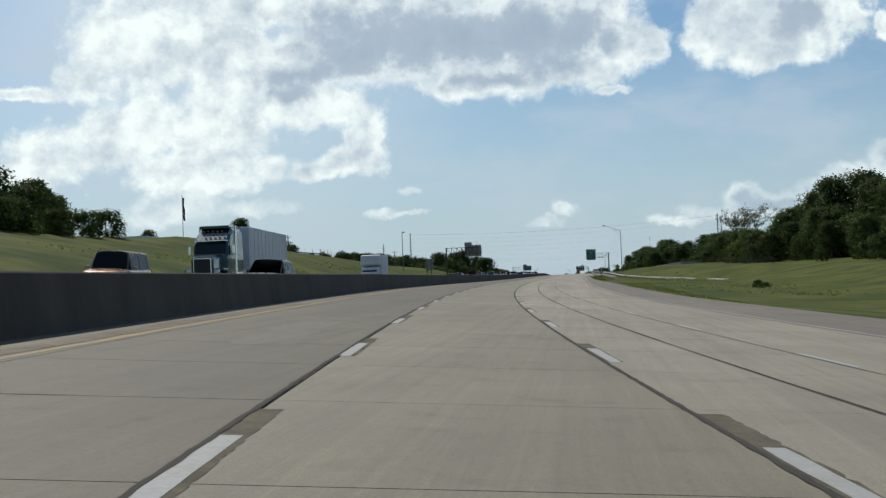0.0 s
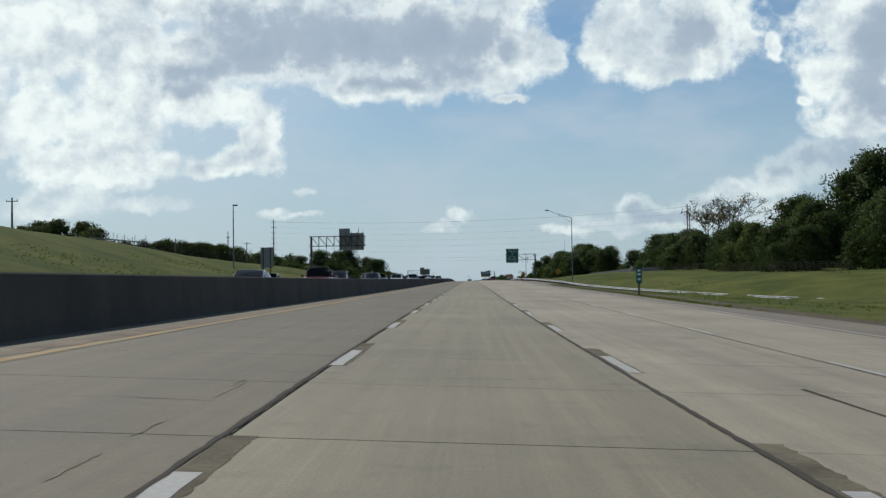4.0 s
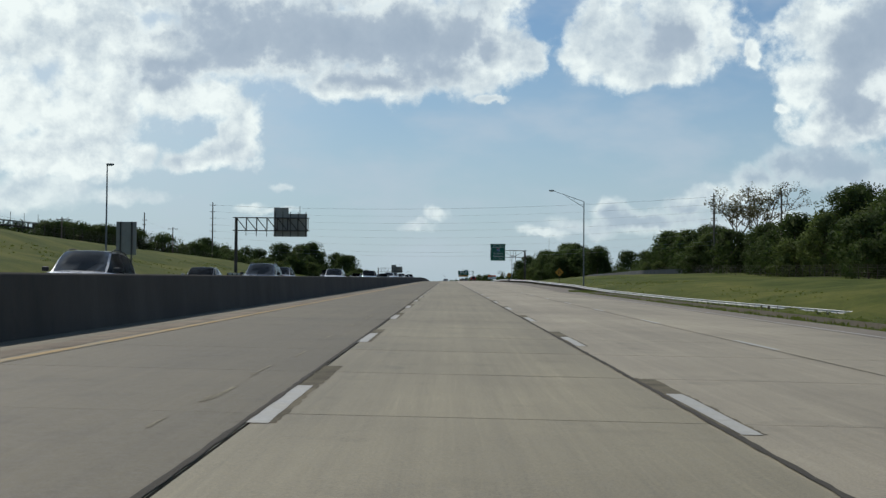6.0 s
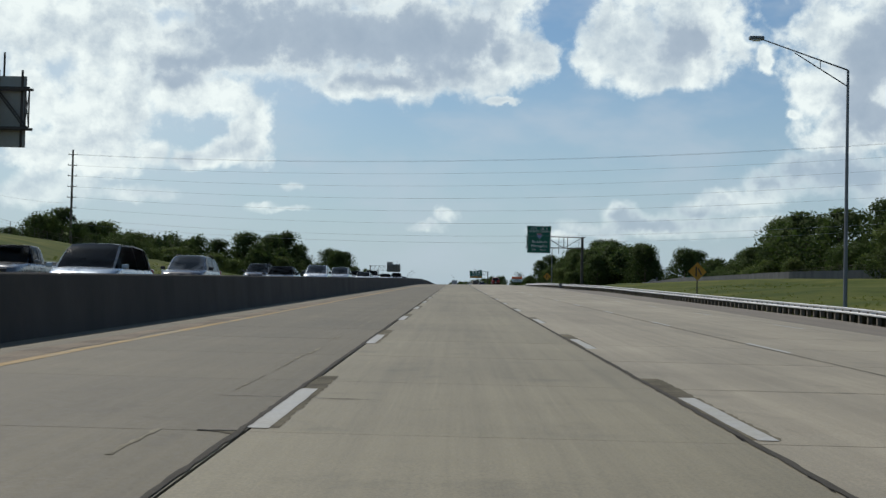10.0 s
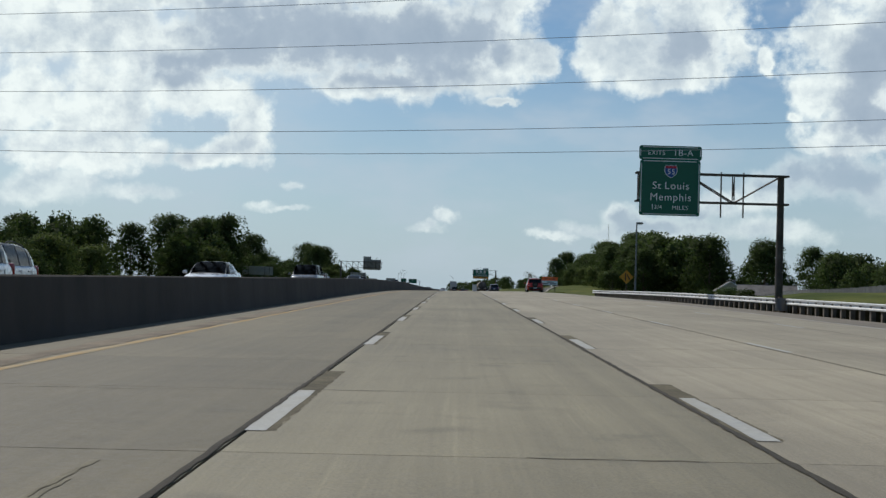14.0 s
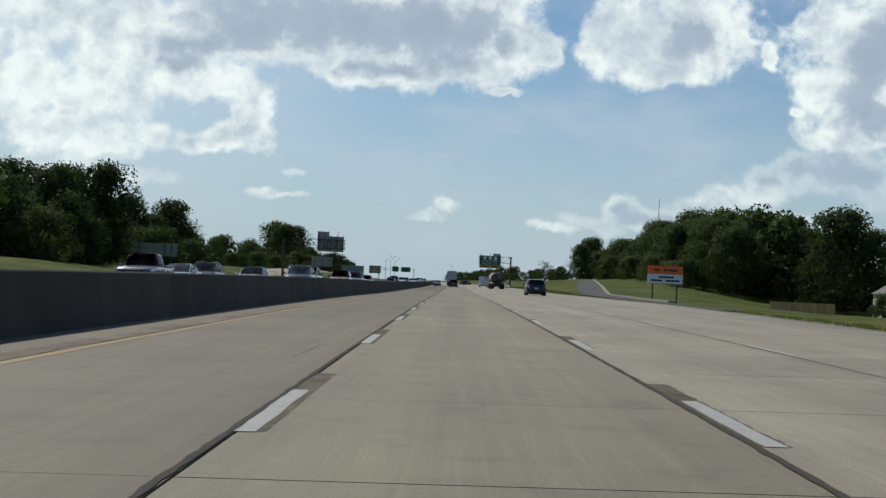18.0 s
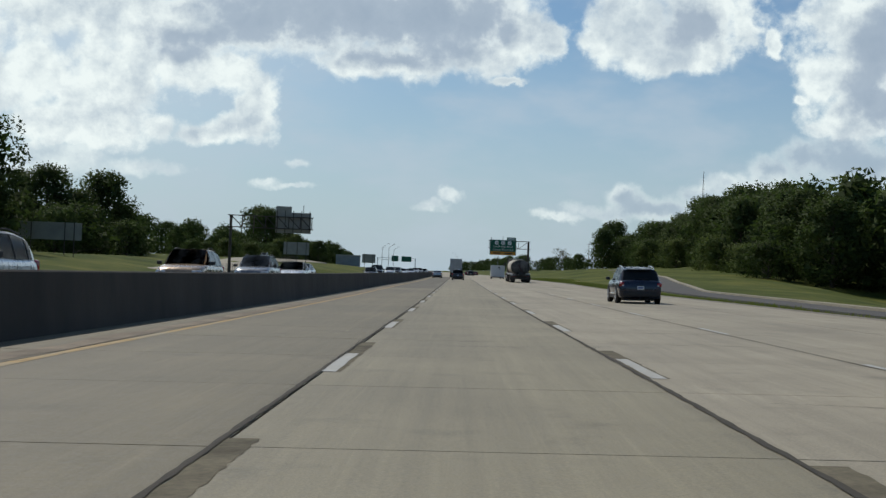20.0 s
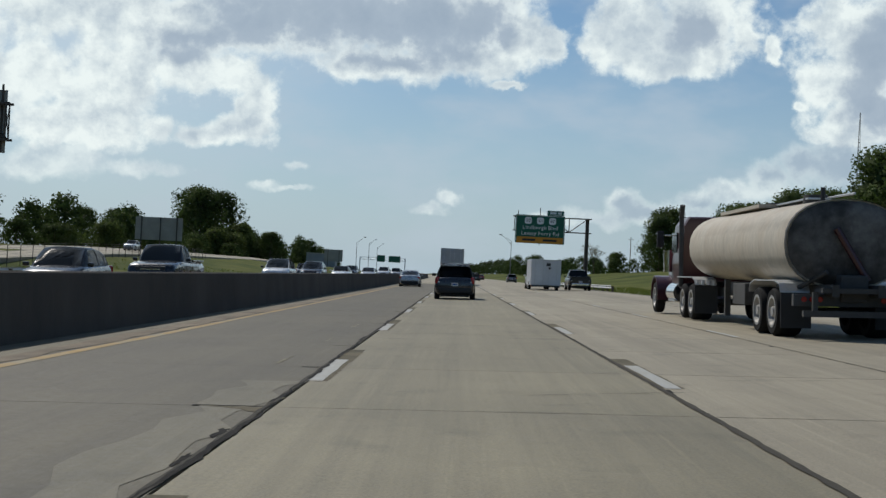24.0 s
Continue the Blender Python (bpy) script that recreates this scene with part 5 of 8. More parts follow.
# ---------------------------------------------------------------- guard rails
def guard_rail(points, label, post_step=1.905, h=0.70, foot=None):
    """W-beam rail on posts; points: (station, offset) pairs, straight between them."""
    pts = np.array(points, float)
    s0, s1 = pts[0, 0], pts[-1, 0]

    def off(s):
        return float(np.interp(s, pts[:, 0], pts[:, 1]))
    t = thing("guard_rail", Matrix.Identity(4), label, "guard rail", kind="")
    st = np.linspace(s0, s1, int(round((s1 - s0) / 3.81)) + 1)
    prof = ((0.0, 0.155), (0.045, 0.13), (0.045, 0.08), (-0.05, 0.015), (-0.05, -0.015), (0.045, -0.08), (0.045, -0.13), (0.0, -0.155))

    def gh(s):
        return foot(s) if foot else ground_h(s, off(s)) if off(s) > 14.6 else (ground_h(s, 14.6) if off(s) > 13.9 else ground_h(s, off(s)) if off(s) < -27 else 0.3)
    for i in range(len(st) - 1):
        vs, fs = [], []
        for s in (st[i], st[i + 1] + 0.06):
            vs += [G(s, off(s) - 0.12 - a + (0.004 if s > st[i] else 0), gh(s) + h - 0.16 + z) for a, z in prof]
            vs += [G(s, off(s) - 0.12 - a + 0.006, gh(s) + h - 0.16 + z) for a, z in prof]
        k = len(prof)
        for j in range(k - 1):
            fs += [(j, j + 1, 2 * k + j + 1, 2 * k + j), (k + j + 1, k + j, 3 * k + j, 3 * k + j + 1)]
        fs += [(0, 2 * k, 3 * k, k), (k - 1, 2 * k - 1, 4 * k - 1, 3 * k - 1)]
        child(new("rail", mesh("rail", vs, fs, M_RAIL)), t)
    me = None
    for s in np.arange(s0, s1, post_step):
        if me is None:
            bm = box_bm((0, 0, 0.05), (0.2, 0.2, 1.15))
            me = bpy.data.meshes.new("post")
            bm.to_mesh(me)
            bm.free()
            me.materials.append(M_POST)
        ob = child(new("post", me), t)
        ob.matrix_local = GM(s, off(s), gh(s))
    return t


guard_rail(tuple(r[:2] for r in RAIL), "long galvanised guard rail on wooden posts beside the joining ramp", 1.22, 0.72, rail_foot)
buffer = thing("rail_buffer_end", GM(535.4, 16.45, rail_foot(535), 0), "rounded dull grey sheet end of a guard rail", "guard rail")
bm = bmesh.new()
ring = [[bm.verts.new((0.33 * math.cos(a), 0.36 * math.sin(a) + 0.2, z)) for z in (0.10, 0.30, 0.37, 0.44, 0.74)] for a in np.linspace(math.pi, 2 * math.pi, 11)]
for a, b in zip(ring, ring[1:]):
    for k in range(4):
        bm.faces.new((a[k], b[k], b[k + 1], a[k + 1]))
bmesh.ops.solidify(bm, geom=bm.faces[:], thickness=0.01)
part("sheet", bm, M_LAMP, buffer, "", True)
part("post", box_bm((0, 0.35, 0.35), (0.2, 0.2, 0.9)), M_POST, buffer)
guard_rail(((925, 14.3), (1010, 14.3), (1060, 14.3)), "short galvanised guard rail beside the shoulder", 3.81)
guard_rail(((378, -30.2), (420, -30.2)), "galvanised guard rail beside the opposite carriageway", 3.81)
guard_rail(((846, -26.5), (905, -26.5)), "galvanised guard rail ending beside the opposite carriageway", 3.81)

# ---------------------------------------------------------------- ramps
RB_S, RB_NEAR, RB_FAR = (670, 730, 785, 850, 930, 1010), (13.6, 15.4, 18.2, 23.6, 31.5, 39.5), (14.2, 17.6, 21.8, 28.0, 36, 44)


def rb_near_h(s):
    return max(-0.03, ground_h(s, float(np.interp(s, RB_S, RB_NEAR))) + 0.06)


def rb_h(s):
    return max(-0.03, max(ground_h(s, float(np.interp(s, RB_S, RB_FAR)) + d) for d in (-2, 0, 1)) + 0.08)


ramp_b = strip("slip_road", M_ASPHALT, np.arange(670, 1010, 5.0), lambda s: float(np.interp(s, RB_S, RB_NEAR)),
               lambda s: float(np.interp(s, RB_S, RB_FAR)), rb_h, 0.8, lambda s: rb_near_h(s) - rb_h(s))
tagged(ramp_b, "grey concrete slip road climbing away beside the motorway", "road", kind="structure")
kerb_b = strip("kerb", M_SLAB_FAR, np.arange(700, 1010, 5.0), lambda s: float(np.interp(s, RB_S, RB_FAR)),
               lambda s: float(np.interp(s, RB_S, RB_FAR)) + 0.5, lambda s: rb_h(s) + 0.12, 0.8)
tagged(kerb_b, "pale concrete kerb along the slip road", "kerb", kind="structure")
ramp_a = strip("joining_ramp", M_ASPHALT, np.arange(300, 369, 4.0), lambda s: rail_off(s) - 7.5, lambda s: rail_off(s) - 0.4, lambda s: rail_foot(s) + 0.05, 0.5)
tagged(ramp_a, "concrete ramp that joins the motorway from below the grass", "road", kind="structure")
RC_S, RC_NEAR, RC_H = (846, 880, 930, 980, 1060, 1200), (-36, -38, -42, -46, -50, -52), (0.05, 0.45, 1.45, 2.2, 2.7, 3.0)
ramp_c = strip("frontage_road", M_SLAB_FAR, np.arange(846, 1200, 5.0), lambda s: float(np.interp(s, RC_S, RC_NEAR)) - 8.0, lambda s: float(np.interp(s, RC_S, RC_NEAR)), lambda s: float(np.interp(s, RC_S, RC_H)), 0.9, 0.75)
tagged(ramp_c, "pale concrete side road on the grass bank", "road", kind="structure")


# ---------------------------------------------------------------- wire fences
def wire_fence(points, h, step, label, up=0.0):
    pts = np.array(points, float)
    t = thing("wire_fence", Matrix.Identity(4), label, "fence")
    me = None
    for s in np.arange(pts[0, 0], pts[-1, 0], step):
        l = float(np.interp(s, pts[:, 0], pts[:, 1]))
        if me is None:
            bm = tube_bm((0, 0, -0.6), (0, 0, h), 0.04, 0.04, 6)
            me = bpy.data.meshes.new("post")
            bm.to_mesh(me)
            bm.free()
            me.materials.append(M_RUST)
        child(new("post", me), t).matrix_local = GM(s, l, ground_h(s, l) + up)
    st = np.arange(pts[0, 0], pts[-1, 0], step)
    for z in np.linspace(0.15, h, 6):
        vs, fs = [], []
        for s in st:
            l = float(np.interp(s, pts[:, 0], pts[:, 1]))
            g = ground_h(s, l) + up
            vs += [G(s, l, g + z - 0.012), G(s, l, g + z + 0.012), G(s, l + 0.02, g + z)]
        for i in range(len(st) - 1):
            o = i * 3
            for k in range(3):
                fs.append((o + k, o + (k + 1) % 3, o + 3 + (k + 1) % 3, o + 3 + k))
        child(new("wire", mesh("wire", vs, fs, M_RUST)), t)
    return t


wire_fence(((330, 58), (520, 58), (640, 58)), 1.9, 4.0, "tall dark wire fence in front of the trees")
wire_fence(((640, 57), (760, 60)), 1.9, 4.0, "tall dark wire fence above the houses")
wire_fence(((340, -61), (430, -61), (520, -61), (580, -58)), 2.0, 5.0, "tall wire fence on top of the grass bank")
wire_fence(((846, -34.8), (880, -37), (930, -41), (980, -45), (1060, -49)), 1.5, 4.5, "wire fence beside the side road", 0.3)


# ---------------------------------------------------------------- roadside signs
def post_sign(s, l, z0, z1, w, face, label, back=False, posts=(0.0,), name="road_sign", depth=0.06, post_mat=None):
    g = ground_h(s, l) if (l > 14.6 or l < -26) else -0.1
    t = thing(name, GM(s, l, 0), label, "road sign")
    y = -0.1 if not back else 0.1
    p = part("sign_panel", box_bm((0, y, (z0 + z1) / 2), (w, depth, z1 - z0), 0.01), face, t)
    for x in posts:
        part("post", box_bm((x, 0, (g - 0.3 + z1) / 2), (0.12, 0.12, z1 - g + 0.3)), post_mat or M_RUST, t)
    return t, p


t, p = post_sign(227, 12.5, 0.72, 1.85, 0.40, M_SIGN_GREEN, "small tall green mile sign on a single post in the grass")
for z in (1.62, 1.35, 1.0):
    part("word_bar", box_bm((0, -0.135, z), (0.22, 0.008, 0.16)), M_SIGN_WHITE, p)
# work-zone board
t, p = post_sign(716, 18.25, 2.27, 2.97, 3.05, M_SIGN_ORANGE, "orange and white work-zone board on two posts", posts=(-1.05, 1.05))
part("sign_panel", box_bm((0, -0.1, 1.85), (3.05, 0.06, 0.82), 0.01), M_SIGN_WHITE, t)
for x, z, w in ((-0.75, 2.6, 0.5), (0.0, 2.6, 0.25), (0.65, 2.6, 0.75), (0.1, 2.0, 1.3), (-0.75, 1.7, 1.0), (0.65, 1.7, 1.2)):
    part("word_bar", box_bm((x, -0.136, z), (w, 0.008, 0.15)), M_BLACK, t)


def diamond(s, l, zc, size, label):
    g = ground_h(s, l)
    t = thing("warning_sign", GM(s, l, 0), label, "road sign", "yellow warning signs")
    bm = box_bm((0, -0.1, zc), (size, 0.02, size), 0.0, None)
    bmesh.ops.rotate(bm, verts=bm.verts, cent=(0, -0.1, zc), matrix=Matrix.Rotation(radians(45), 3, "Y"))
    p = part("sign_panel", bm, M_SIGN_YELLOW, t)
    part("symbol", box_bm((-0.1 * size, -0.113, zc), (0.10 * size, 0.006, 0.75 * size)), M_BLACK, p)
    bm = box_bm((0.18 * size, -0.113, zc), (0.10 * size, 0.006, 0.55 * size))
    bmesh.ops.rotate(bm, verts=bm.verts, cent=(0.18 * size, -0.113, zc), matrix=Matrix.Rotation(radians(-28), 3, "Y"))
    part("symbol", bm, M_BLACK, p)
    part("post", box_bm((0, 0, (g + zc) / 2), (0.1, 0.1, zc - g + 0.8)), M_RUST, t)


diamond(625, 20.7, 1.9, 1.2, "yellow diamond warning sign about merging lanes behind the guard rail")
diamond(455.4, 22.4, 2.1, 1.2, "yellow diamond warning sign on the grass")
t, p = post_sign(316, -28.6, 2.8, 5.75, 1.8, M_SIGN_BACK, "grey back of a tall roadside sign on two posts", True, (-0.5, 0.5))
t, p = post_sign(860.6, -60.6, 4.4, 7.0, 9.4, M_SIGN_BACK, "grey back of a wide roadside sign on three posts", True, (-2.8, 2.2, 3.6))
t, p = post_sign(969.5, -38, 4.2, 7.1, 6.0, M_SIGN_BACK, "grey back of a wide roadside sign on three tall posts", True, (-2.2, 0.2, 2.3))
t, p = post_sign(1170, -33.5, 3.6, 7.0, 5.2, M_SIGN_BACK, "grey back of a distant roadside sign", True, (-1.6, 1.6))
t, p = post_sign(600, 48, -1.0, 2.2, 0.7, M_SIGN_GREEN, "small green sign beside the houses")


# ---------------------------------------------------------------- houses, flagpole, low building
M_SIDING = material("tan_siding", (0.52, 0.44, 0.33), 0.8, vary=0.1, scale=(0.5, 8), stretch=(0.3, 0.3, 8))
M_WHITE_WALL = material("white_siding", (0.72, 0.71, 0.68), 0.8, vary=0.08, scale=(0.5, 8), stretch=(0.3, 0.3, 8))
M_BLUE_WALL = material("blue_grey_siding", (0.14, 0.17, 0.20), 0.8, vary=0.1, scale=(0.5, 8), stretch=(0.3, 0.3, 8))
M_BRICK = material("brown_brick", (0.20, 0.11, 0.075), 0.9, vary=0.25, scale=(0.8, 14), bump=0.3)
M_FENCE = material("tan_fence_boards", (0.46, 0.33, 0.15), 0.85, vary=0.2, scale=(0.6, 10), stretch=(3, 3, 0.3), by="object", by_amount=0.12)
M_OLD_BOARD = material("weathered_grey_boards", (0.115, 0.118, 0.118), 0.9, vary=0.25, scale=(0.4, 8), stretch=(3, 3, 0.4), by="island", by_amount=0.2)
M_ROOF = material("asphalt_shingles", (0.16, 0.15, 0.14), 0.95, vary=0.25, scale=(0.6, 9), bump=0.4)
M_TRAILER_BLOCK = material("grey_metal_cladding", (0.30, 0.31, 0.32), 0.7, 0.1, vary=0.12, scale=(0.3, 3))
M_PANE = material("dark_window_glass", (0.02, 0.024, 0.028), 0.08, vary=0.05)


def house(s, l, turn, w, d, eave, ridge, wall, label, windows):
    g = ground_h(s, l)
    t = thing("house", GM(s, l, g, turn), label, "house", "houses behind the guard rail")
    bm = bmesh.new()
    add_box(bm, (0, 0, eave / 2 - 0.3), (w, d, eave + 0.6))
    a = [bm.verts.new(v) for v in ((-w / 2, -d / 2, eave), (w / 2, -d / 2, eave), (0, -d / 2, ridge), (-w / 2, d / 2, eave), (w / 2, d / 2, eave), (0, d / 2, ridge))]
    bm.faces.new((a[0], a[1], a[2])), bm.faces.new((a[4], a[3], a[5]))
    part("wall", bm, wall, t)
    sl = math.atan2(ridge - eave, w / 2)
    ln = math.hypot(ridge - eave, w / 2) + 0.5
    for sg in (-1, 1):
        bm = box_bm((0, 0, 0), (ln, d + 0.8, 0.12))
        bmesh.ops.rotate(bm, verts=bm.verts, cent=(0, 0, 0), matrix=Matrix.Rotation(sg * sl, 3, "Y"))
        shift(bm, sg * (w / 4 + 0.12), 0, (eave + ridge) / 2 + 0.02)
        part("roof", bm, M_ROOF, t, "grey shingle roof slope")
        bm = box_bm((0, 0, 0), (ln, 0.06, 0.22))
        bmesh.ops.rotate(bm, verts=bm.verts, cent=(0, 0, 0), matrix=Matrix.Rotation(sg * sl, 3, "Y"))
        shift(bm, sg * (w / 4 + 0.12), -d / 2 - 0.43, (eave + ridge) / 2 - 0.02)
        part("fascia", bm, M_WHITE_WALL, t)
    for x, z, ww, hh in windows:
        f = part("window", box_bm((x, -d / 2 - 0.02, z), (ww + 0.16, 0.08, hh + 0.16)), M_WHITE_WALL, t)
        part("pane", box_bm((x, -d / 2 - 0.065, z), (ww, 0.02, hh)), M_PANE, f)
    part("chimney", box_bm((w * 0.18, 0, ridge), (0.7, 0.7, 1.4)), M_ROOF, t)
    return t


house(817, 74.5, -8, 7.5, 11, 5.2, 7.6, M_SIDING, "two-storey tan house with a white gable edge", ((-2.2, 4.2, 0.8, 1.3), (-0.2, 4.2, 0.8, 1.3), (-2.0, 1.4, 2.0, 2.0), (1.6, 1.4, 1.2, 1.3)))
house(846, 96, 86, 12, 16, 3.0, 5.6, M_WHITE_WALL, "low house with a wide grey shingle roof and white walls", ((-3, 1.7, 1.4, 1.2), (0, 1.7, 1.4, 1.2), (3, 1.7, 1.4, 1.2)))
low_house = house(771, 73.5, 78, 9, 13, 2.5, 5.2, M_BLUE_WALL, "low blue-grey house with a wide grey shingle roof", ((-2.2, 1.5, 1.2, 1.0), (0.4, 1.5, 1.2, 1.0)))
for k in range(4):
    w = part("window", box_bm((-4.56, -4.2 + k * 1.5, 1.7), (0.1, 1.2, 0.95)), M_WHITE_WALL, low_house, "white framed window")
    part("pane", box_bm((-4.62, -4.2 + k * 1.5, 1.7), (0.02, 0.8, 0.65)), M_PANE, w)
part("brick_base", box_bm((-4.55, 0, 0.35), (0.14, 12.8, 0.9)), M_BRICK, low_house, "brown brick base course")
house(725, 92, 15, 9, 12, 4.8, 7.4, M_WHITE_WALL, "white gabled house among the trees", ((-1.5, 3.8, 0.9, 1.2), (1.2, 3.8, 0.9, 1.2), (-1.5, 1.4, 0.9, 1.2)))
fence = thing("wooden_fence", GM(828, 61.1, -2.4, 12), "pale tan board fence among the bushes", "fence")
for k in range(22):
    part("board", box_bm((-6 + k * 0.56, 0, 0.95 + 0.02 * (k % 3)), (0.54, 0.03, 1.9)), M_FENCE, fence)
for z in (0.5, 1.5):
    part("rail", box_bm((0, 0.05, z), (12.2, 0.05, 0.1)), M_FENCE, fence)


def board_fence(points, height, label):
    """Upright boards on posts, following the ground from point to point."""
    t = thing("board_fence", Matrix.Identity(4), label, "fence")
    pts = np.array(points, float)
    run = np.concatenate(([0], np.cumsum(np.hypot(np.diff(pts[:, 0]), np.diff(pts[:, 1])))))
    n = int(run[-1] / 2.5)
    at = [(float(np.interp(d, run, pts[:, 0])), float(np.interp(d, run, pts[:, 1]))) for d in np.linspace(0, run[-1], n + 1)]
    rng = random.Random(61)
    for (s0, l0), (s1, l1) in zip(at, at[1:]):
        z0, z1 = ground_h(s0, l0), ground_h(s1, l1)
        vs, fs = [], []
        for k in range(15):
            top = height + rng.uniform(-0.06, 0.04)
            for f, e in ((k / 15, 0.0), ((k + 0.88) / 15, 0.0), ((k + 0.89) / 15, 0.02), ((k + 0.99) / 15, 0.02)):
                q, l, z = s0 + (s1 - s0) * f, l0 + (l1 - l0) * f, z0 + (z1 - z0) * f
                vs += [G(q, l + e, z - 0.45), G(q, l + e, z + top), G(q, l + 0.05, z + top), G(q, l + 0.05, z - 0.45)]
        for o in range(0, len(vs) - 4, 4):
            fs += [(o + k, o + k + 4, o + k + 5, o + k + 1) for k in range(3)]
        fs += [(0, 1, 2, 3), tuple(range(len(vs) - 1, len(vs) - 5, -1))]
        child(new("panel", mesh("panel", vs, fs, M_OLD_BOARD)), t)
        post = part("post", box_bm((0, 0, height / 2 - 0.2), (0.1, 0.1, height + 0.5)), M_OLD_BOARD, t)
        post.matrix_local = GM(s0, l0 + 0.1, z0)
    return t


board_fence(((488, 82), (505, 66), (530, 50.5), (570, 45), (620, 41.5), (655, 46.5), (695, 54)), 1.2, "low weathered grey board fence along the top of the grass")
plant("low2", 806, 72, height=6.5), plant("low2", 790, 63, height=5.0)
plant("low", 836, 84, height=6.0), plant("low2", 760, 66, height=4.5)

shed = thing("low_building", GM(280, -91, ground_h(268, -91) - 0.5), "long low building with a pale flat roof behind the bank", "building")
part("wall", box_bm((0, 0, 1.5), (12, 24, 3.4)), M_SIDING, shed)
part("roof", box_bm((0, 0, 3.45), (13, 25, 0.5), 0.05), M_WHITE_WALL, shed)
flag = thing("flagpole", GM(307.7, -89, ground_h(307, -89)), "tall white flagpole with a limp furled flag", "flagpole")
part("pole", tube_bm((0, 0, -0.3), (0, 0, 15.0), 0.12, 0.06, 10), M_SIGN_WHITE, flag)
part("finial", tube_bm((0, 0, 15.0), (0, 0, 15.25), 0.12, 0.12, 10), M_GALV, flag)
bm = bmesh.new()
prev = None
for i in range(9):
    z = 14.7 - i * 0.72
    ring = [bm.verts.new((0.12 + 0.34 * math.sin(i * 0.9 + k * 1.3) * 0.5 + 0.32 * (k % 2) + 0.02 * i, 0.16 * math.cos(k * 2.1 + i), z)) for k in range(5)]
    if prev:
        for k in range(4):
            bm.faces.new((prev[k], prev[k + 1], ring[k + 1], ring[k]))
    prev = ring
M_FLAG = material("flag_cloth", (0.16, 0.07, 0.09), 0.9, vary=0.3, second=(0.08, 0.09, 0.20), scale=(0.8, 4))
part("flag", bm, M_FLAG, flag, "furled red, white and blue cloth", True)
far_block = thing("low_building", GM(1420, -54.5, -0.5), "plain grey flat-roofed block far off beside the trees", "building")
part("wall", box_bm((0, 0, 4.4), (13.5, 22, 8.8)), M_TRAILER_BLOCK, far_block)
part("roof", box_bm((0, 0, 8.95), (14, 22.5, 0.4), 0.05), M_SIGN_BACK, far_block)
bridge = thing("foot_bridge", GM(460, -90, 0), "pale railing of a bridge beyond the grass bank", "bridge")
for z, h in ((12.25, 0.3), (11.2, 0.35)):
    part("beam", box_bm((0, 0, z), (15, 0.4, h), 0, Matrix.Rotation(radians(6), 3, "Y")), M_SIGN_BACK if z > 12 else M_SHADE_CONCRETE, bridge)
for k in range(15):
    part("baluster", box_bm((-7 + k, 0, 11.7 + 0.105 * (7 - k)), (0.3, 0.3, 1.1)), M_SIGN_BACK, bridge)
for x in (-6.5, 6.5):
    part("pier", box_bm((x, 0, 8.5), (0.8, 1.0, 6.0)), M_SHADE_CONCRETE, bridge)
for k in range(6):
    part("post", box_bm((-7 + k * 2.8, 0, 13.2 + 0.105 * (7 - k * 2.8)), (0.07, 0.07, 1.8)), M_RUST, bridge)


# ---------------------------------------------------------------- rough grass
def tufts(name, rows, count, seed, label, mat=None, line=None):
    """rows: station from, to, offset from, to, height; offsets count from line, where one is given."""
    rng = random.Random(seed)
    vs, fs = [], []
    for s0, s1, l0, l1, h in rows:
        for _ in range(int(count * (s1 - s0) / 100)):
            s, l = rng.uniform(s0, s1), rng.uniform(l0, l1)
            l += line(s) if line else 0
            g = rail_foot(s) if line else ground_h(s, l)
            for _ in range(5):
                a, r = rng.uniform(0, 6.28), rng.uniform(0, 0.22)
                x, y = s + r * math.sin(a), l + r * math.cos(a)
                hh = h * rng.uniform(0.5, 1.2)
                o = len(vs)
                w = 0.035
                dx, dy = rng.uniform(-0.12, 0.12), rng.uniform(-0.12, 0.12)
                vs += [G(x, y - w, g - 0.05), G(x, y + w, g - 0.05), G(x + dx, y + dy, g + hh)]
                fs.append((o, o + 1, o + 2))
    tagged(new(name, mesh(name, vs, fs, mat or M_BLADE)), label, "grass", kind="stuff")


tufts("rough_grass", ((0, 190, 14.6, 18.5, 0.10), (190, 262, 11.0, 13.6, 0.12), (262, 335, 12.2, 16.0, 0.12), (410, 490, 19.9, 22.5, 0.16), (490, 606, 18.6, 21.5, 0.16), (640, 730, 13.8, 15.0, 0.16), (730, 790, 13.8, 15.4, 0.22), (790, 900, 13.8, 17.5, 0.22), (880, 960, 14.0, 20, 0.2)), 700, 5, "uneven rough grass along the edge of the shoulder")
tufts("rough_grass", ((120, 240, -46, -30, 0.14), (240, 560, -44, -28, 0.14), (870, 1000, -44, -27, 0.2), (140, 520, 18, 40, 0.15)), 520, 6, "uneven longer grass on the banks")
# weeds added behind the posts; their dark colour carries the shade in the gaps
tufts("weeds", ((368, 611, 0.12, 0.75, 0.62),), 1500, 9, "dry weeds behind the guard rail posts, coloured dark for the shade there", M_SHADE_WEED, rail_off)

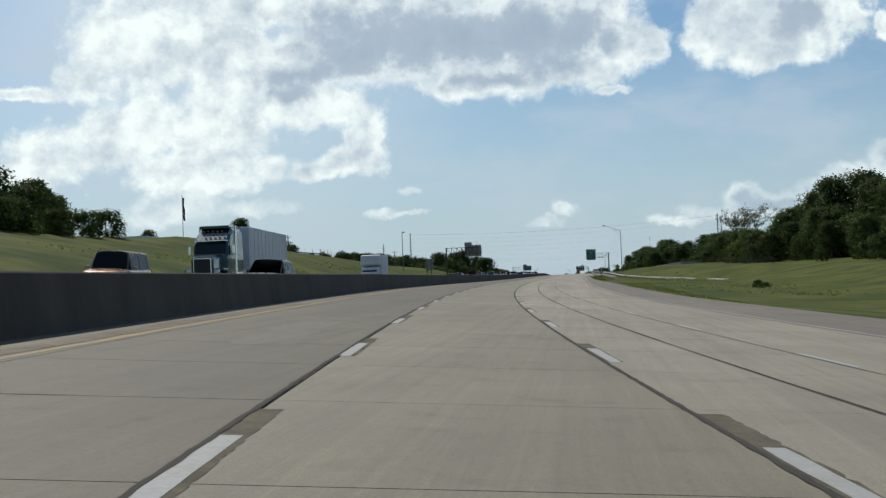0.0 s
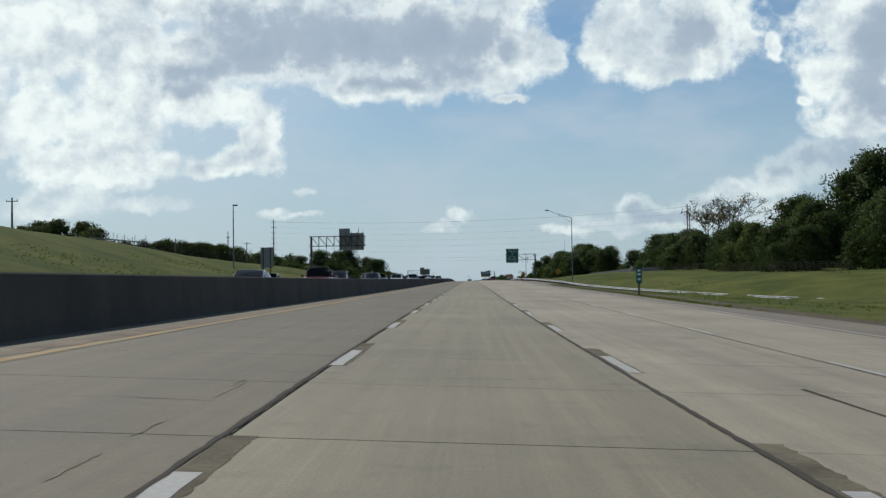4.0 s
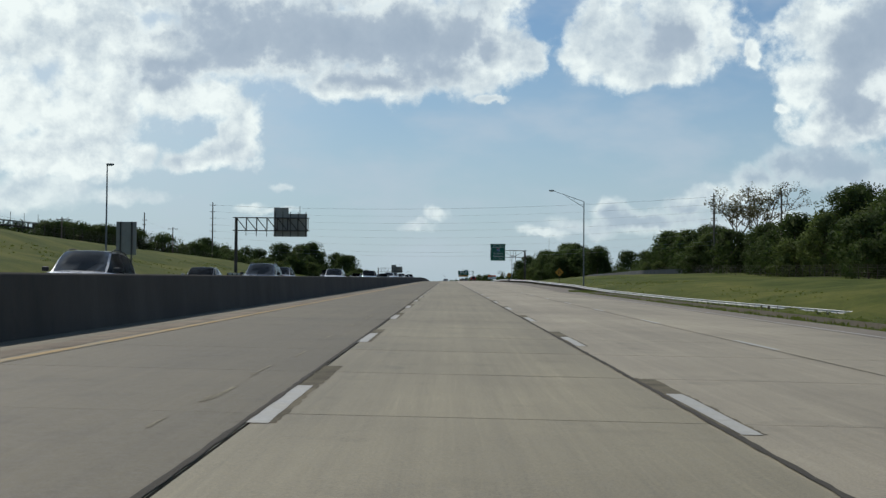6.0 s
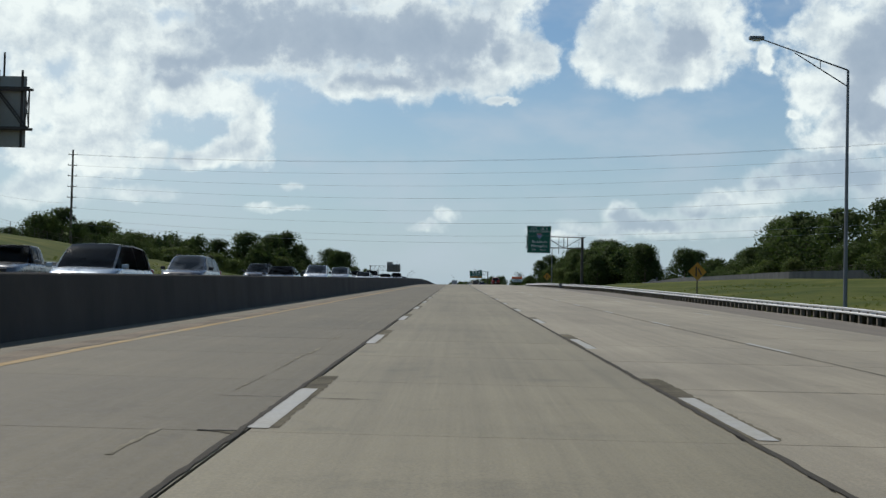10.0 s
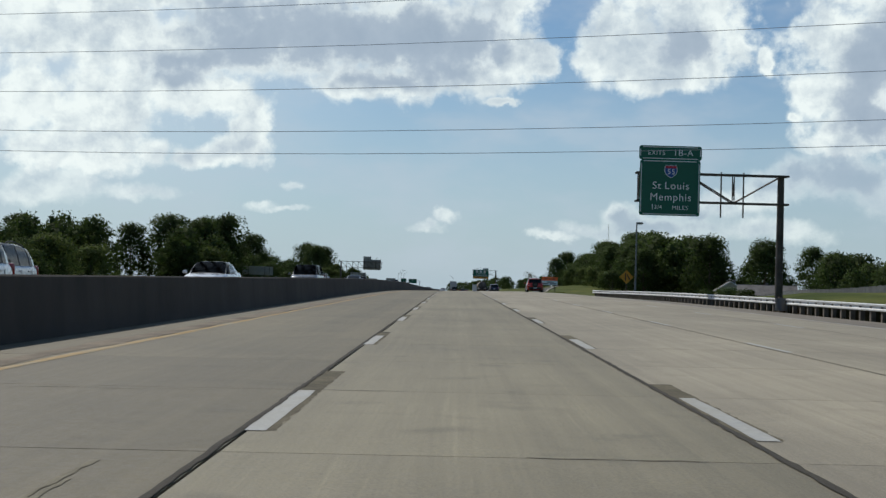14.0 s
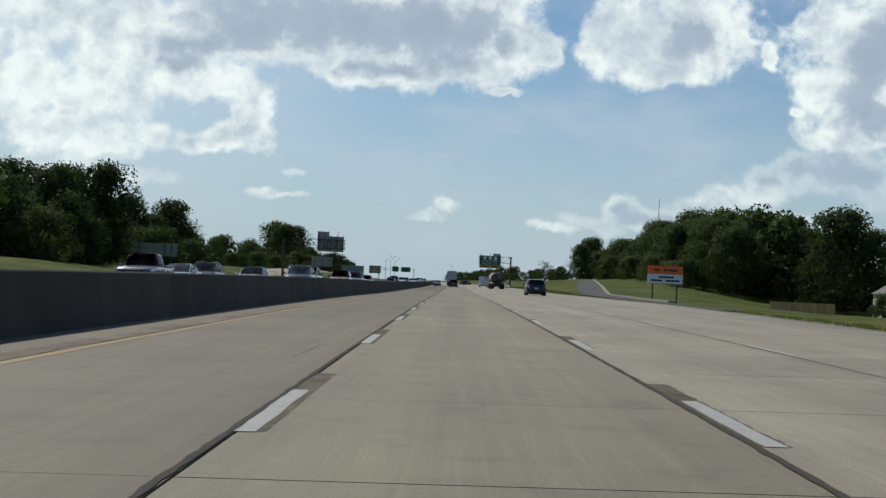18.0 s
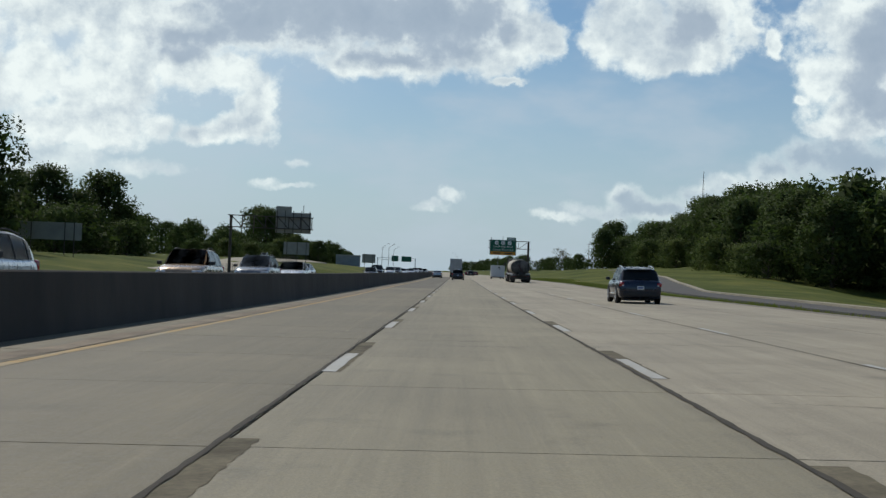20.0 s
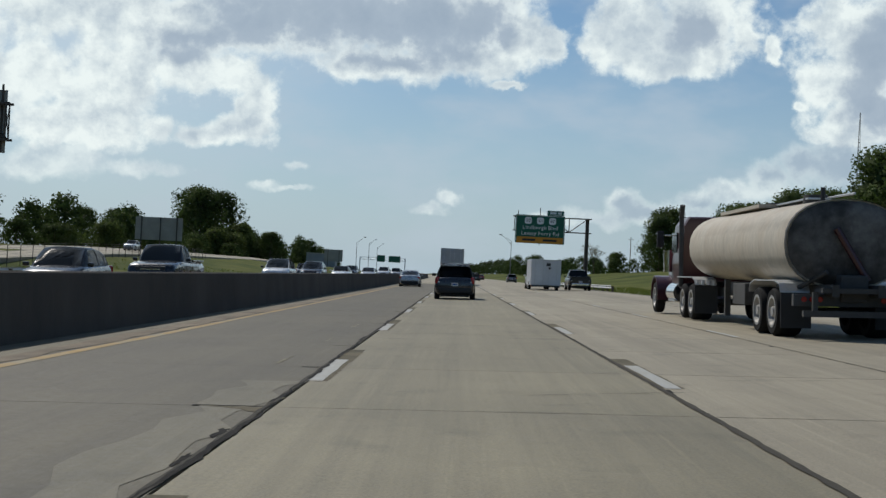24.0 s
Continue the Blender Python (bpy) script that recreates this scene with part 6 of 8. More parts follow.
# ---------------------------------------------------------------- vehicles: materials
M_PAINT = material("car_paint", (0.5, 0.5, 0.5), 0.28, 0.35, vary=0.02, scale=(0.5, 2), coat=0.8, tint=True)
M_GLASS = material("tinted_car_glass", (0.018, 0.022, 0.023), 0.05, 0.0, vary=0.02, spec=0.42)
M_TYRE = material("tyre_rubber", (0.018, 0.018, 0.018), 0.9, vary=0.15, scale=(3, 30), spec=0.15)
M_RIM = material("alloy_rim", (0.75, 0.76, 0.77), 0.28, 0.7, vary=0.05)
M_TRIM = material("black_trim", (0.02, 0.02, 0.021), 0.6, vary=0.1)
M_CHROME = material("chrome", (0.75, 0.75, 0.76), 0.12, 1.0, vary=0.03)
M_TAIL = material("tail_lamp_red", (0.35, 0.012, 0.012), 0.15, vary=0.05, coat=0.6)
M_HEAD = material("headlamp_glass", (0.70, 0.72, 0.74), 0.1, 0.2, vary=0.05, coat=0.6)
M_PLATE = material("number_plate", (0.62, 0.63, 0.62), 0.5, vary=0.05)
M_TANK = material("dirty_tank_shell", (0.56, 0.51, 0.42), 0.68, 0.0, vary=0.24, scale=(0.9, 7), stretch=(1.6, 1.2, 0.45), second=(0.38, 0.33, 0.26), spec=0.3)
M_TANK_END = material("dark_tank_end", (0.050, 0.046, 0.042), 0.7, 0.05, vary=0.35, scale=(1.3, 8), second=(0.13, 0.122, 0.112), spec=0.3)
M_TRUCK_RED = material("maroon_cab_paint", (0.055, 0.012, 0.014), 0.35, 0.1, vary=0.1, coat=0.5)
M_TRUCK_TEAL = material("dark_teal_cab_paint", (0.02, 0.06, 0.075), 0.3, 0.2, vary=0.1, coat=0.6)
M_TRAILER = material("white_trailer_sheet", (0.62, 0.63, 0.64), 0.5, 0.1, vary=0.08, scale=(0.5, 6))
M_TRAILER_GREY = material("grey_trailer_doors", (0.40, 0.41, 0.42), 0.55, 0.2, vary=0.12, scale=(0.8, 7))
M_STEEL = material("dirty_frame_steel", (0.07, 0.068, 0.065), 0.7, 0.3, vary=0.3, scale=(1, 9))
M_FLAP = material("rubber_flap", (0.03, 0.03, 0.03), 0.9, vary=0.2)
M_WHEEL_WHITE = material("dusty_wheel_disc", (0.34, 0.33, 0.31), 0.6, 0.4, vary=0.2)


def loft(bm, sections, cap=True):
    rings = [[bm.verts.new(p) for p in sec] for sec in sections]
    n = len(rings[0])
    for a, b in zip(rings, rings[1:]):
        for i in range(n):
            j = (i + 1) % n
            bm.faces.new((a[i], a[j], b[j], b[i]))
    if cap:
        bm.faces.new(rings[0]), bm.faces.new(list(reversed(rings[-1])))
    bmesh.ops.recalc_face_normals(bm, faces=bm.faces)
    return bm


def lathe_x(bm, profile, cx, cy, cz, seg=20, caps=True):
    """Turns (x, radius) pairs round an axis along x."""
    rings = []
    for x, r in profile:
        rings.append([bm.verts.new((cx + x, cy + r * math.cos(2 * math.pi * k / seg), cz + r * math.sin(2 * math.pi * k / seg))) for k in range(seg)])
    for a, b in zip(rings, rings[1:]):
        for k in range(seg):
            j = (k + 1) % seg
            bm.faces.new((a[k], a[j], b[j], b[k]))
    if caps:
        bm.faces.new(rings[0]), bm.faces.new(list(reversed(rings[-1])))
    bmesh.ops.recalc_face_normals(bm, faces=bm.faces)
    return bm


def wheel(parent, x, y, r, w, side, spokes=5, rim=None, disc=False):
    """side: +1 right, -1 left; x is the outer face."""
    cx = x - side * w / 2
    t = part("wheel", lathe_x(bmesh.new(), ((-w / 2, r * 0.62), (-w / 2, r * 0.9), (-w * 0.36, r), (w * 0.36, r), (w / 2, r * 0.9), (w / 2, r * 0.66), (w * 0.2, r * 0.62), (-w * 0.2, r * 0.62), (-w / 2, r * 0.62)), cx, y, r, 26, False), M_TYRE, parent, "black rubber tyre", True)
    o = side * w / 2
    bm = bmesh.new()
    if disc:
        lathe_x(bm, ((o * 0.2, r * 0.66), (o * 1.02, r * 0.66), (o * 1.02, r * 0.56), (o * 0.55, r * 0.46), (o * 0.5, r * 0.24), (o * 1.0, r * 0.2), (o * 1.0, r * 0.03)), cx, y, r, 20)
    else:
        lathe_x(bm, ((o * 0.2, r * 0.64), (o * 1.01, r * 0.64), (o * 1.01, r * 0.57), (o * 0.4, r * 0.55), (o * 0.4, r * 0.05)), cx, y, r, 20)
        for k in range(spokes):
            a = 2 * math.pi * k / spokes + 0.3
            rot = Matrix.Rotation(a, 3, "X")
            add_box(bm, (cx + o * 0.85, y + math.cos(a) * r * 0.32, r + math.sin(a) * r * 0.32), (0.05, r * 0.60, r * 0.14), 0.0, rot)
        add_tube(bm, (cx + o * 0.6, y, r), (cx + o * 0.98, y, r), r * 0.14, seg=10)
    part("rim", bm, rim or M_RIM, t, "", False)
    return t


CARS = {
    # length, width, height, clearance, wheel radius, axles; body: (share of the length from the rear, height of the top, share of the width);
    # glass: windscreen base, roof front, roof rear, rear base (shares of the length from the rear); drop: fall of the roof at its rear
    "suv": dict(L=4.60, W=1.86, H=1.68, low=0.22, r=0.36, fa=0.80, ra=0.19, drop=0.12,
                body=((0.0, 0.84, 0.86), (0.02, 0.98, 0.94), (0.08, 1.06, 0.985), (0.30, 1.06, 1.0), (0.68, 1.08, 1.0), (0.80, 1.06, 0.985), (0.92, 0.97, 0.93), (0.975, 0.84, 0.84), (1.0, 0.58, 0.72)), glass=(0.745, 0.55, 0.13, 0.025), rails=True),
    "wagon": dict(L=4.6, W=1.85, H=1.86, low=0.26, r=0.37, fa=0.80, ra=0.20, drop=0.03,
                  body=((0.0, 1.00, 0.92), (0.015, 1.10, 0.97), (0.08, 1.14, 1.0), (0.30, 1.14, 1.0), (0.68, 1.12, 1.0), (0.80, 1.09, 0.985), (0.93, 1.00, 0.95), (0.98, 0.88, 0.90), (1.0, 0.66, 0.84)), glass=(0.72, 0.64, 0.06, 0.02)),
    "big_suv": dict(L=4.75, W=1.95, H=1.64, low=0.23, r=0.385, fa=0.80, ra=0.205, drop=0.10,
                    body=((0.0, 0.86, 0.87), (0.02, 1.00, 0.945), (0.08, 1.06, 0.985), (0.30, 1.07, 1.0), (0.70, 1.05, 1.0), (0.82, 1.02, 0.985), (0.93, 0.93, 0.94), (0.98, 0.82, 0.86), (1.0, 0.62, 0.76)), glass=(0.745, 0.57, 0.13, 0.03), rails=True),
    "small_suv": dict(L=3.75, W=1.67, H=1.48, low=0.22, r=0.32, fa=0.80, ra=0.175, drop=0.07,
                      body=((0.0, 0.80, 0.88), (0.02, 0.92, 0.95), (0.08, 0.97, 0.985), (0.30, 0.96, 1.0), (0.68, 0.92, 1.0), (0.80, 0.89, 0.985), (0.92, 0.82, 0.93), (0.975, 0.72, 0.84), (1.0, 0.54, 0.72)), glass=(0.77, 0.57, 0.12, 0.03), spare=True),
    "sedan": dict(L=4.8, W=1.83, H=1.44, low=0.17, r=0.33, fa=0.805, ra=0.20, drop=0.07,
                  body=((0.0, 0.72, 0.84), (0.015, 0.92, 0.92), (0.05, 0.99, 0.96), (0.20, 0.97, 1.0), (0.62, 0.95, 1.0), (0.76, 0.92, 0.99), (0.90, 0.82, 0.94), (0.97, 0.70, 0.84), (1.0, 0.48, 0.70)), glass=(0.73, 0.53, 0.32, 0.12)),
    "hatch": dict(L=4.2, W=1.79, H=1.50, low=0.18, r=0.32, fa=0.80, ra=0.19, drop=0.10,
                  body=((0.0, 0.76, 0.86), (0.02, 0.90, 0.94), (0.08, 0.98, 0.985), (0.30, 0.98, 1.0), (0.66, 0.93, 1.0), (0.79, 0.89, 0.985), (0.92, 0.79, 0.93), (0.975, 0.68, 0.84), (1.0, 0.50, 0.72)), glass=(0.76, 0.55, 0.18, 0.04)),
    "minivan": dict(L=5.1, W=1.99, H=1.75, low=0.19, r=0.34, fa=0.81, ra=0.21, drop=0.08,
                    body=((0.0, 0.84, 0.88), (0.015, 0.98, 0.95), (0.06, 1.04, 0.985), (0.30, 1.04, 1.0), (0.74, 1.07, 1.0), (0.84, 1.04, 0.98), (0.94, 0.92, 0.92), (0.98, 0.78, 0.83), (1.0, 0.50, 0.72)), glass=(0.85, 0.63, 0.11, 0.02)),
    "pickup": dict(L=5.75, W=2.0, H=1.88, low=0.34, r=0.40, fa=0.825, ra=0.205, drop=0.04,
                   body=((0.0, 1.06, 0.95), (0.01, 1.16, 0.98), (0.38, 1.18, 1.0), (0.39, 1.18, 1.0), (0.70, 1.20, 1.0), (0.86, 1.15, 0.985), (0.955, 1.06, 0.95), (0.985, 0.98, 0.91), (1.0, 0.74, 0.86)), glass=(0.72, 0.61, 0.43, 0.395), bed=True),
}
_made = {}


def smooth_rows(rows, n):
    """Catmull-Rom through (share, height, width) rows, sampled n times between each pair."""
    r = np.array(rows, float)
    out = []
    for i in range(len(r) - 1):
        p0, p1, p2, p3 = r[max(0, i - 1)], r[i], r[i + 1], r[min(len(r) - 1, i + 2)]
        h = p2[0] - p1[0]
        m1 = (p2 - p0) / max(1e-6, p2[0] - p0[0]) * h
        m2 = (p3 - p1) / max(1e-6, p3[0] - p1[0]) * h
        for k in range(n):
            t = k / n
            v = (2 * t ** 3 - 3 * t ** 2 + 1) * p1 + (t ** 3 - 2 * t ** 2 + t) * m1 + (-2 * t ** 3 + 3 * t ** 2) * p2 + (t ** 3 - t ** 2) * m2
            v[0] = p1[0] + h * t
            out.append(v)
    return out + [r[-1]]


def build_car(kind):
    c = CARS[kind]
    L, W, H, low, r = c["L"], c["W"], c["H"], c["low"], c["r"]
    hw = W / 2
    t = thing("car", Matrix.Identity(4), "car", "car")

    def Y(f):
        return (f - 0.5) * L
    rows = smooth_rows(c["body"], 2 if c.get("bed") else 3)
    secs = []
    for f, top, ws in rows:
        w = hw * ws
        e = max(0.0, 1 - min(f, 1 - f) / 0.035)
        lo = low + 0.20 * e * e
        mid = (lo + top) * 0.52
        zs = ((0.0, lo), (w * 0.82, lo), (w * 0.94, lo + 0.05), (w * 0.985, lo + 0.16), (w, mid), (w * 0.995, top - 0.20), (w * 0.975, top - 0.11), (w * 0.93, top - 0.04), (w * 0.85, top - 0.005), (w * 0.5, top + 0.018), (0.0, top + 0.026))
        secs.append([(x, Y(f), z) for x, z in zs] + [(-x, Y(f), z) for x, z in reversed(zs[1:-1])])
    part("body", loft(bmesh.new(), secs), M_PAINT, t, "", True)
    fs_, tops = [q[0] for q in rows], [q[1] for q in rows]

    def at(f):
        return float(np.interp(f, fs_, tops))
    belt = at(0.45)
    g0, g1, g2, g3 = c["glass"]
    wb, wt = hw * 0.945, hw * 0.735
    drop = c["drop"]
    # hoops over the cabin, from the windscreen's foot to the rear window's
    fb = g2 + (g1 - g2) * 0.56
    fq = g2 + (g1 - g2) * 0.10
    st = [(g0, 0.0), (g0 + (g1 - g0) * 0.35, 0.42), (g0 + (g1 - g0) * 0.72, 0.80), (g1 + (g0 - g1) * 0.06, 0.965), (g1, 0.985), (g1 - 0.03, 0.995),
          (fb + 0.035, 1.0), (fb + 0.012, 1.0), (fb - 0.012, 1.0), ((fb + fq) / 2, 0.998), (fq + 0.012, 0.99), (fq - 0.012, 0.985), (g2, 0.98), (g2 - (g2 - g3) * 0.15, 0.94), (g2 - (g2 - g3) * 0.55, 0.55), (g3, 0.0)]
    hoops = []
    for i, (f, k) in enumerate(st):
        zb = at(f) - 0.035
        hb = at(0.5) - 0.035
        fall = drop * max(0.0, min(1.0, (fb - f) / max(0.01, fb - g2))) ** 1.6
        zt = zb + max(0.004, (H - fall - zb) * k)
        q = (zt - zb) / (H - hb)
        ends = 0.90 + 0.10 * min(1.0, q * 1.6)
        w = wb * ends
        wtop = w + (wt - wb) * min(1.0, q)
        cut = 0.07 * min(1.0, q * 3)
        half = [(w, zb), (w + (wtop - w) * 0.52 + 0.012 * q, zb + (zt - zb) * 0.5), (wtop + 0.004, max(zb + 0.001, zt - cut)), (wtop * 0.93, zt - 0.018 * min(1, q * 3)), (wtop * 0.55, zt + 0.008), (0.0, zt + 0.016)]
        hoops.append([(x, Y(f), z) for x, z in half] + [(-x, Y(f), z) for x, z in reversed(half[:-1])])
    nst = len(st)

    def panel(name, mat, cells, label="", smooth=True):
        bm = bmesh.new()
        seen = {}

        def v(i, j):
            if (i, j) not in seen:
                seen[i, j] = bm.verts.new(hoops[i][j])
            return seen[i, j]
        for i, j in cells:
            bm.faces.new((v(i, j), v(i, j + 1), v(i + 1, j + 1), v(i + 1, j)))
        bmesh.ops.solidify(bm, geom=bm.faces[:], thickness=0.012)
        bmesh.ops.recalc_face_normals(bm, faces=bm.faces)
        return part(name, bm, mat, t, label, smooth)
    top = (3, 4, 5, 6)
    edge = (2, 7)
    panel("windscreen", M_GLASS, [(i, j) for i in range(0, 4) for j in top], "dark raked windscreen")
    panel("roof", M_PAINT, [(i, j) for i in range(4, 12) for j in top + edge])
    panel("rear_window", M_GLASS, [(i, j) for i in range(13, nst - 1) for j in top], "dark tinted rear window")
    panel("roof_edge", M_PAINT, [(12, j) for j in top + edge])
    for side, (ja, jb) in ((1, (0, 1)), (-1, (8, 9))):
        panel("pillar", M_PAINT, [(i, 2 if side > 0 else 7) for i in range(0, 4)])
        panel("pillar", M_PAINT, [(i, 2 if side > 0 else 7) for i in range(13, nst - 1)])
        panel("side_window", M_GLASS, [(i, j) for i in range(0, 7) for j in (ja, jb)])
        panel("pillar", M_TRIM, [(7, j) for j in (ja, jb)])
        panel("side_window", M_GLASS, [(i, j) for i in (8, 9) for j in (ja, jb)])
        panel("pillar", M_PAINT if kind in ("sedan", "pickup") else M_TRIM, [(10, j) for j in (ja, jb)])
        if kind in ("sedan", "pickup"):
            panel("pillar", M_PAINT, [(i, j) for i in range(11, nst - 1) for j in (ja, jb)])
        else:
            panel("side_window", M_GLASS, [(i, j) for i in (11, 12) for j in (ja, jb)])
            panel("pillar", M_PAINT, [(i, j) for i in range(13, nst - 1) for j in (ja, jb)])
    for sx in (-1, 1):
        part("mirror", box_bm((sx * (hw + 0.09), Y(g0 - 0.055), at(g0) + 0.06), (0.20, 0.11, 0.14), 0.045), M_PAINT if kind != "suv" else M_TRIM, t)
        for f in (fb + 0.03, fq + 0.04):
            if not (c.get("bed") and f < 0.45):
                part("door_handle", box_bm((sx * (hw + 0.006), Y(f), belt - 0.20), (0.03, 0.18, 0.035), 0.012), M_CHROME if kind == "big_suv" else M_PAINT, t)
        for f in (fb, fq - 0.01, g0 - 0.07):
            if not (c.get("bed") and f < 0.42):
                part("door_seam", box_bm((sx * (hw - 0.001), Y(f), (low + 0.26 + belt - 0.16) / 2), (0.008, 0.012, belt - low - 0.42)), M_TRIM, t)
        part("sill", box_bm((sx * hw * 0.965, 0, low + 0.08), (0.07, L * 0.54, 0.15), 0.03), M_TRIM, t)
        if kind == "big_suv":
            part("chrome_strip", box_bm((sx * (hw - 0.004), Y(0.5), low + 0.20), (0.03, L * 0.40, 0.05), 0.012), M_CHROME, t)
        for f in (c["fa"], c["ra"]):
            # black disc on the body side stands for the shade inside the wheel opening
            bm = lathe_x(bmesh.new(), ((-0.04 * sx, r * 1.12), (0.002 * sx, r * 1.12), (0.006 * sx, r * 1.08), (0.002 * sx, r * 1.08)), sx * hw * 0.998, Y(f), r, 26)
            part("wheel_arch", bm, M_TRIM, t)
            wheel(t, sx * (hw + 0.02), Y(f), r, 0.23, sx, 5 if kind != "sedan" else 7)
        if c.get("rails"):
            bm = bmesh.new()
            pts = [(fq - 0.02, -0.035), (fq + 0.01, 0.03), ((fq + g1) / 2, 0.05), (g1 - 0.09, 0.035), (g1 - 0.05, -0.02)]
            for (fa_, da), (fc, dc) in zip(pts, pts[1:]):
                za = H - drop * max(0.0, (fb - fa_) / max(0.01, fb - g2)) ** 1.6 + da
                zc = H - drop * max(0.0, (fb - fc) / max(0.01, fb - g2)) ** 1.6 + dc
                add_tube(bm, (sx * wt * 0.95, Y(fa_), za), (sx * wt * 0.95, Y(fc), zc), 0.019, 0.019, 8)
            part("roof_rail", bm, M_CHROME if kind == "big_suv" else M_TRIM, t, "bright roof rail" if kind == "big_suv" else "")
    zt = at(0.05)
    tz = zt - 0.20 if kind != "pickup" else zt - 0.24
    for sx in (-1, 1):
        if kind in ("sedan", "big_suv", "small_suv"):
            bm = box_bm((sx * hw * 0.84, Y(0.024), tz), (0.22, 0.22, 0.18), 0.05)
        else:
            bm = box_bm((sx * hw * 0.875, Y(0.026), tz + (0.04 if kind != "pickup" else 0)), (0.17, 0.20, 0.32), 0.05)
        bmesh.ops.rotate(bm, verts=bm.verts, cent=(sx * hw * 0.82, Y(0.022), tz), matrix=Matrix.Rotation(radians(sx * 16), 3, "Z"))
        lamp = part("tail_lamp", bm, M_TAIL, t, "", True)
        part("reversing_lens", box_bm((sx * hw * 0.80, Y(0.008) - 0.04, tz - 0.04), (0.08, 0.03, 0.05), 0.012), M_HEAD, lamp)
        bm = box_bm((sx * hw * 0.70, Y(0.950), at(0.945) - 0.15), (0.40, 0.26, 0.15), 0.06)
        bmesh.ops.rotate(bm, verts=bm.verts, cent=(sx * hw * 0.70, Y(0.95), at(0.945) - 0.15), matrix=Matrix.Rotation(radians(-sx * 22), 3, "Z"))
        part("headlamp", bm, M_HEAD, t, "", True)
        part("fog_lamp", box_bm((sx * hw * 0.62, Y(0.985), low + 0.24), (0.16, 0.10, 0.09), 0.03), M_HEAD, t)
    part("rear_bumper", box_bm((0, Y(0.014), low + 0.20), (W * 0.82, 0.20, 0.26), 0.07), M_CHROME if kind == "pickup" else M_TRIM, t)
    part("front_bumper", box_bm((0, Y(0.982), low + 0.15), (W * 0.74, 0.20, 0.16), 0.06), M_TRIM, t)
    part("grille", box_bm((0, Y(0.985), at(0.97) - (0.18 if kind != "pickup" else 0.24)), (W * (0.46 if kind != "pickup" else 0.60), 0.14, 0.17 if kind != "pickup" else 0.34), 0.04), M_TRIM, t)
    part("grille_bar", box_bm((0, Y(0.985) + 0.07, at(0.97) - 0.19), (W * 0.40, 0.03, 0.03)), M_CHROME, t)
    pz = (tz - 0.14) if kind != "small_suv" else low + 0.24
    py = Y(0.0) - (0.01 if kind == "pickup" else 0.0)
    if kind == "small_suv":
        py -= 0.05
    pl = part("number_plate", box_bm((0, py, pz), (0.31, 0.03, 0.155)), M_PLATE, t)
    part("plate_bar", box_bm((0, py - 0.018, pz), (0.22, 0.006, 0.06)), M_SIGN_BLUE, pl)
    if kind == "big_suv":
        part("chrome_strip", box_bm((0, Y(0.010), tz + 0.01), (W * 0.62, 0.05, 0.035), 0.01), M_CHROME, t)
    if kind in ("suv", "big_suv", "minivan", "small_suv"):
        part("spoiler", box_bm((0, Y(g2 - 0.025), H - drop - 0.02), (wt * 1.55, 0.24, 0.035), 0.014), M_PAINT, t)
        part("wiper", box_bm((0.15, Y(g3 + 0.012), zt + 0.06), (0.45, 0.02, 0.02), 0.0), M_TRIM, t)
    if c.get("spare"):
        sp = part("spare_wheel", tube_bm((0, Y(0) - 0.20, 0.80), (0, Y(0) + 0.02, 0.80), 0.30, 0.30, 24), M_TYRE, t, "black spare tyre on the tailgate")
        part("rim", tube_bm((0, Y(0) - 0.215, 0.80), (0, Y(0) - 0.19, 0.80), 0.20, 0.20, 20), M_TRIM, sp)
        for k in range(5):
            a = k * 1.2566
            part("spoke", box_bm((math.sin(a) * 0.10, Y(0) - 0.222, 0.80 + math.cos(a) * 0.10), (0.04, 0.02, 0.18), 0, Matrix.Rotation(a, 3, "Y")), M_STEEL, sp)
    if c.get("bed"):
        part("bed_floor", box_bm((0, Y(0.2), belt - 0.02), (W * 0.80, L * 0.34, 0.08)), M_TRIM, t, "dark open load bed")
        for sx in (-1, 1):
            part("bed_rail", box_bm((sx * hw * 0.90, Y(0.2), belt + 0.04), (0.13, L * 0.385, 0.08), 0.02), M_PAINT, t)
        part("tailgate", box_bm((0, Y(0.004), belt - 0.12), (W * 0.84, 0.06, 0.42), 0.02), M_PAINT, t)
    part("underbody", box_bm((0, 0, low - 0.02), (W * 0.72, L * 0.86, 0.16)), M_TRIM, t)
    return t


def car(kind, s, l, color, label, oncoming=False, category="car", name="car", group="", turn=0.0):
    """A vehicle whose middle stands at (s, l) on the paving."""
    b = float(np.interp(s, STATION, _bk))
    g = float(np.interp(s, STATION, _gr))
    m = GM(s, l, 0.004 + (opposite_h(s) if oncoming else 0.0), 0) @ Matrix.Rotation(b, 4, "Y") @ Matrix.Rotation(g, 4, "X") @ Matrix.Rotation(radians((180 if oncoming else 0) + turn), 4, "Z")
    if kind not in _made:
        _made[kind] = ob = build_car(kind)
        ob.matrix_world = m
    else:
        ob = copy_thing(_made[kind], m)
    ob.name = name
    tagged(ob, label, category, group or ("vehicles on the opposite carriageway" if oncoming else "vehicles ahead"))
    for o in ob.children_recursive:
        o.color = (*color, 1)
    return ob


BLACK, DARK, NAVY, GREY = (0.012, 0.012, 0.014), (0.035, 0.037, 0.042), (0.010, 0.016, 0.035), (0.14, 0.145, 0.15)
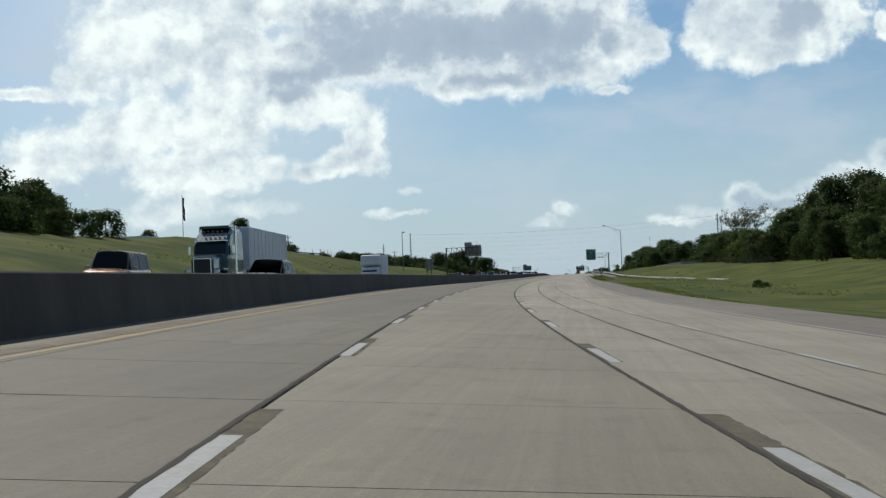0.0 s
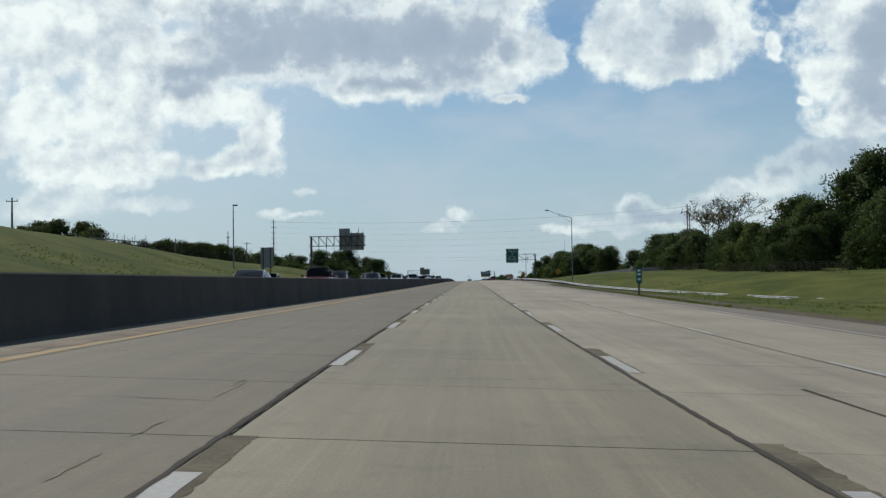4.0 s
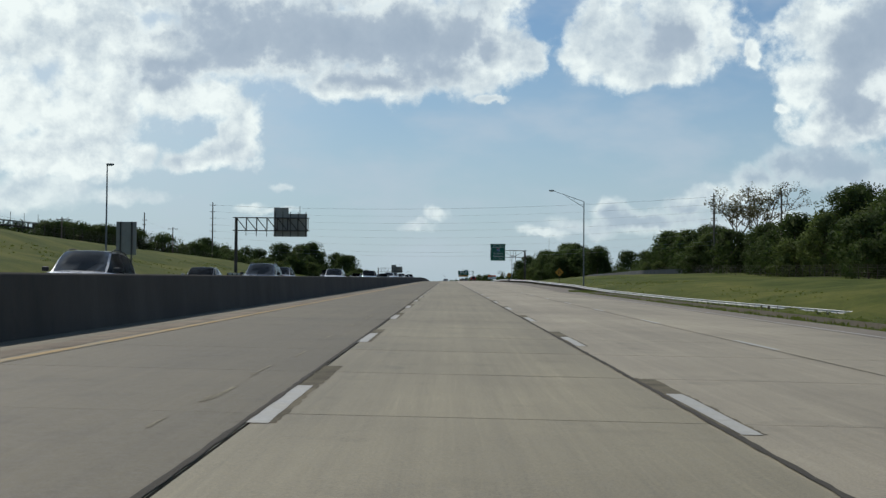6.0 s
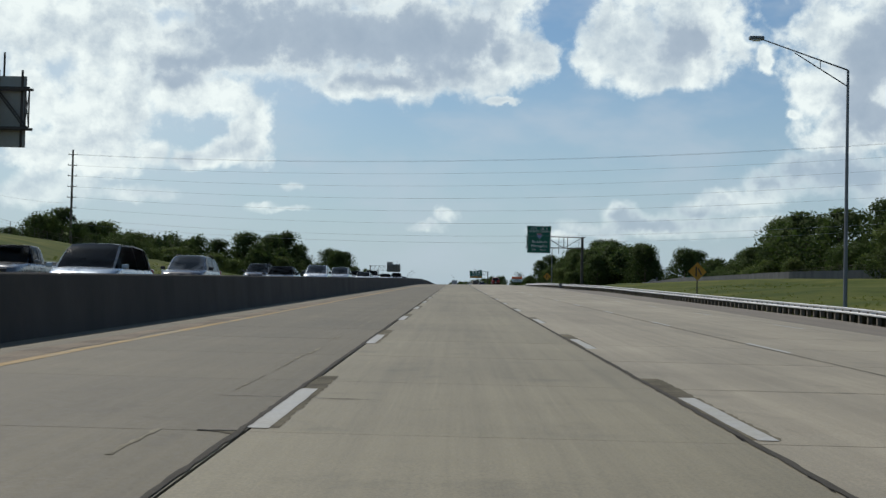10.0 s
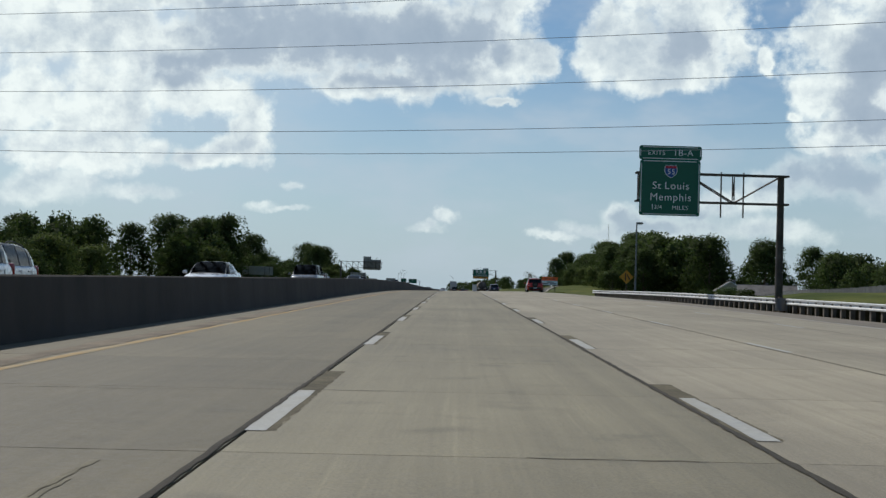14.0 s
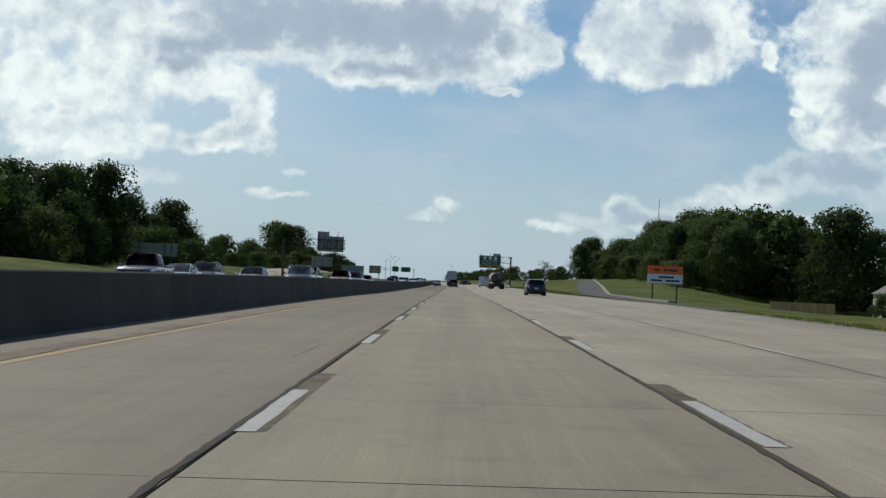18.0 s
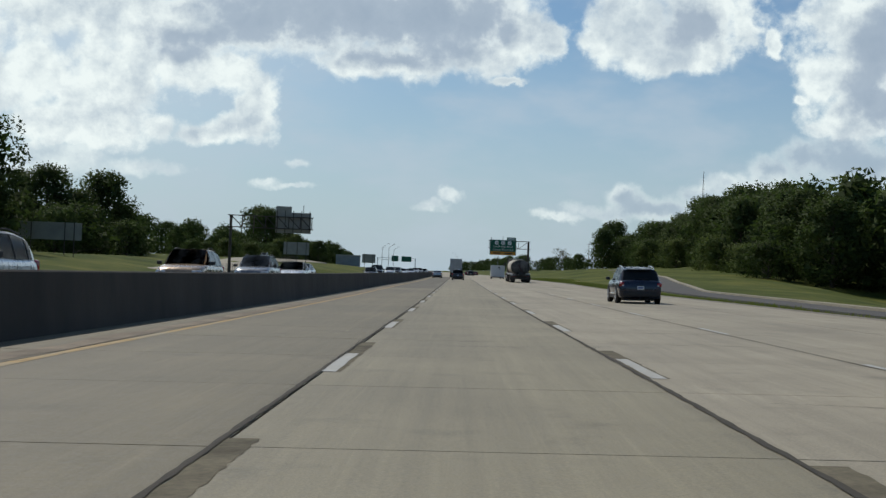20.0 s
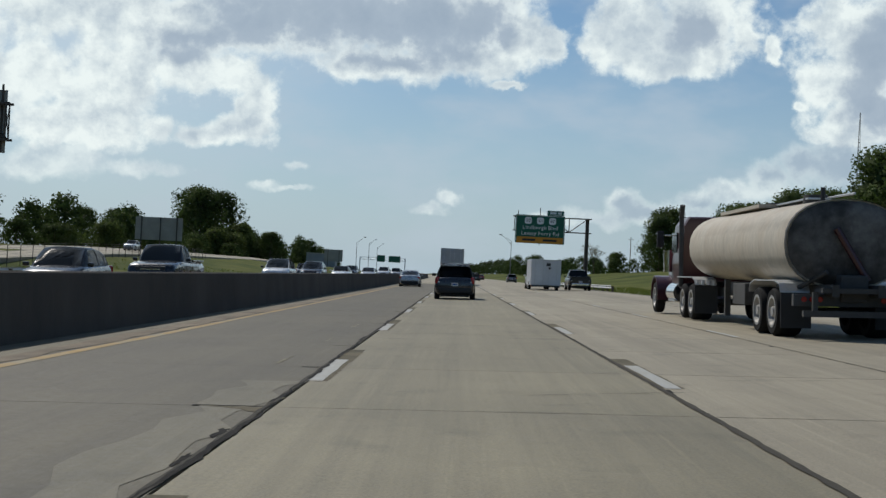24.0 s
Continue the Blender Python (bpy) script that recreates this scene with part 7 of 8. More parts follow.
SILVER, WHITE, RED, TAN, PALE, MAROON = (0.48, 0.49, 0.50), (0.74, 0.75, 0.75), (0.42, 0.022, 0.016), (0.36, 0.25, 0.15), (0.34, 0.40, 0.45), (0.22, 0.03, 0.03)

# ---- vehicles of this carriageway
car("suv", 869.8, -0.03, DARK, "dark grey compact sport utility car in the driven lane")
car("sedan", 922.5, -4.07, SILVER, "silver saloon car in the inner lane beside the barrier")
car("big_suv", 732.4, 8.12, NAVY, "dark blue large sport utility car with chrome roof rails")
car("small_suv", 606.7, 8.45, RED, "bright red small car with a spare wheel on its tailgate")
car("pickup", 926.0, 11.2, BLACK, "black pickup truck at the edge of the road", category="pickup truck", name="pickup_truck")
car("pickup", 928.5, 7.6, WHITE, "white pickup truck pulling the enclosed cargo trailer", category="pickup truck", name="pickup_truck")
car("suv", 1068, 4.4, DARK, "dark sport utility car far ahead in the third lane")
car("suv", 1057, 11.2, GREY, "grey sport utility car far ahead at the outer edge")
car("sedan", 1140, 7.6, MAROON, "dark red saloon car far ahead")
car("sedan", 1118, 4.2, MAROON, "dark red saloon car in the distance ahead")
car("suv", 1180, 0.4, DARK, "dark car in the far distance of the driven lane")

# ---- oncoming traffic
for kind, s, l, color, label in (
        ("wagon", 53, -14.8, (0.50, 0.28, 0.15), "boxy tan sport utility car behind the barrier"), ("minivan", 66, -10.6, SILVER, "silver van coming the other way behind the barrier"),
        ("sedan", 197, -10.2, WHITE, "white saloon car coming the other way"), ("pickup", 225, -10.2, MAROON, "red pickup truck coming the other way"),
        ("sedan", 226, -14.0, SILVER, "silver saloon car coming the other way"), ("suv", 240, -10.4, WHITE, "white sport utility car with a roof rack"),
        ("suv", 274, -10.3, DARK, "dark sport utility car coming the other way"), ("sedan", 276, -14.0, SILVER, "silver saloon car with sun on its windscreen"),
        ("suv", 306, -13.4, SILVER, "silver sport utility car coming the other way"), ("suv", 321, -10.4, WHITE, "white sport utility car coming the other way"),
        ("minivan", 375, -10.5, PALE, "pale blue minivan coming the other way"), ("pickup", 387, -17.2, GREY, "grey pickup truck in the outer oncoming lane"),
        ("suv", 392, -11.4, BLACK, "black and white sport utility car coming the other way"), ("sedan", 404, -14.2, WHITE, "white saloon car in the oncoming traffic"),
        ("sedan", 415, -10.6, DARK, "dark saloon car in the oncoming traffic"), ("suv", 433, -10.4, WHITE, "white sport utility car in the oncoming traffic"),
        ("suv", 428, -14.0, DARK, "dark sport utility car in the oncoming traffic"), ("suv", 452, -10.4, SILVER, "silver sport utility car in the oncoming traffic"),
        ("sedan", 470, -14.0, WHITE, "white saloon car in the oncoming traffic"), ("sedan", 481, -10.4, WHITE, "white saloon car coming the other way"),
        ("suv", 497, -10.5, WHITE, "white sport utility car coming the other way"), ("suv", 508, -13.6, SILVER, "silver sport utility car coming the other way"),
        ("sedan", 526, -10.4, WHITE, "white saloon car coming the other way"), ("minivan", 562, -10.5, GREY, "grey minivan coming the other way"),
        ("sedan", 595, -13.2, WHITE, "white saloon car with glaring windscreen"), ("sedan", 618, -11.6, SILVER, "silver saloon car coming the other way"),
        ("sedan", 631, -11.8, SILVER, "silver saloon car coming the other way"), ("pickup", 675, -16.8, GREY, "grey pickup truck in the outer oncoming lane"),
        ("sedan", 682, -16.4, WHITE, "white saloon car in the outer oncoming lane"), ("suv", 690, -16.4, DARK, "dark sport utility car in the outer oncoming lane"),
        ("sedan", 689, -13.1, WHITE, "white saloon car in the oncoming traffic"), ("suv", 693, -10.5, BLACK, "black sport utility car in the oncoming traffic"),
        ("suv", 702, -11.0, WHITE, "white sport utility car in the oncoming traffic"), ("suv", 723, -10.4, TAN, "tan sport utility car in the oncoming traffic"),
        ("suv", 739.5, -10.4, (0.20, 0.205, 0.21), "grey sport utility car coming the other way"), ("sedan", 752, -10.2, WHITE, "white saloon car coming the other way"),
        ("sedan", 776, -12.6, WHITE, "white saloon car coming the other way"), ("hatch", 848, -12.0, BLACK, "black hatchback with round headlamps coming the other way"),
        ("pickup", 861.5, -12.0, BLACK, "black pickup truck with a wide grille coming the other way"), ("suv", 893.5, -11.8, WHITE, "white sport utility car coming the other way"),
        ("suv", 912, -11.6, BLACK, "black sport utility car in the oncoming traffic"), ("suv", 955, -17.5, GREY, "grey sport utility car in the outer oncoming lane"),
        ("sedan", 935, -11.4, WHITE, "white saloon car in the oncoming traffic"), ("sedan", 968, -11.0, SILVER, "silver saloon car in the oncoming traffic"),
        ("suv", 985, -14.5, BLACK, "black sport utility car in the oncoming traffic"), ("suv", 1003, -11.0, WHITE, "white sport utility car in the oncoming traffic"),
        ("sedan", 1030, -14.5, GREY, "grey saloon car in the oncoming traffic"), ("minivan", 1052, -11.2, SILVER, "silver minivan in the oncoming traffic"),
        ("suv", 1085, -14.6, WHITE, "white sport utility car in the distant oncoming traffic"), ("sedan", 1110, -11.2, DARK, "dark saloon car in the distant oncoming traffic"),
        ("suv", 1140, -11.2, SILVER, "silver sport utility car in the distant oncoming traffic"), ("suv", 1175, -14.6, DARK, "dark sport utility car in the distant oncoming traffic"),
        ("sedan", 1210, -11.2, WHITE, "white saloon car in the distant oncoming traffic")):
    car(kind, s, l, color, label, True, "pickup truck" if kind == "pickup" else "car", "pickup_truck" if kind == "pickup" else "car")
# on the side road above the bank
p = car("suv", 1010, -48.5, WHITE, "white car on the side road above the bank", True, group="cars on side roads")
p.matrix_world = GM(1010, -51.5, 2.85, 180)
p = car("suv", 560, 62, WHITE, "white car parked beyond the grass and fence", True, group="cars on side roads")
p.matrix_world = GM(560, 61, ground_h(560, 61), 95)


# ---------------------------------------------------------------- tank truck
def tank_section(y, w, zc, h, n=28):
    """Rounded upright section of a tank at y, of half width w and half height h."""
    pts = []
    for k in range(n):
        a = 2 * math.pi * k / n
        ca, sa = math.cos(a), math.sin(a)
        pts.append((w * math.copysign(abs(ca) ** 0.86, ca), y, zc + h * math.copysign(abs(sa) ** 0.86, sa)))
    return pts


def build_tanker(s, l):
    """s: station of the rear pair of trailer axles' middle."""
    b = float(np.interp(s, STATION, _bk))
    m = GM(s, l, 0.004) @ Matrix.Rotation(b, 4, "Y")
    t = thing("tank_truck", m, "tank truck with a dirty grey tank and a dark maroon cab", "truck", "vehicles ahead")
    hw = 1.22
    # tank
    y0, y1 = -1.6, 9.6
    zc, hh = 1.93, 0.90
    bm = loft(bmesh.new(), [tank_section(y, w, zc + (y - y0) * 0.012, h) for y, w, h in ((y0, hw * 0.985, hh), (y0 + 0.02, hw, hh * 1.01), (y1 - 0.6, hw, hh), (y1 - 0.2, hw * 0.93, hh * 0.93), (y1, hw * 0.7, hh * 0.7))])
    tank = part("tank", bm, M_TANK, t, "scratched pale grey tank shell with soot streaks", True)
    part("tank_end", loft(bmesh.new(), [tank_section(y0 - 0.16, hw * 0.55, zc, hh * 0.55), tank_section(y0 - 0.11, hw * 0.82, zc, hh * 0.82), tank_section(y0 - 0.02, hw * 0.97, zc, hh * 0.97)]), M_TANK_END, tank, "dark mottled rear end of the tank", True)
    part("end_rim", loft(bmesh.new(), [tank_section(y0 - 0.05, hw * 1.005, zc, hh * 1.01), tank_section(y0 + 0.05, hw * 1.012, zc, hh * 1.02)], False), M_STEEL, tank)
    for y in (4.4,):
        part("band", loft(bmesh.new(), [tank_section(y, hw * 1.006, zc + (y - y0) * 0.012, hh * 1.006), tank_section(y + 0.07, hw * 1.006, zc + (y - y0) * 0.012, hh * 1.006)], False), M_TANK, tank, "", True)
    part("walkway", box_bm((0, 3.6, zc + hh + 0.13), (0.5, 6.6, 0.04)), M_GALV, tank)
    part("walkway", box_bm((-0.42, 5.2, zc + hh + 0.10), (0.5, 4.4, 0.08)), M_TANK, tank)
    for y in (0.6, 4.0):
        part("hatch", tube_bm((0, y, zc + hh - 0.05), (0, y, zc + hh + 0.22), 0.28, 0.26, 16), M_STEEL, tank)
    part("grab_rail", tube_bm((0.3, -1.2, zc + hh + 0.16), (0.3, 2.2, zc + hh + 0.18), 0.025, seg=6), M_GALV, tank)
    part("vent", tube_bm((-0.3, -1.0, zc + hh - 0.05), (-0.3, -1.0, zc + hh + 0.28), 0.05, seg=8), M_BLACK, tank)
    # drip stains as thin hoses and pipes at the rear
    part("hose", tube_bm((-0.25, y0 - 0.22, zc + 0.3), (0.35, y0 - 0.35, zc - 0.75), 0.07, seg=8), M_TRUCK_RED, t, "worn reddish discharge hose")
    part("pipe", tube_bm((-0.9, y0 + 0.3, 1.0), (-0.45, y0 - 0.3, 1.35), 0.05, seg=8), M_STEEL, t)
    part("pump_box", box_bm((0.05, y0 - 0.25, 1.02), (0.55, 0.5, 0.55), 0.05), M_STEEL, t)
    # trailer frame
    for x in (-0.45, 0.45):
        part("frame_rail", box_bm((x, 2.2, 0.98), (0.14, 9.4, 0.24)), M_STEEL, t)
    part("rear_beam", box_bm((0, y0 - 0.35, 0.78), (2.3, 0.16, 0.24), 0.01), M_STEEL, t)
    part("rear_platform", box_bm((0.25, y0 - 0.6, 0.98), (1.9, 0.55, 0.10)), M_STEEL, t)
    part("underrun_bar", box_bm((0, y0 - 0.75, 0.52), (2.1, 0.12, 0.12)), M_STEEL, t)
    for x in (-0.8, 0.8):
        part("underrun_post", box_bm((x, y0 - 0.7, 0.72), (0.1, 0.1, 0.45)), M_STEEL, t)
    part("cabinet", box_bm((-0.85, 3.0, 0.82), (0.55, 1.3, 0.50), 0.02), M_STEEL, t)
    part("landing_leg", box_bm((-0.75, 6.0, 0.68), (0.14, 0.14, 0.95)), M_STEEL, t)
    part("landing_leg", box_bm((0.75, 6.0, 0.68), (0.14, 0.14, 0.95)), M_STEEL, t)
    # trailer axles
    for y in (-0.66, 0.66):
        for sx in (-1, 1):
            wheel(t, sx * 1.24, y, 0.51, 0.55, sx, rim=M_WHEEL_WHITE, disc=True)
        part("axle", tube_bm((-0.95, y, 0.51), (0.95, y, 0.51), 0.08, seg=8), M_STEEL, t)
    for sx in (-1, 1):
        bm = bmesh.new()
        secs = []
        for y, z in ((-1.42, 0.92), (-1.30, 1.08), (-0.9, 1.15), (0.9, 1.15), (1.28, 1.06), (1.36, 0.90)):
            secs.append([(sx * 0.66, y, z), (sx * 1.26, y, z), (sx * 1.26, y, z + 0.03), (sx * 0.66, y, z + 0.03)])
        part("fender", loft(bm, secs), M_GALV, t, "dented bright metal fender")
        part("mud_flap", box_bm((sx * 0.96, -1.50, 0.56), (0.62, 0.025, 0.72), 0.0), M_FLAP, t, "black rubber mud flap")
    # tractor
    dy = 9.2
    for y in (dy - 0.66, dy + 0.66):
        for sx in (-1, 1):
            wheel(t, sx * 1.24, y, 0.51, 0.55, sx, rim=M_WHEEL_WHITE, disc=True)
        part("axle", tube_bm((-0.95, y, 0.51), (0.95, y, 0.51), 0.08, seg=8), M_STEEL, t)
    for sx in (-1, 1):
        secs = []
        for y, z in ((dy - 1.35, 0.98), (dy - 1.25, 1.10), (dy - 0.85, 1.18), (dy + 0.9, 1.18), (dy + 1.5, 1.18)):
            secs.append([(sx * 0.66, y, z), (sx * 1.26, y, z), (sx * 1.26, y, z + 0.035), (sx * 0.66, y, z + 0.035)])
        f = part("fender", loft(bmesh.new(), secs), M_GALV, t, "bright metal half fender")
        for k in range(4):
            part("light_bar", box_bm((sx * (0.76 + k * 0.14), dy - 1.345, 1.05), (0.07, 0.03, 0.14)), M_SIGN_WHITE, f)
        part("mud_flap", box_bm((sx * 0.96, dy - 1.42, 0.58), (0.64, 0.025, 0.76)), M_FLAP, t, "black rubber mud flap")
    for x in (-0.42, 0.42):
        part("frame_rail", box_bm((x, dy + 2.3, 0.80), (0.12, 7.6, 0.26)), M_STEEL, t)
    part("fifth_wheel", box_bm((0, dy, 1.02), (0.9, 1.0, 0.14), 0.03), M_STEEL, t)
    cab = part("cab", loft(bmesh.new(), [[(x * k, y, z) for x, z in ((1.05, 0.85), (1.08, 1.6), (1.02, zt - 0.25), (0.85, zt), (-0.85, zt), (-1.02, zt - 0.25), (-1.08, 1.6), (-1.05, 0.85))]
                                         for y, zt, k in ((dy + 1.75, 2.98, 1.0), (dy + 1.85, 3.02, 1.02), (dy + 3.2, 3.02, 1.02), (dy + 3.45, 2.92, 0.99), (dy + 3.75, 2.35, 0.96))]), M_TRUCK_RED, t, "dark maroon cab with a flat back")
    part("windscreen", box_bm((0, dy + 3.66, 2.55), (1.75, 0.05, 0.62), 0.01, Matrix.Rotation(radians(27), 3, "X")), M_GLASS, cab)
    for sx in (-1, 1):
        part("side_window", box_bm((sx * 1.09, dy + 3.0, 2.25), (0.03, 0.85, 0.62), 0.01), M_GLASS, cab)
        part("step", box_bm((sx * 1.08, dy + 2.7, 0.48), (0.28, 1.2, 0.07), 0.01), M_GALV, t)
        part("fuel_tank", tube_bm((sx * 0.98, dy + 2.0, 0.72), (sx * 0.98, dy + 3.4, 0.72), 0.30, 0.30, 18), M_CHROME, t, "polished round fuel tank", True)
        st = part("exhaust_stack", tube_bm((sx * 1.13, dy + 1.62, 0.9), (sx * 1.13, dy + 1.62, 3.0), 0.07, 0.07, 12), M_STEEL, t, "upright exhaust stack", True)
        part("stack_tip", tube_bm((sx * 1.13, dy + 1.62, 2.96), (sx * 1.13, dy + 1.48, 3.34), 0.07, 0.08, 12), M_STEEL, st, "", True)
        part("mirror", box_bm((sx * 1.42, dy + 3.75, 2.38), (0.22, 0.12, 0.52), 0.03), M_BLACK, t)
        part("mirror_arm", tube_bm((sx * 1.05, dy + 3.55, 2.5), (sx * 1.40, dy + 3.75, 2.5), 0.02, seg=6), M_CHROME, t)
        wheel(t, sx * 1.22, dy + 6.0, 0.51, 0.30, sx, rim=M_WHEEL_WHITE, disc=True)
        secs = []
        for k in range(9):
            a = radians(-10 + k * 25)
            secs.append([(sx * 0.72, dy + 6.0 - 0.66 * math.cos(a), 0.55 + 0.62 * math.sin(a)), (sx * 1.24, dy + 6.0 - 0.66 * math.cos(a), 0.55 + 0.62 * math.sin(a)),
                         (sx * 1.24, dy + 6.0 - 0.72 * math.cos(a), 0.55 + 0.68 * math.sin(a)), (sx * 0.72, dy + 6.0 - 0.72 * math.cos(a), 0.55 + 0.68 * math.sin(a))])
        part("front_fender", loft(bmesh.new(), secs), M_TRUCK_RED, t, "", True)
        part("air_cleaner", tube_bm((sx * 1.06, dy + 4.25, 1.35), (sx * 1.06, dy + 4.25, 2.05), 0.17, 0.17, 14), M_CHROME, t, "", True)
    part("hood", loft(bmesh.new(), [[(x * k, y, z) for x, z in ((0.72, 0.85), (0.74, zt - 0.25), (0.6, zt), (-0.6, zt), (-0.74, zt - 0.25), (-0.72, 0.85))] for y, zt, k in ((dy + 3.6, 2.05, 1.05), (dy + 5.4, 1.95, 0.95), (dy + 6.7, 1.85, 0.88))]), M_TRUCK_RED, t, "", True)
    part("bumper", box_bm((0, dy + 6.95, 0.55), (2.3, 0.12, 0.42), 0.03), M_CHROME, t)
    part("grille", box_bm((0, dy + 6.73, 1.35), (1.0, 0.08, 1.0), 0.02), M_CHROME, t)
    for k in range(3):
        part("tail_lamp", tube_bm((-0.95 + k * 0.16, y0 - 0.47, 0.80), (-0.95 + k * 0.16, y0 - 0.43, 0.80), 0.055, seg=12), M_TAIL, t)
        part("tail_lamp", tube_bm((0.95 - k * 0.16, y0 - 0.47, 0.80), (0.95 - k * 0.16, y0 - 0.43, 0.80), 0.055, seg=12), M_TAIL, t)
    return t


build_tanker(836.3, 7.9)


# ---------------------------------------------------------------- trailers and articulated lorries
def box_trailer(t, y0, y1, hw, z0, z1, skin, door):
    b = part("box", box_bm((0, (y0 + y1) / 2, (z0 + z1) / 2), (2 * hw, y1 - y0, z1 - z0), 0.03), skin, t, "large plain trailer box")
    for sx in (-1, 1):
        part("door", box_bm((sx * hw * 0.49, y0 - 0.03, (z0 + z1) / 2), (hw * 0.95, 0.05, z1 - z0 - 0.12), 0.01), door, b)
        for x in (0.18, 0.72):
            part("lock_rod", tube_bm((sx * hw * x, y0 - 0.075, z0 + 0.05), (sx * hw * x, y0 - 0.075, z1 - 0.08), 0.018, seg=6), M_GALV, b)
        part("tail_lamp", box_bm((sx * hw * 0.85, y0 - 0.06, z0 - 0.08), (0.3, 0.06, 0.1)), M_TAIL, t)
        n = int((y1 - y0) / 1.2)
        for k in range(n):
            part("rib", box_bm((sx * (hw + 0.012), y0 + 0.6 + k * (y1 - y0 - 1.0) / max(1, n - 1), (z0 + z1) / 2), (0.024, 0.05, z1 - z0 - 0.1)), skin, b)
    part("top_rail", box_bm((0, y0 - 0.04, z1 - 0.04), (2 * hw, 0.07, 0.09)), M_GALV, b)
    return b


t = thing("semi_trailer_truck", GM(950, -0.55, 0.004), "grey box trailer of a lorry in the driven lane", "truck", "vehicles ahead")
box_trailer(t, 0, 15.5, 1.28, 1.15, 4.05, M_TRAILER_GREY, M_TRAILER_GREY)
for y in (1.6, 2.9):
    for sx in (-1, 1):
        wheel(t, sx * 1.26, y, 0.51, 0.55, sx, rim=M_WHEEL_WHITE, disc=True)
part("underrun_bar", box_bm((0, 0.05, 0.52), (2.0, 0.1, 0.12)), M_STEEL, t)
part("frame", box_bm((0, 8, 1.02), (1.1, 15, 0.22)), M_STEEL, t)
part("cab", box_bm((0, 18.2, 2.2), (2.4, 3.2, 3.0), 0.15), M_TRAILER, t)
part("hood", box_bm((0, 20.6, 1.5), (1.7, 1.9, 1.3), 0.15), M_TRAILER, t)
for y in (14.2, 15.5, 20.8):
    for sx in (-1, 1):
        wheel(t, sx * 1.24, y, 0.51, 0.5, sx, rim=M_WHEEL_WHITE, disc=True)

t = thing("cargo_trailer", GM(917, 7.6, 0.004), "white enclosed cargo trailer with rear doors", "trailer", "vehicles ahead")
box_trailer(t, 0, 6.2, 1.28, 0.42, 2.62, M_TRAILER, M_TRAILER)
for y in (2.6, 3.5):
    for sx in (-1, 1):
        wheel(t, sx * 1.30, y, 0.36, 0.22, sx, rim=M_RIM)
part("tongue", box_bm((0, 7.2, 0.48), (0.12, 2.2, 0.12)), M_STEEL, t)
part("bumper", box_bm((0, -0.06, 0.36), (2.4, 0.12, 0.14)), M_STEEL, t)
part("vent", box_bm((0.2, -0.07, 2.2), (0.35, 0.04, 0.25), 0.01), M_BLACK, t)
part("logo_patch", box_bm((0.3, -0.07, 1.9), (0.18, 0.02, 0.18), 0.0, Matrix.Rotation(radians(45), 3, "Y")), M_BLACK, t)


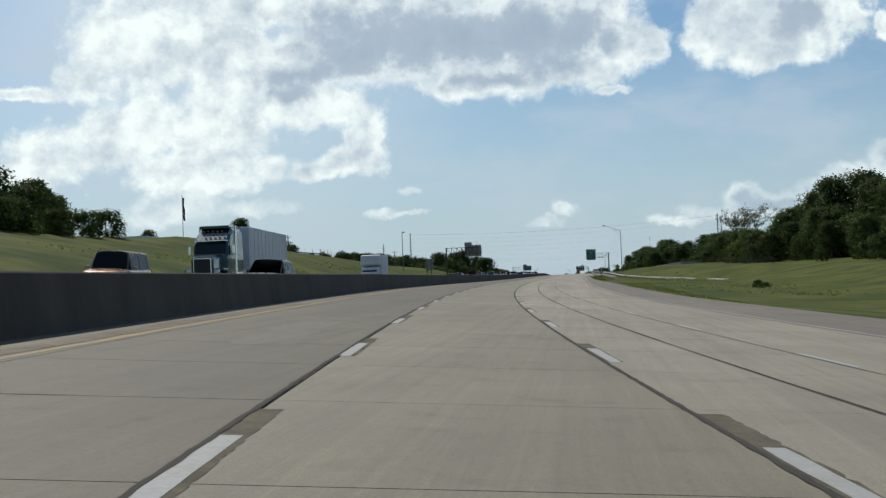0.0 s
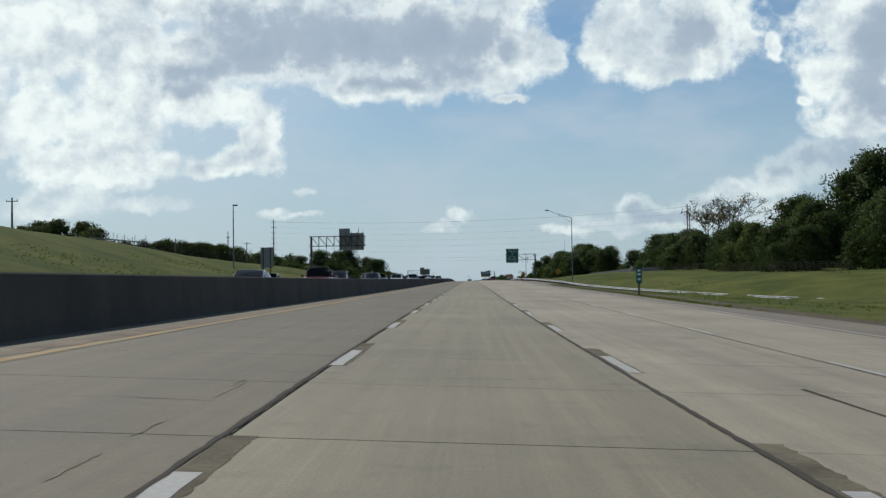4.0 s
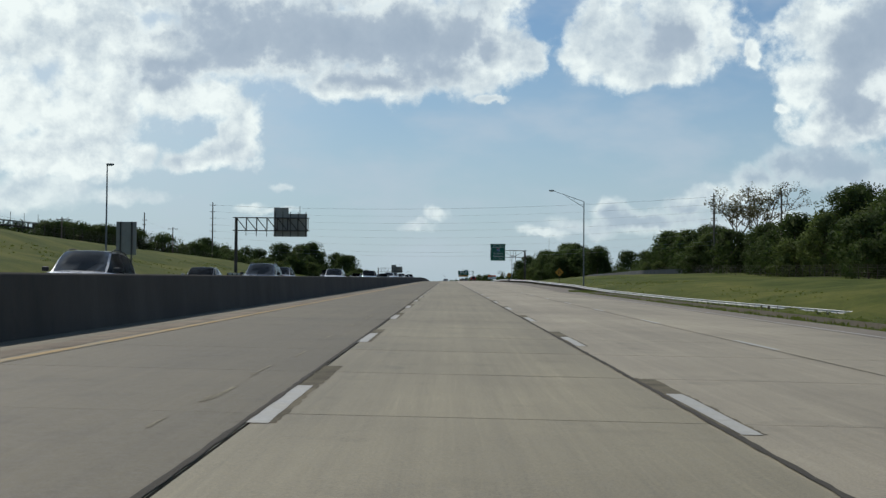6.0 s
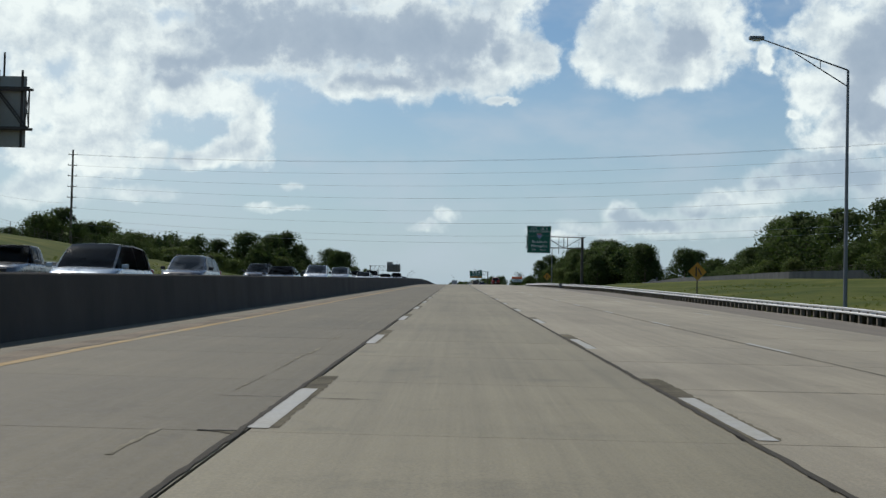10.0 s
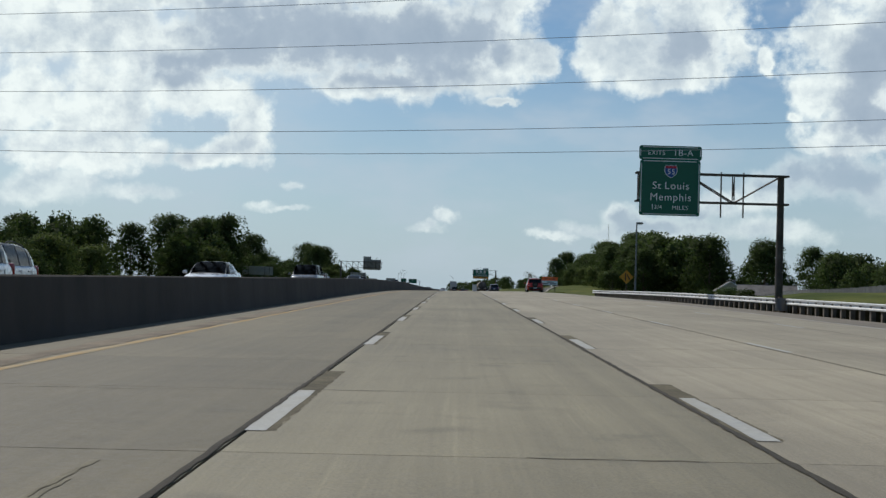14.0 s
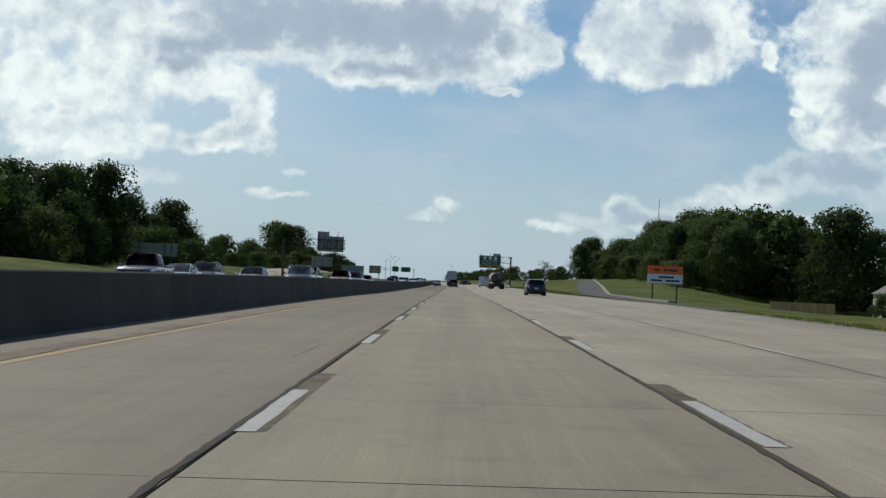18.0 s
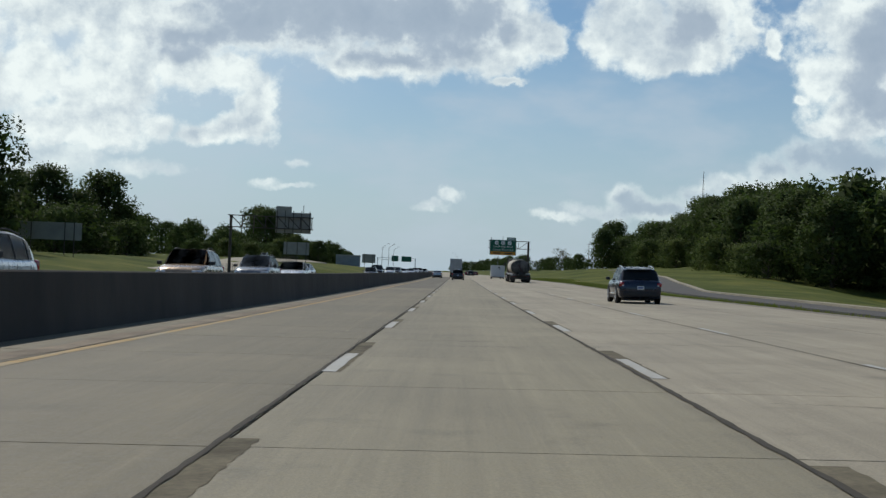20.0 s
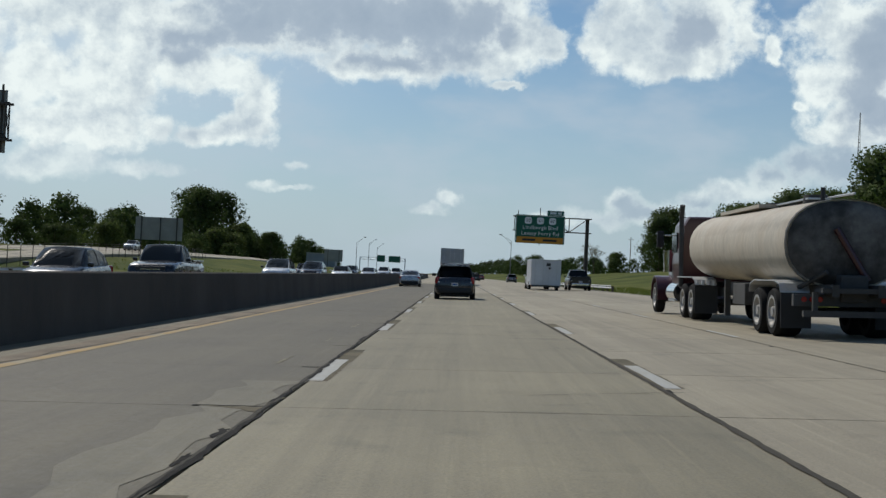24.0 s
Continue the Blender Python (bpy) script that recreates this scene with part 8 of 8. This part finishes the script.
def build_semi(s, l):
    """An oncoming articulated lorry whose nose is at s."""
    t = thing("semi_trailer_truck", GM(s, l, 0.004, 180), "dark teal lorry pulling a long white box trailer", "truck", "vehicles on the opposite carriageway")
    box_trailer(t, -22.5, -8.2, 1.29, 1.15, 4.1, M_TRAILER, M_TRAILER)
    part("landing_leg", box_bm((0.7, -11, 0.6), (0.14, 0.14, 1.1)), M_STEEL, t)
    for y in (-20.8, -19.5, -9.3, -8.0):
        for sx in (-1, 1):
            wheel(t, sx * 1.26, y, 0.51, 0.55, sx, rim=M_WHEEL_WHITE, disc=True)
    for sx in (-1, 1):
        wheel(t, sx * 1.22, -1.3, 0.51, 0.3, sx, rim=M_WHEEL_WHITE, disc=True)
        part("fender", box_bm((sx * 0.98, -1.3, 1.12), (0.5, 1.4, 0.14), 0.05), M_TRUCK_TEAL, t)
        part("headlamp", box_bm((sx * 0.88, -0.35, 1.0), (0.34, 0.2, 0.26), 0.05), M_HEAD, t)
        part("exhaust_stack", tube_bm((sx * 1.15, -4.6, 1.0), (sx * 1.15, -4.6, 4.0), 0.08, seg=10), M_CHROME, t, "chrome exhaust stack", True)
        part("mirror", box_bm((sx * 1.4, -2.7, 2.4), (0.2, 0.14, 0.55), 0.03), M_CHROME, t)
        part("side_window", box_bm((sx * 1.17, -3.3, 2.35), (0.03, 0.8, 0.6)), M_GLASS, t)
        part("fuel_tank", tube_bm((sx * 0.98, -6.2, 0.75), (sx * 0.98, -4.2, 0.75), 0.32, seg=16), M_CHROME, t, "", True)
    part("cab", loft(bmesh.new(), [[(x * k, y, z) for x, z in ((1.12, 0.8), (1.15, 1.8), (1.1, zt - 0.2), (0.95, zt), (-0.95, zt), (-1.1, zt - 0.2), (-1.15, 1.8), (-1.12, 0.8))]
                                   for y, zt, k in ((-6.8, 3.85, 1.0), (-4.2, 3.85, 1.0), (-3.4, 3.5, 1.0), (-2.7, 2.95, 0.98), (-2.3, 2.15, 0.96))]), M_TRUCK_TEAL, t, "dark teal sleeper cab")
    part("windscreen", box_bm((0, -2.42, 2.52), (2.0, 0.06, 0.75), 0.02, Matrix.Rotation(radians(-26 + 52), 3, "X")), M_GLASS, t)
    part("visor", box_bm((0, -2.55, 2.98), (2.1, 0.4, 0.06), 0.01), M_CHROME, t, "bright sun visor")
    part("roof_fairing", box_bm((0, -4.6, 3.9), (1.9, 2.0, 0.2), 0.08), M_TRUCK_TEAL, t)
    part("hood", loft(bmesh.new(), [[(x * k, y, z) for x, z in ((0.8, 0.8), (0.82, zt - 0.2), (0.66, zt), (-0.66, zt), (-0.82, zt - 0.2), (-0.8, 0.8))] for y, zt, k in ((-2.5, 2.1, 1.0), (-1.0, 2.0, 0.92), (-0.25, 1.9, 0.86))]), M_TRUCK_TEAL, t, "", True)
    part("grille", box_bm((0, -0.2, 1.35), (1.15, 0.1, 1.0), 0.02), M_CHROME, t)
    part("grille_mesh", box_bm((0, -0.14, 1.35), (1.0, 0.04, 0.86)), M_BLACK, t)
    part("bumper", box_bm((0, -0.1, 0.55), (2.4, 0.14, 0.4), 0.04), M_CHROME, t)
    for x in (-0.6, -0.3, 0, 0.3, 0.6):
        part("marker_light", box_bm((x, -3.25, 3.62), (0.1, 0.12, 0.07)), M_SIGN_YELLOW, t)
    part("frame", box_bm((0, -9, 0.95), (1.0, 16, 0.25)), M_STEEL, t)


build_semi(77.0, -16.9)

t = thing("box_truck", GM(150.5, -16.6, 0.004, 180), "white motor home with an overhead cab coming the other way", "truck", "vehicles on the opposite carriageway")
b = part("box", box_bm((0, -5.2, 2.1), (2.4, 6.0, 2.9), 0.12), M_TRAILER, t)
part("overcab", box_bm((0, -1.6, 2.85), (2.3, 1.6, 1.25), 0.25), M_TRAILER, t)
part("cab", box_bm((0, -1.3, 1.35), (2.0, 1.9, 1.3), 0.15), M_TRAILER, t)
part("hood", box_bm((0, -0.1, 1.0), (1.9, 1.1, 0.75), 0.12), M_TRAILER, t)
part("windscreen", box_bm((0, -0.42, 1.75), (1.75, 0.06, 0.6), 0.02, Matrix.Rotation(radians(25), 3, "X")), M_GLASS, t)
part("grille", box_bm((0, 0.46, 0.95), (1.2, 0.06, 0.35)), M_BLACK, t)
for sx in (-1, 1):
    part("headlamp", box_bm((sx * 0.75, 0.45, 0.95), (0.3, 0.08, 0.25), 0.02), M_HEAD, t)
    for y in (-0.4, -6.2):
        wheel(t, sx * 1.1, y, 0.40, 0.3, sx, rim=M_WHEEL_WHITE, disc=True)
part("frame", box_bm((0, -4, 0.6), (1.2, 7.5, 0.2)), M_STEEL, t)

# ---------------------------------------------------------------- slabs that the camera drives over
def build_slabs():
    rng = random.Random(3)
    for a, b, last, mat in ((LANE_L, LANE_R, 203, M_SLAB), (YELLOW, LANE_L, 115, M_SLAB_LEFT)):
        for k in range(last):
            s = SLAB_0 + k * SLAB
            child(new("slab", mesh("slab", slab_geometry(s, s + SLAB, a, b, rng), SLAB_FACES, mat)), road)


build_slabs()
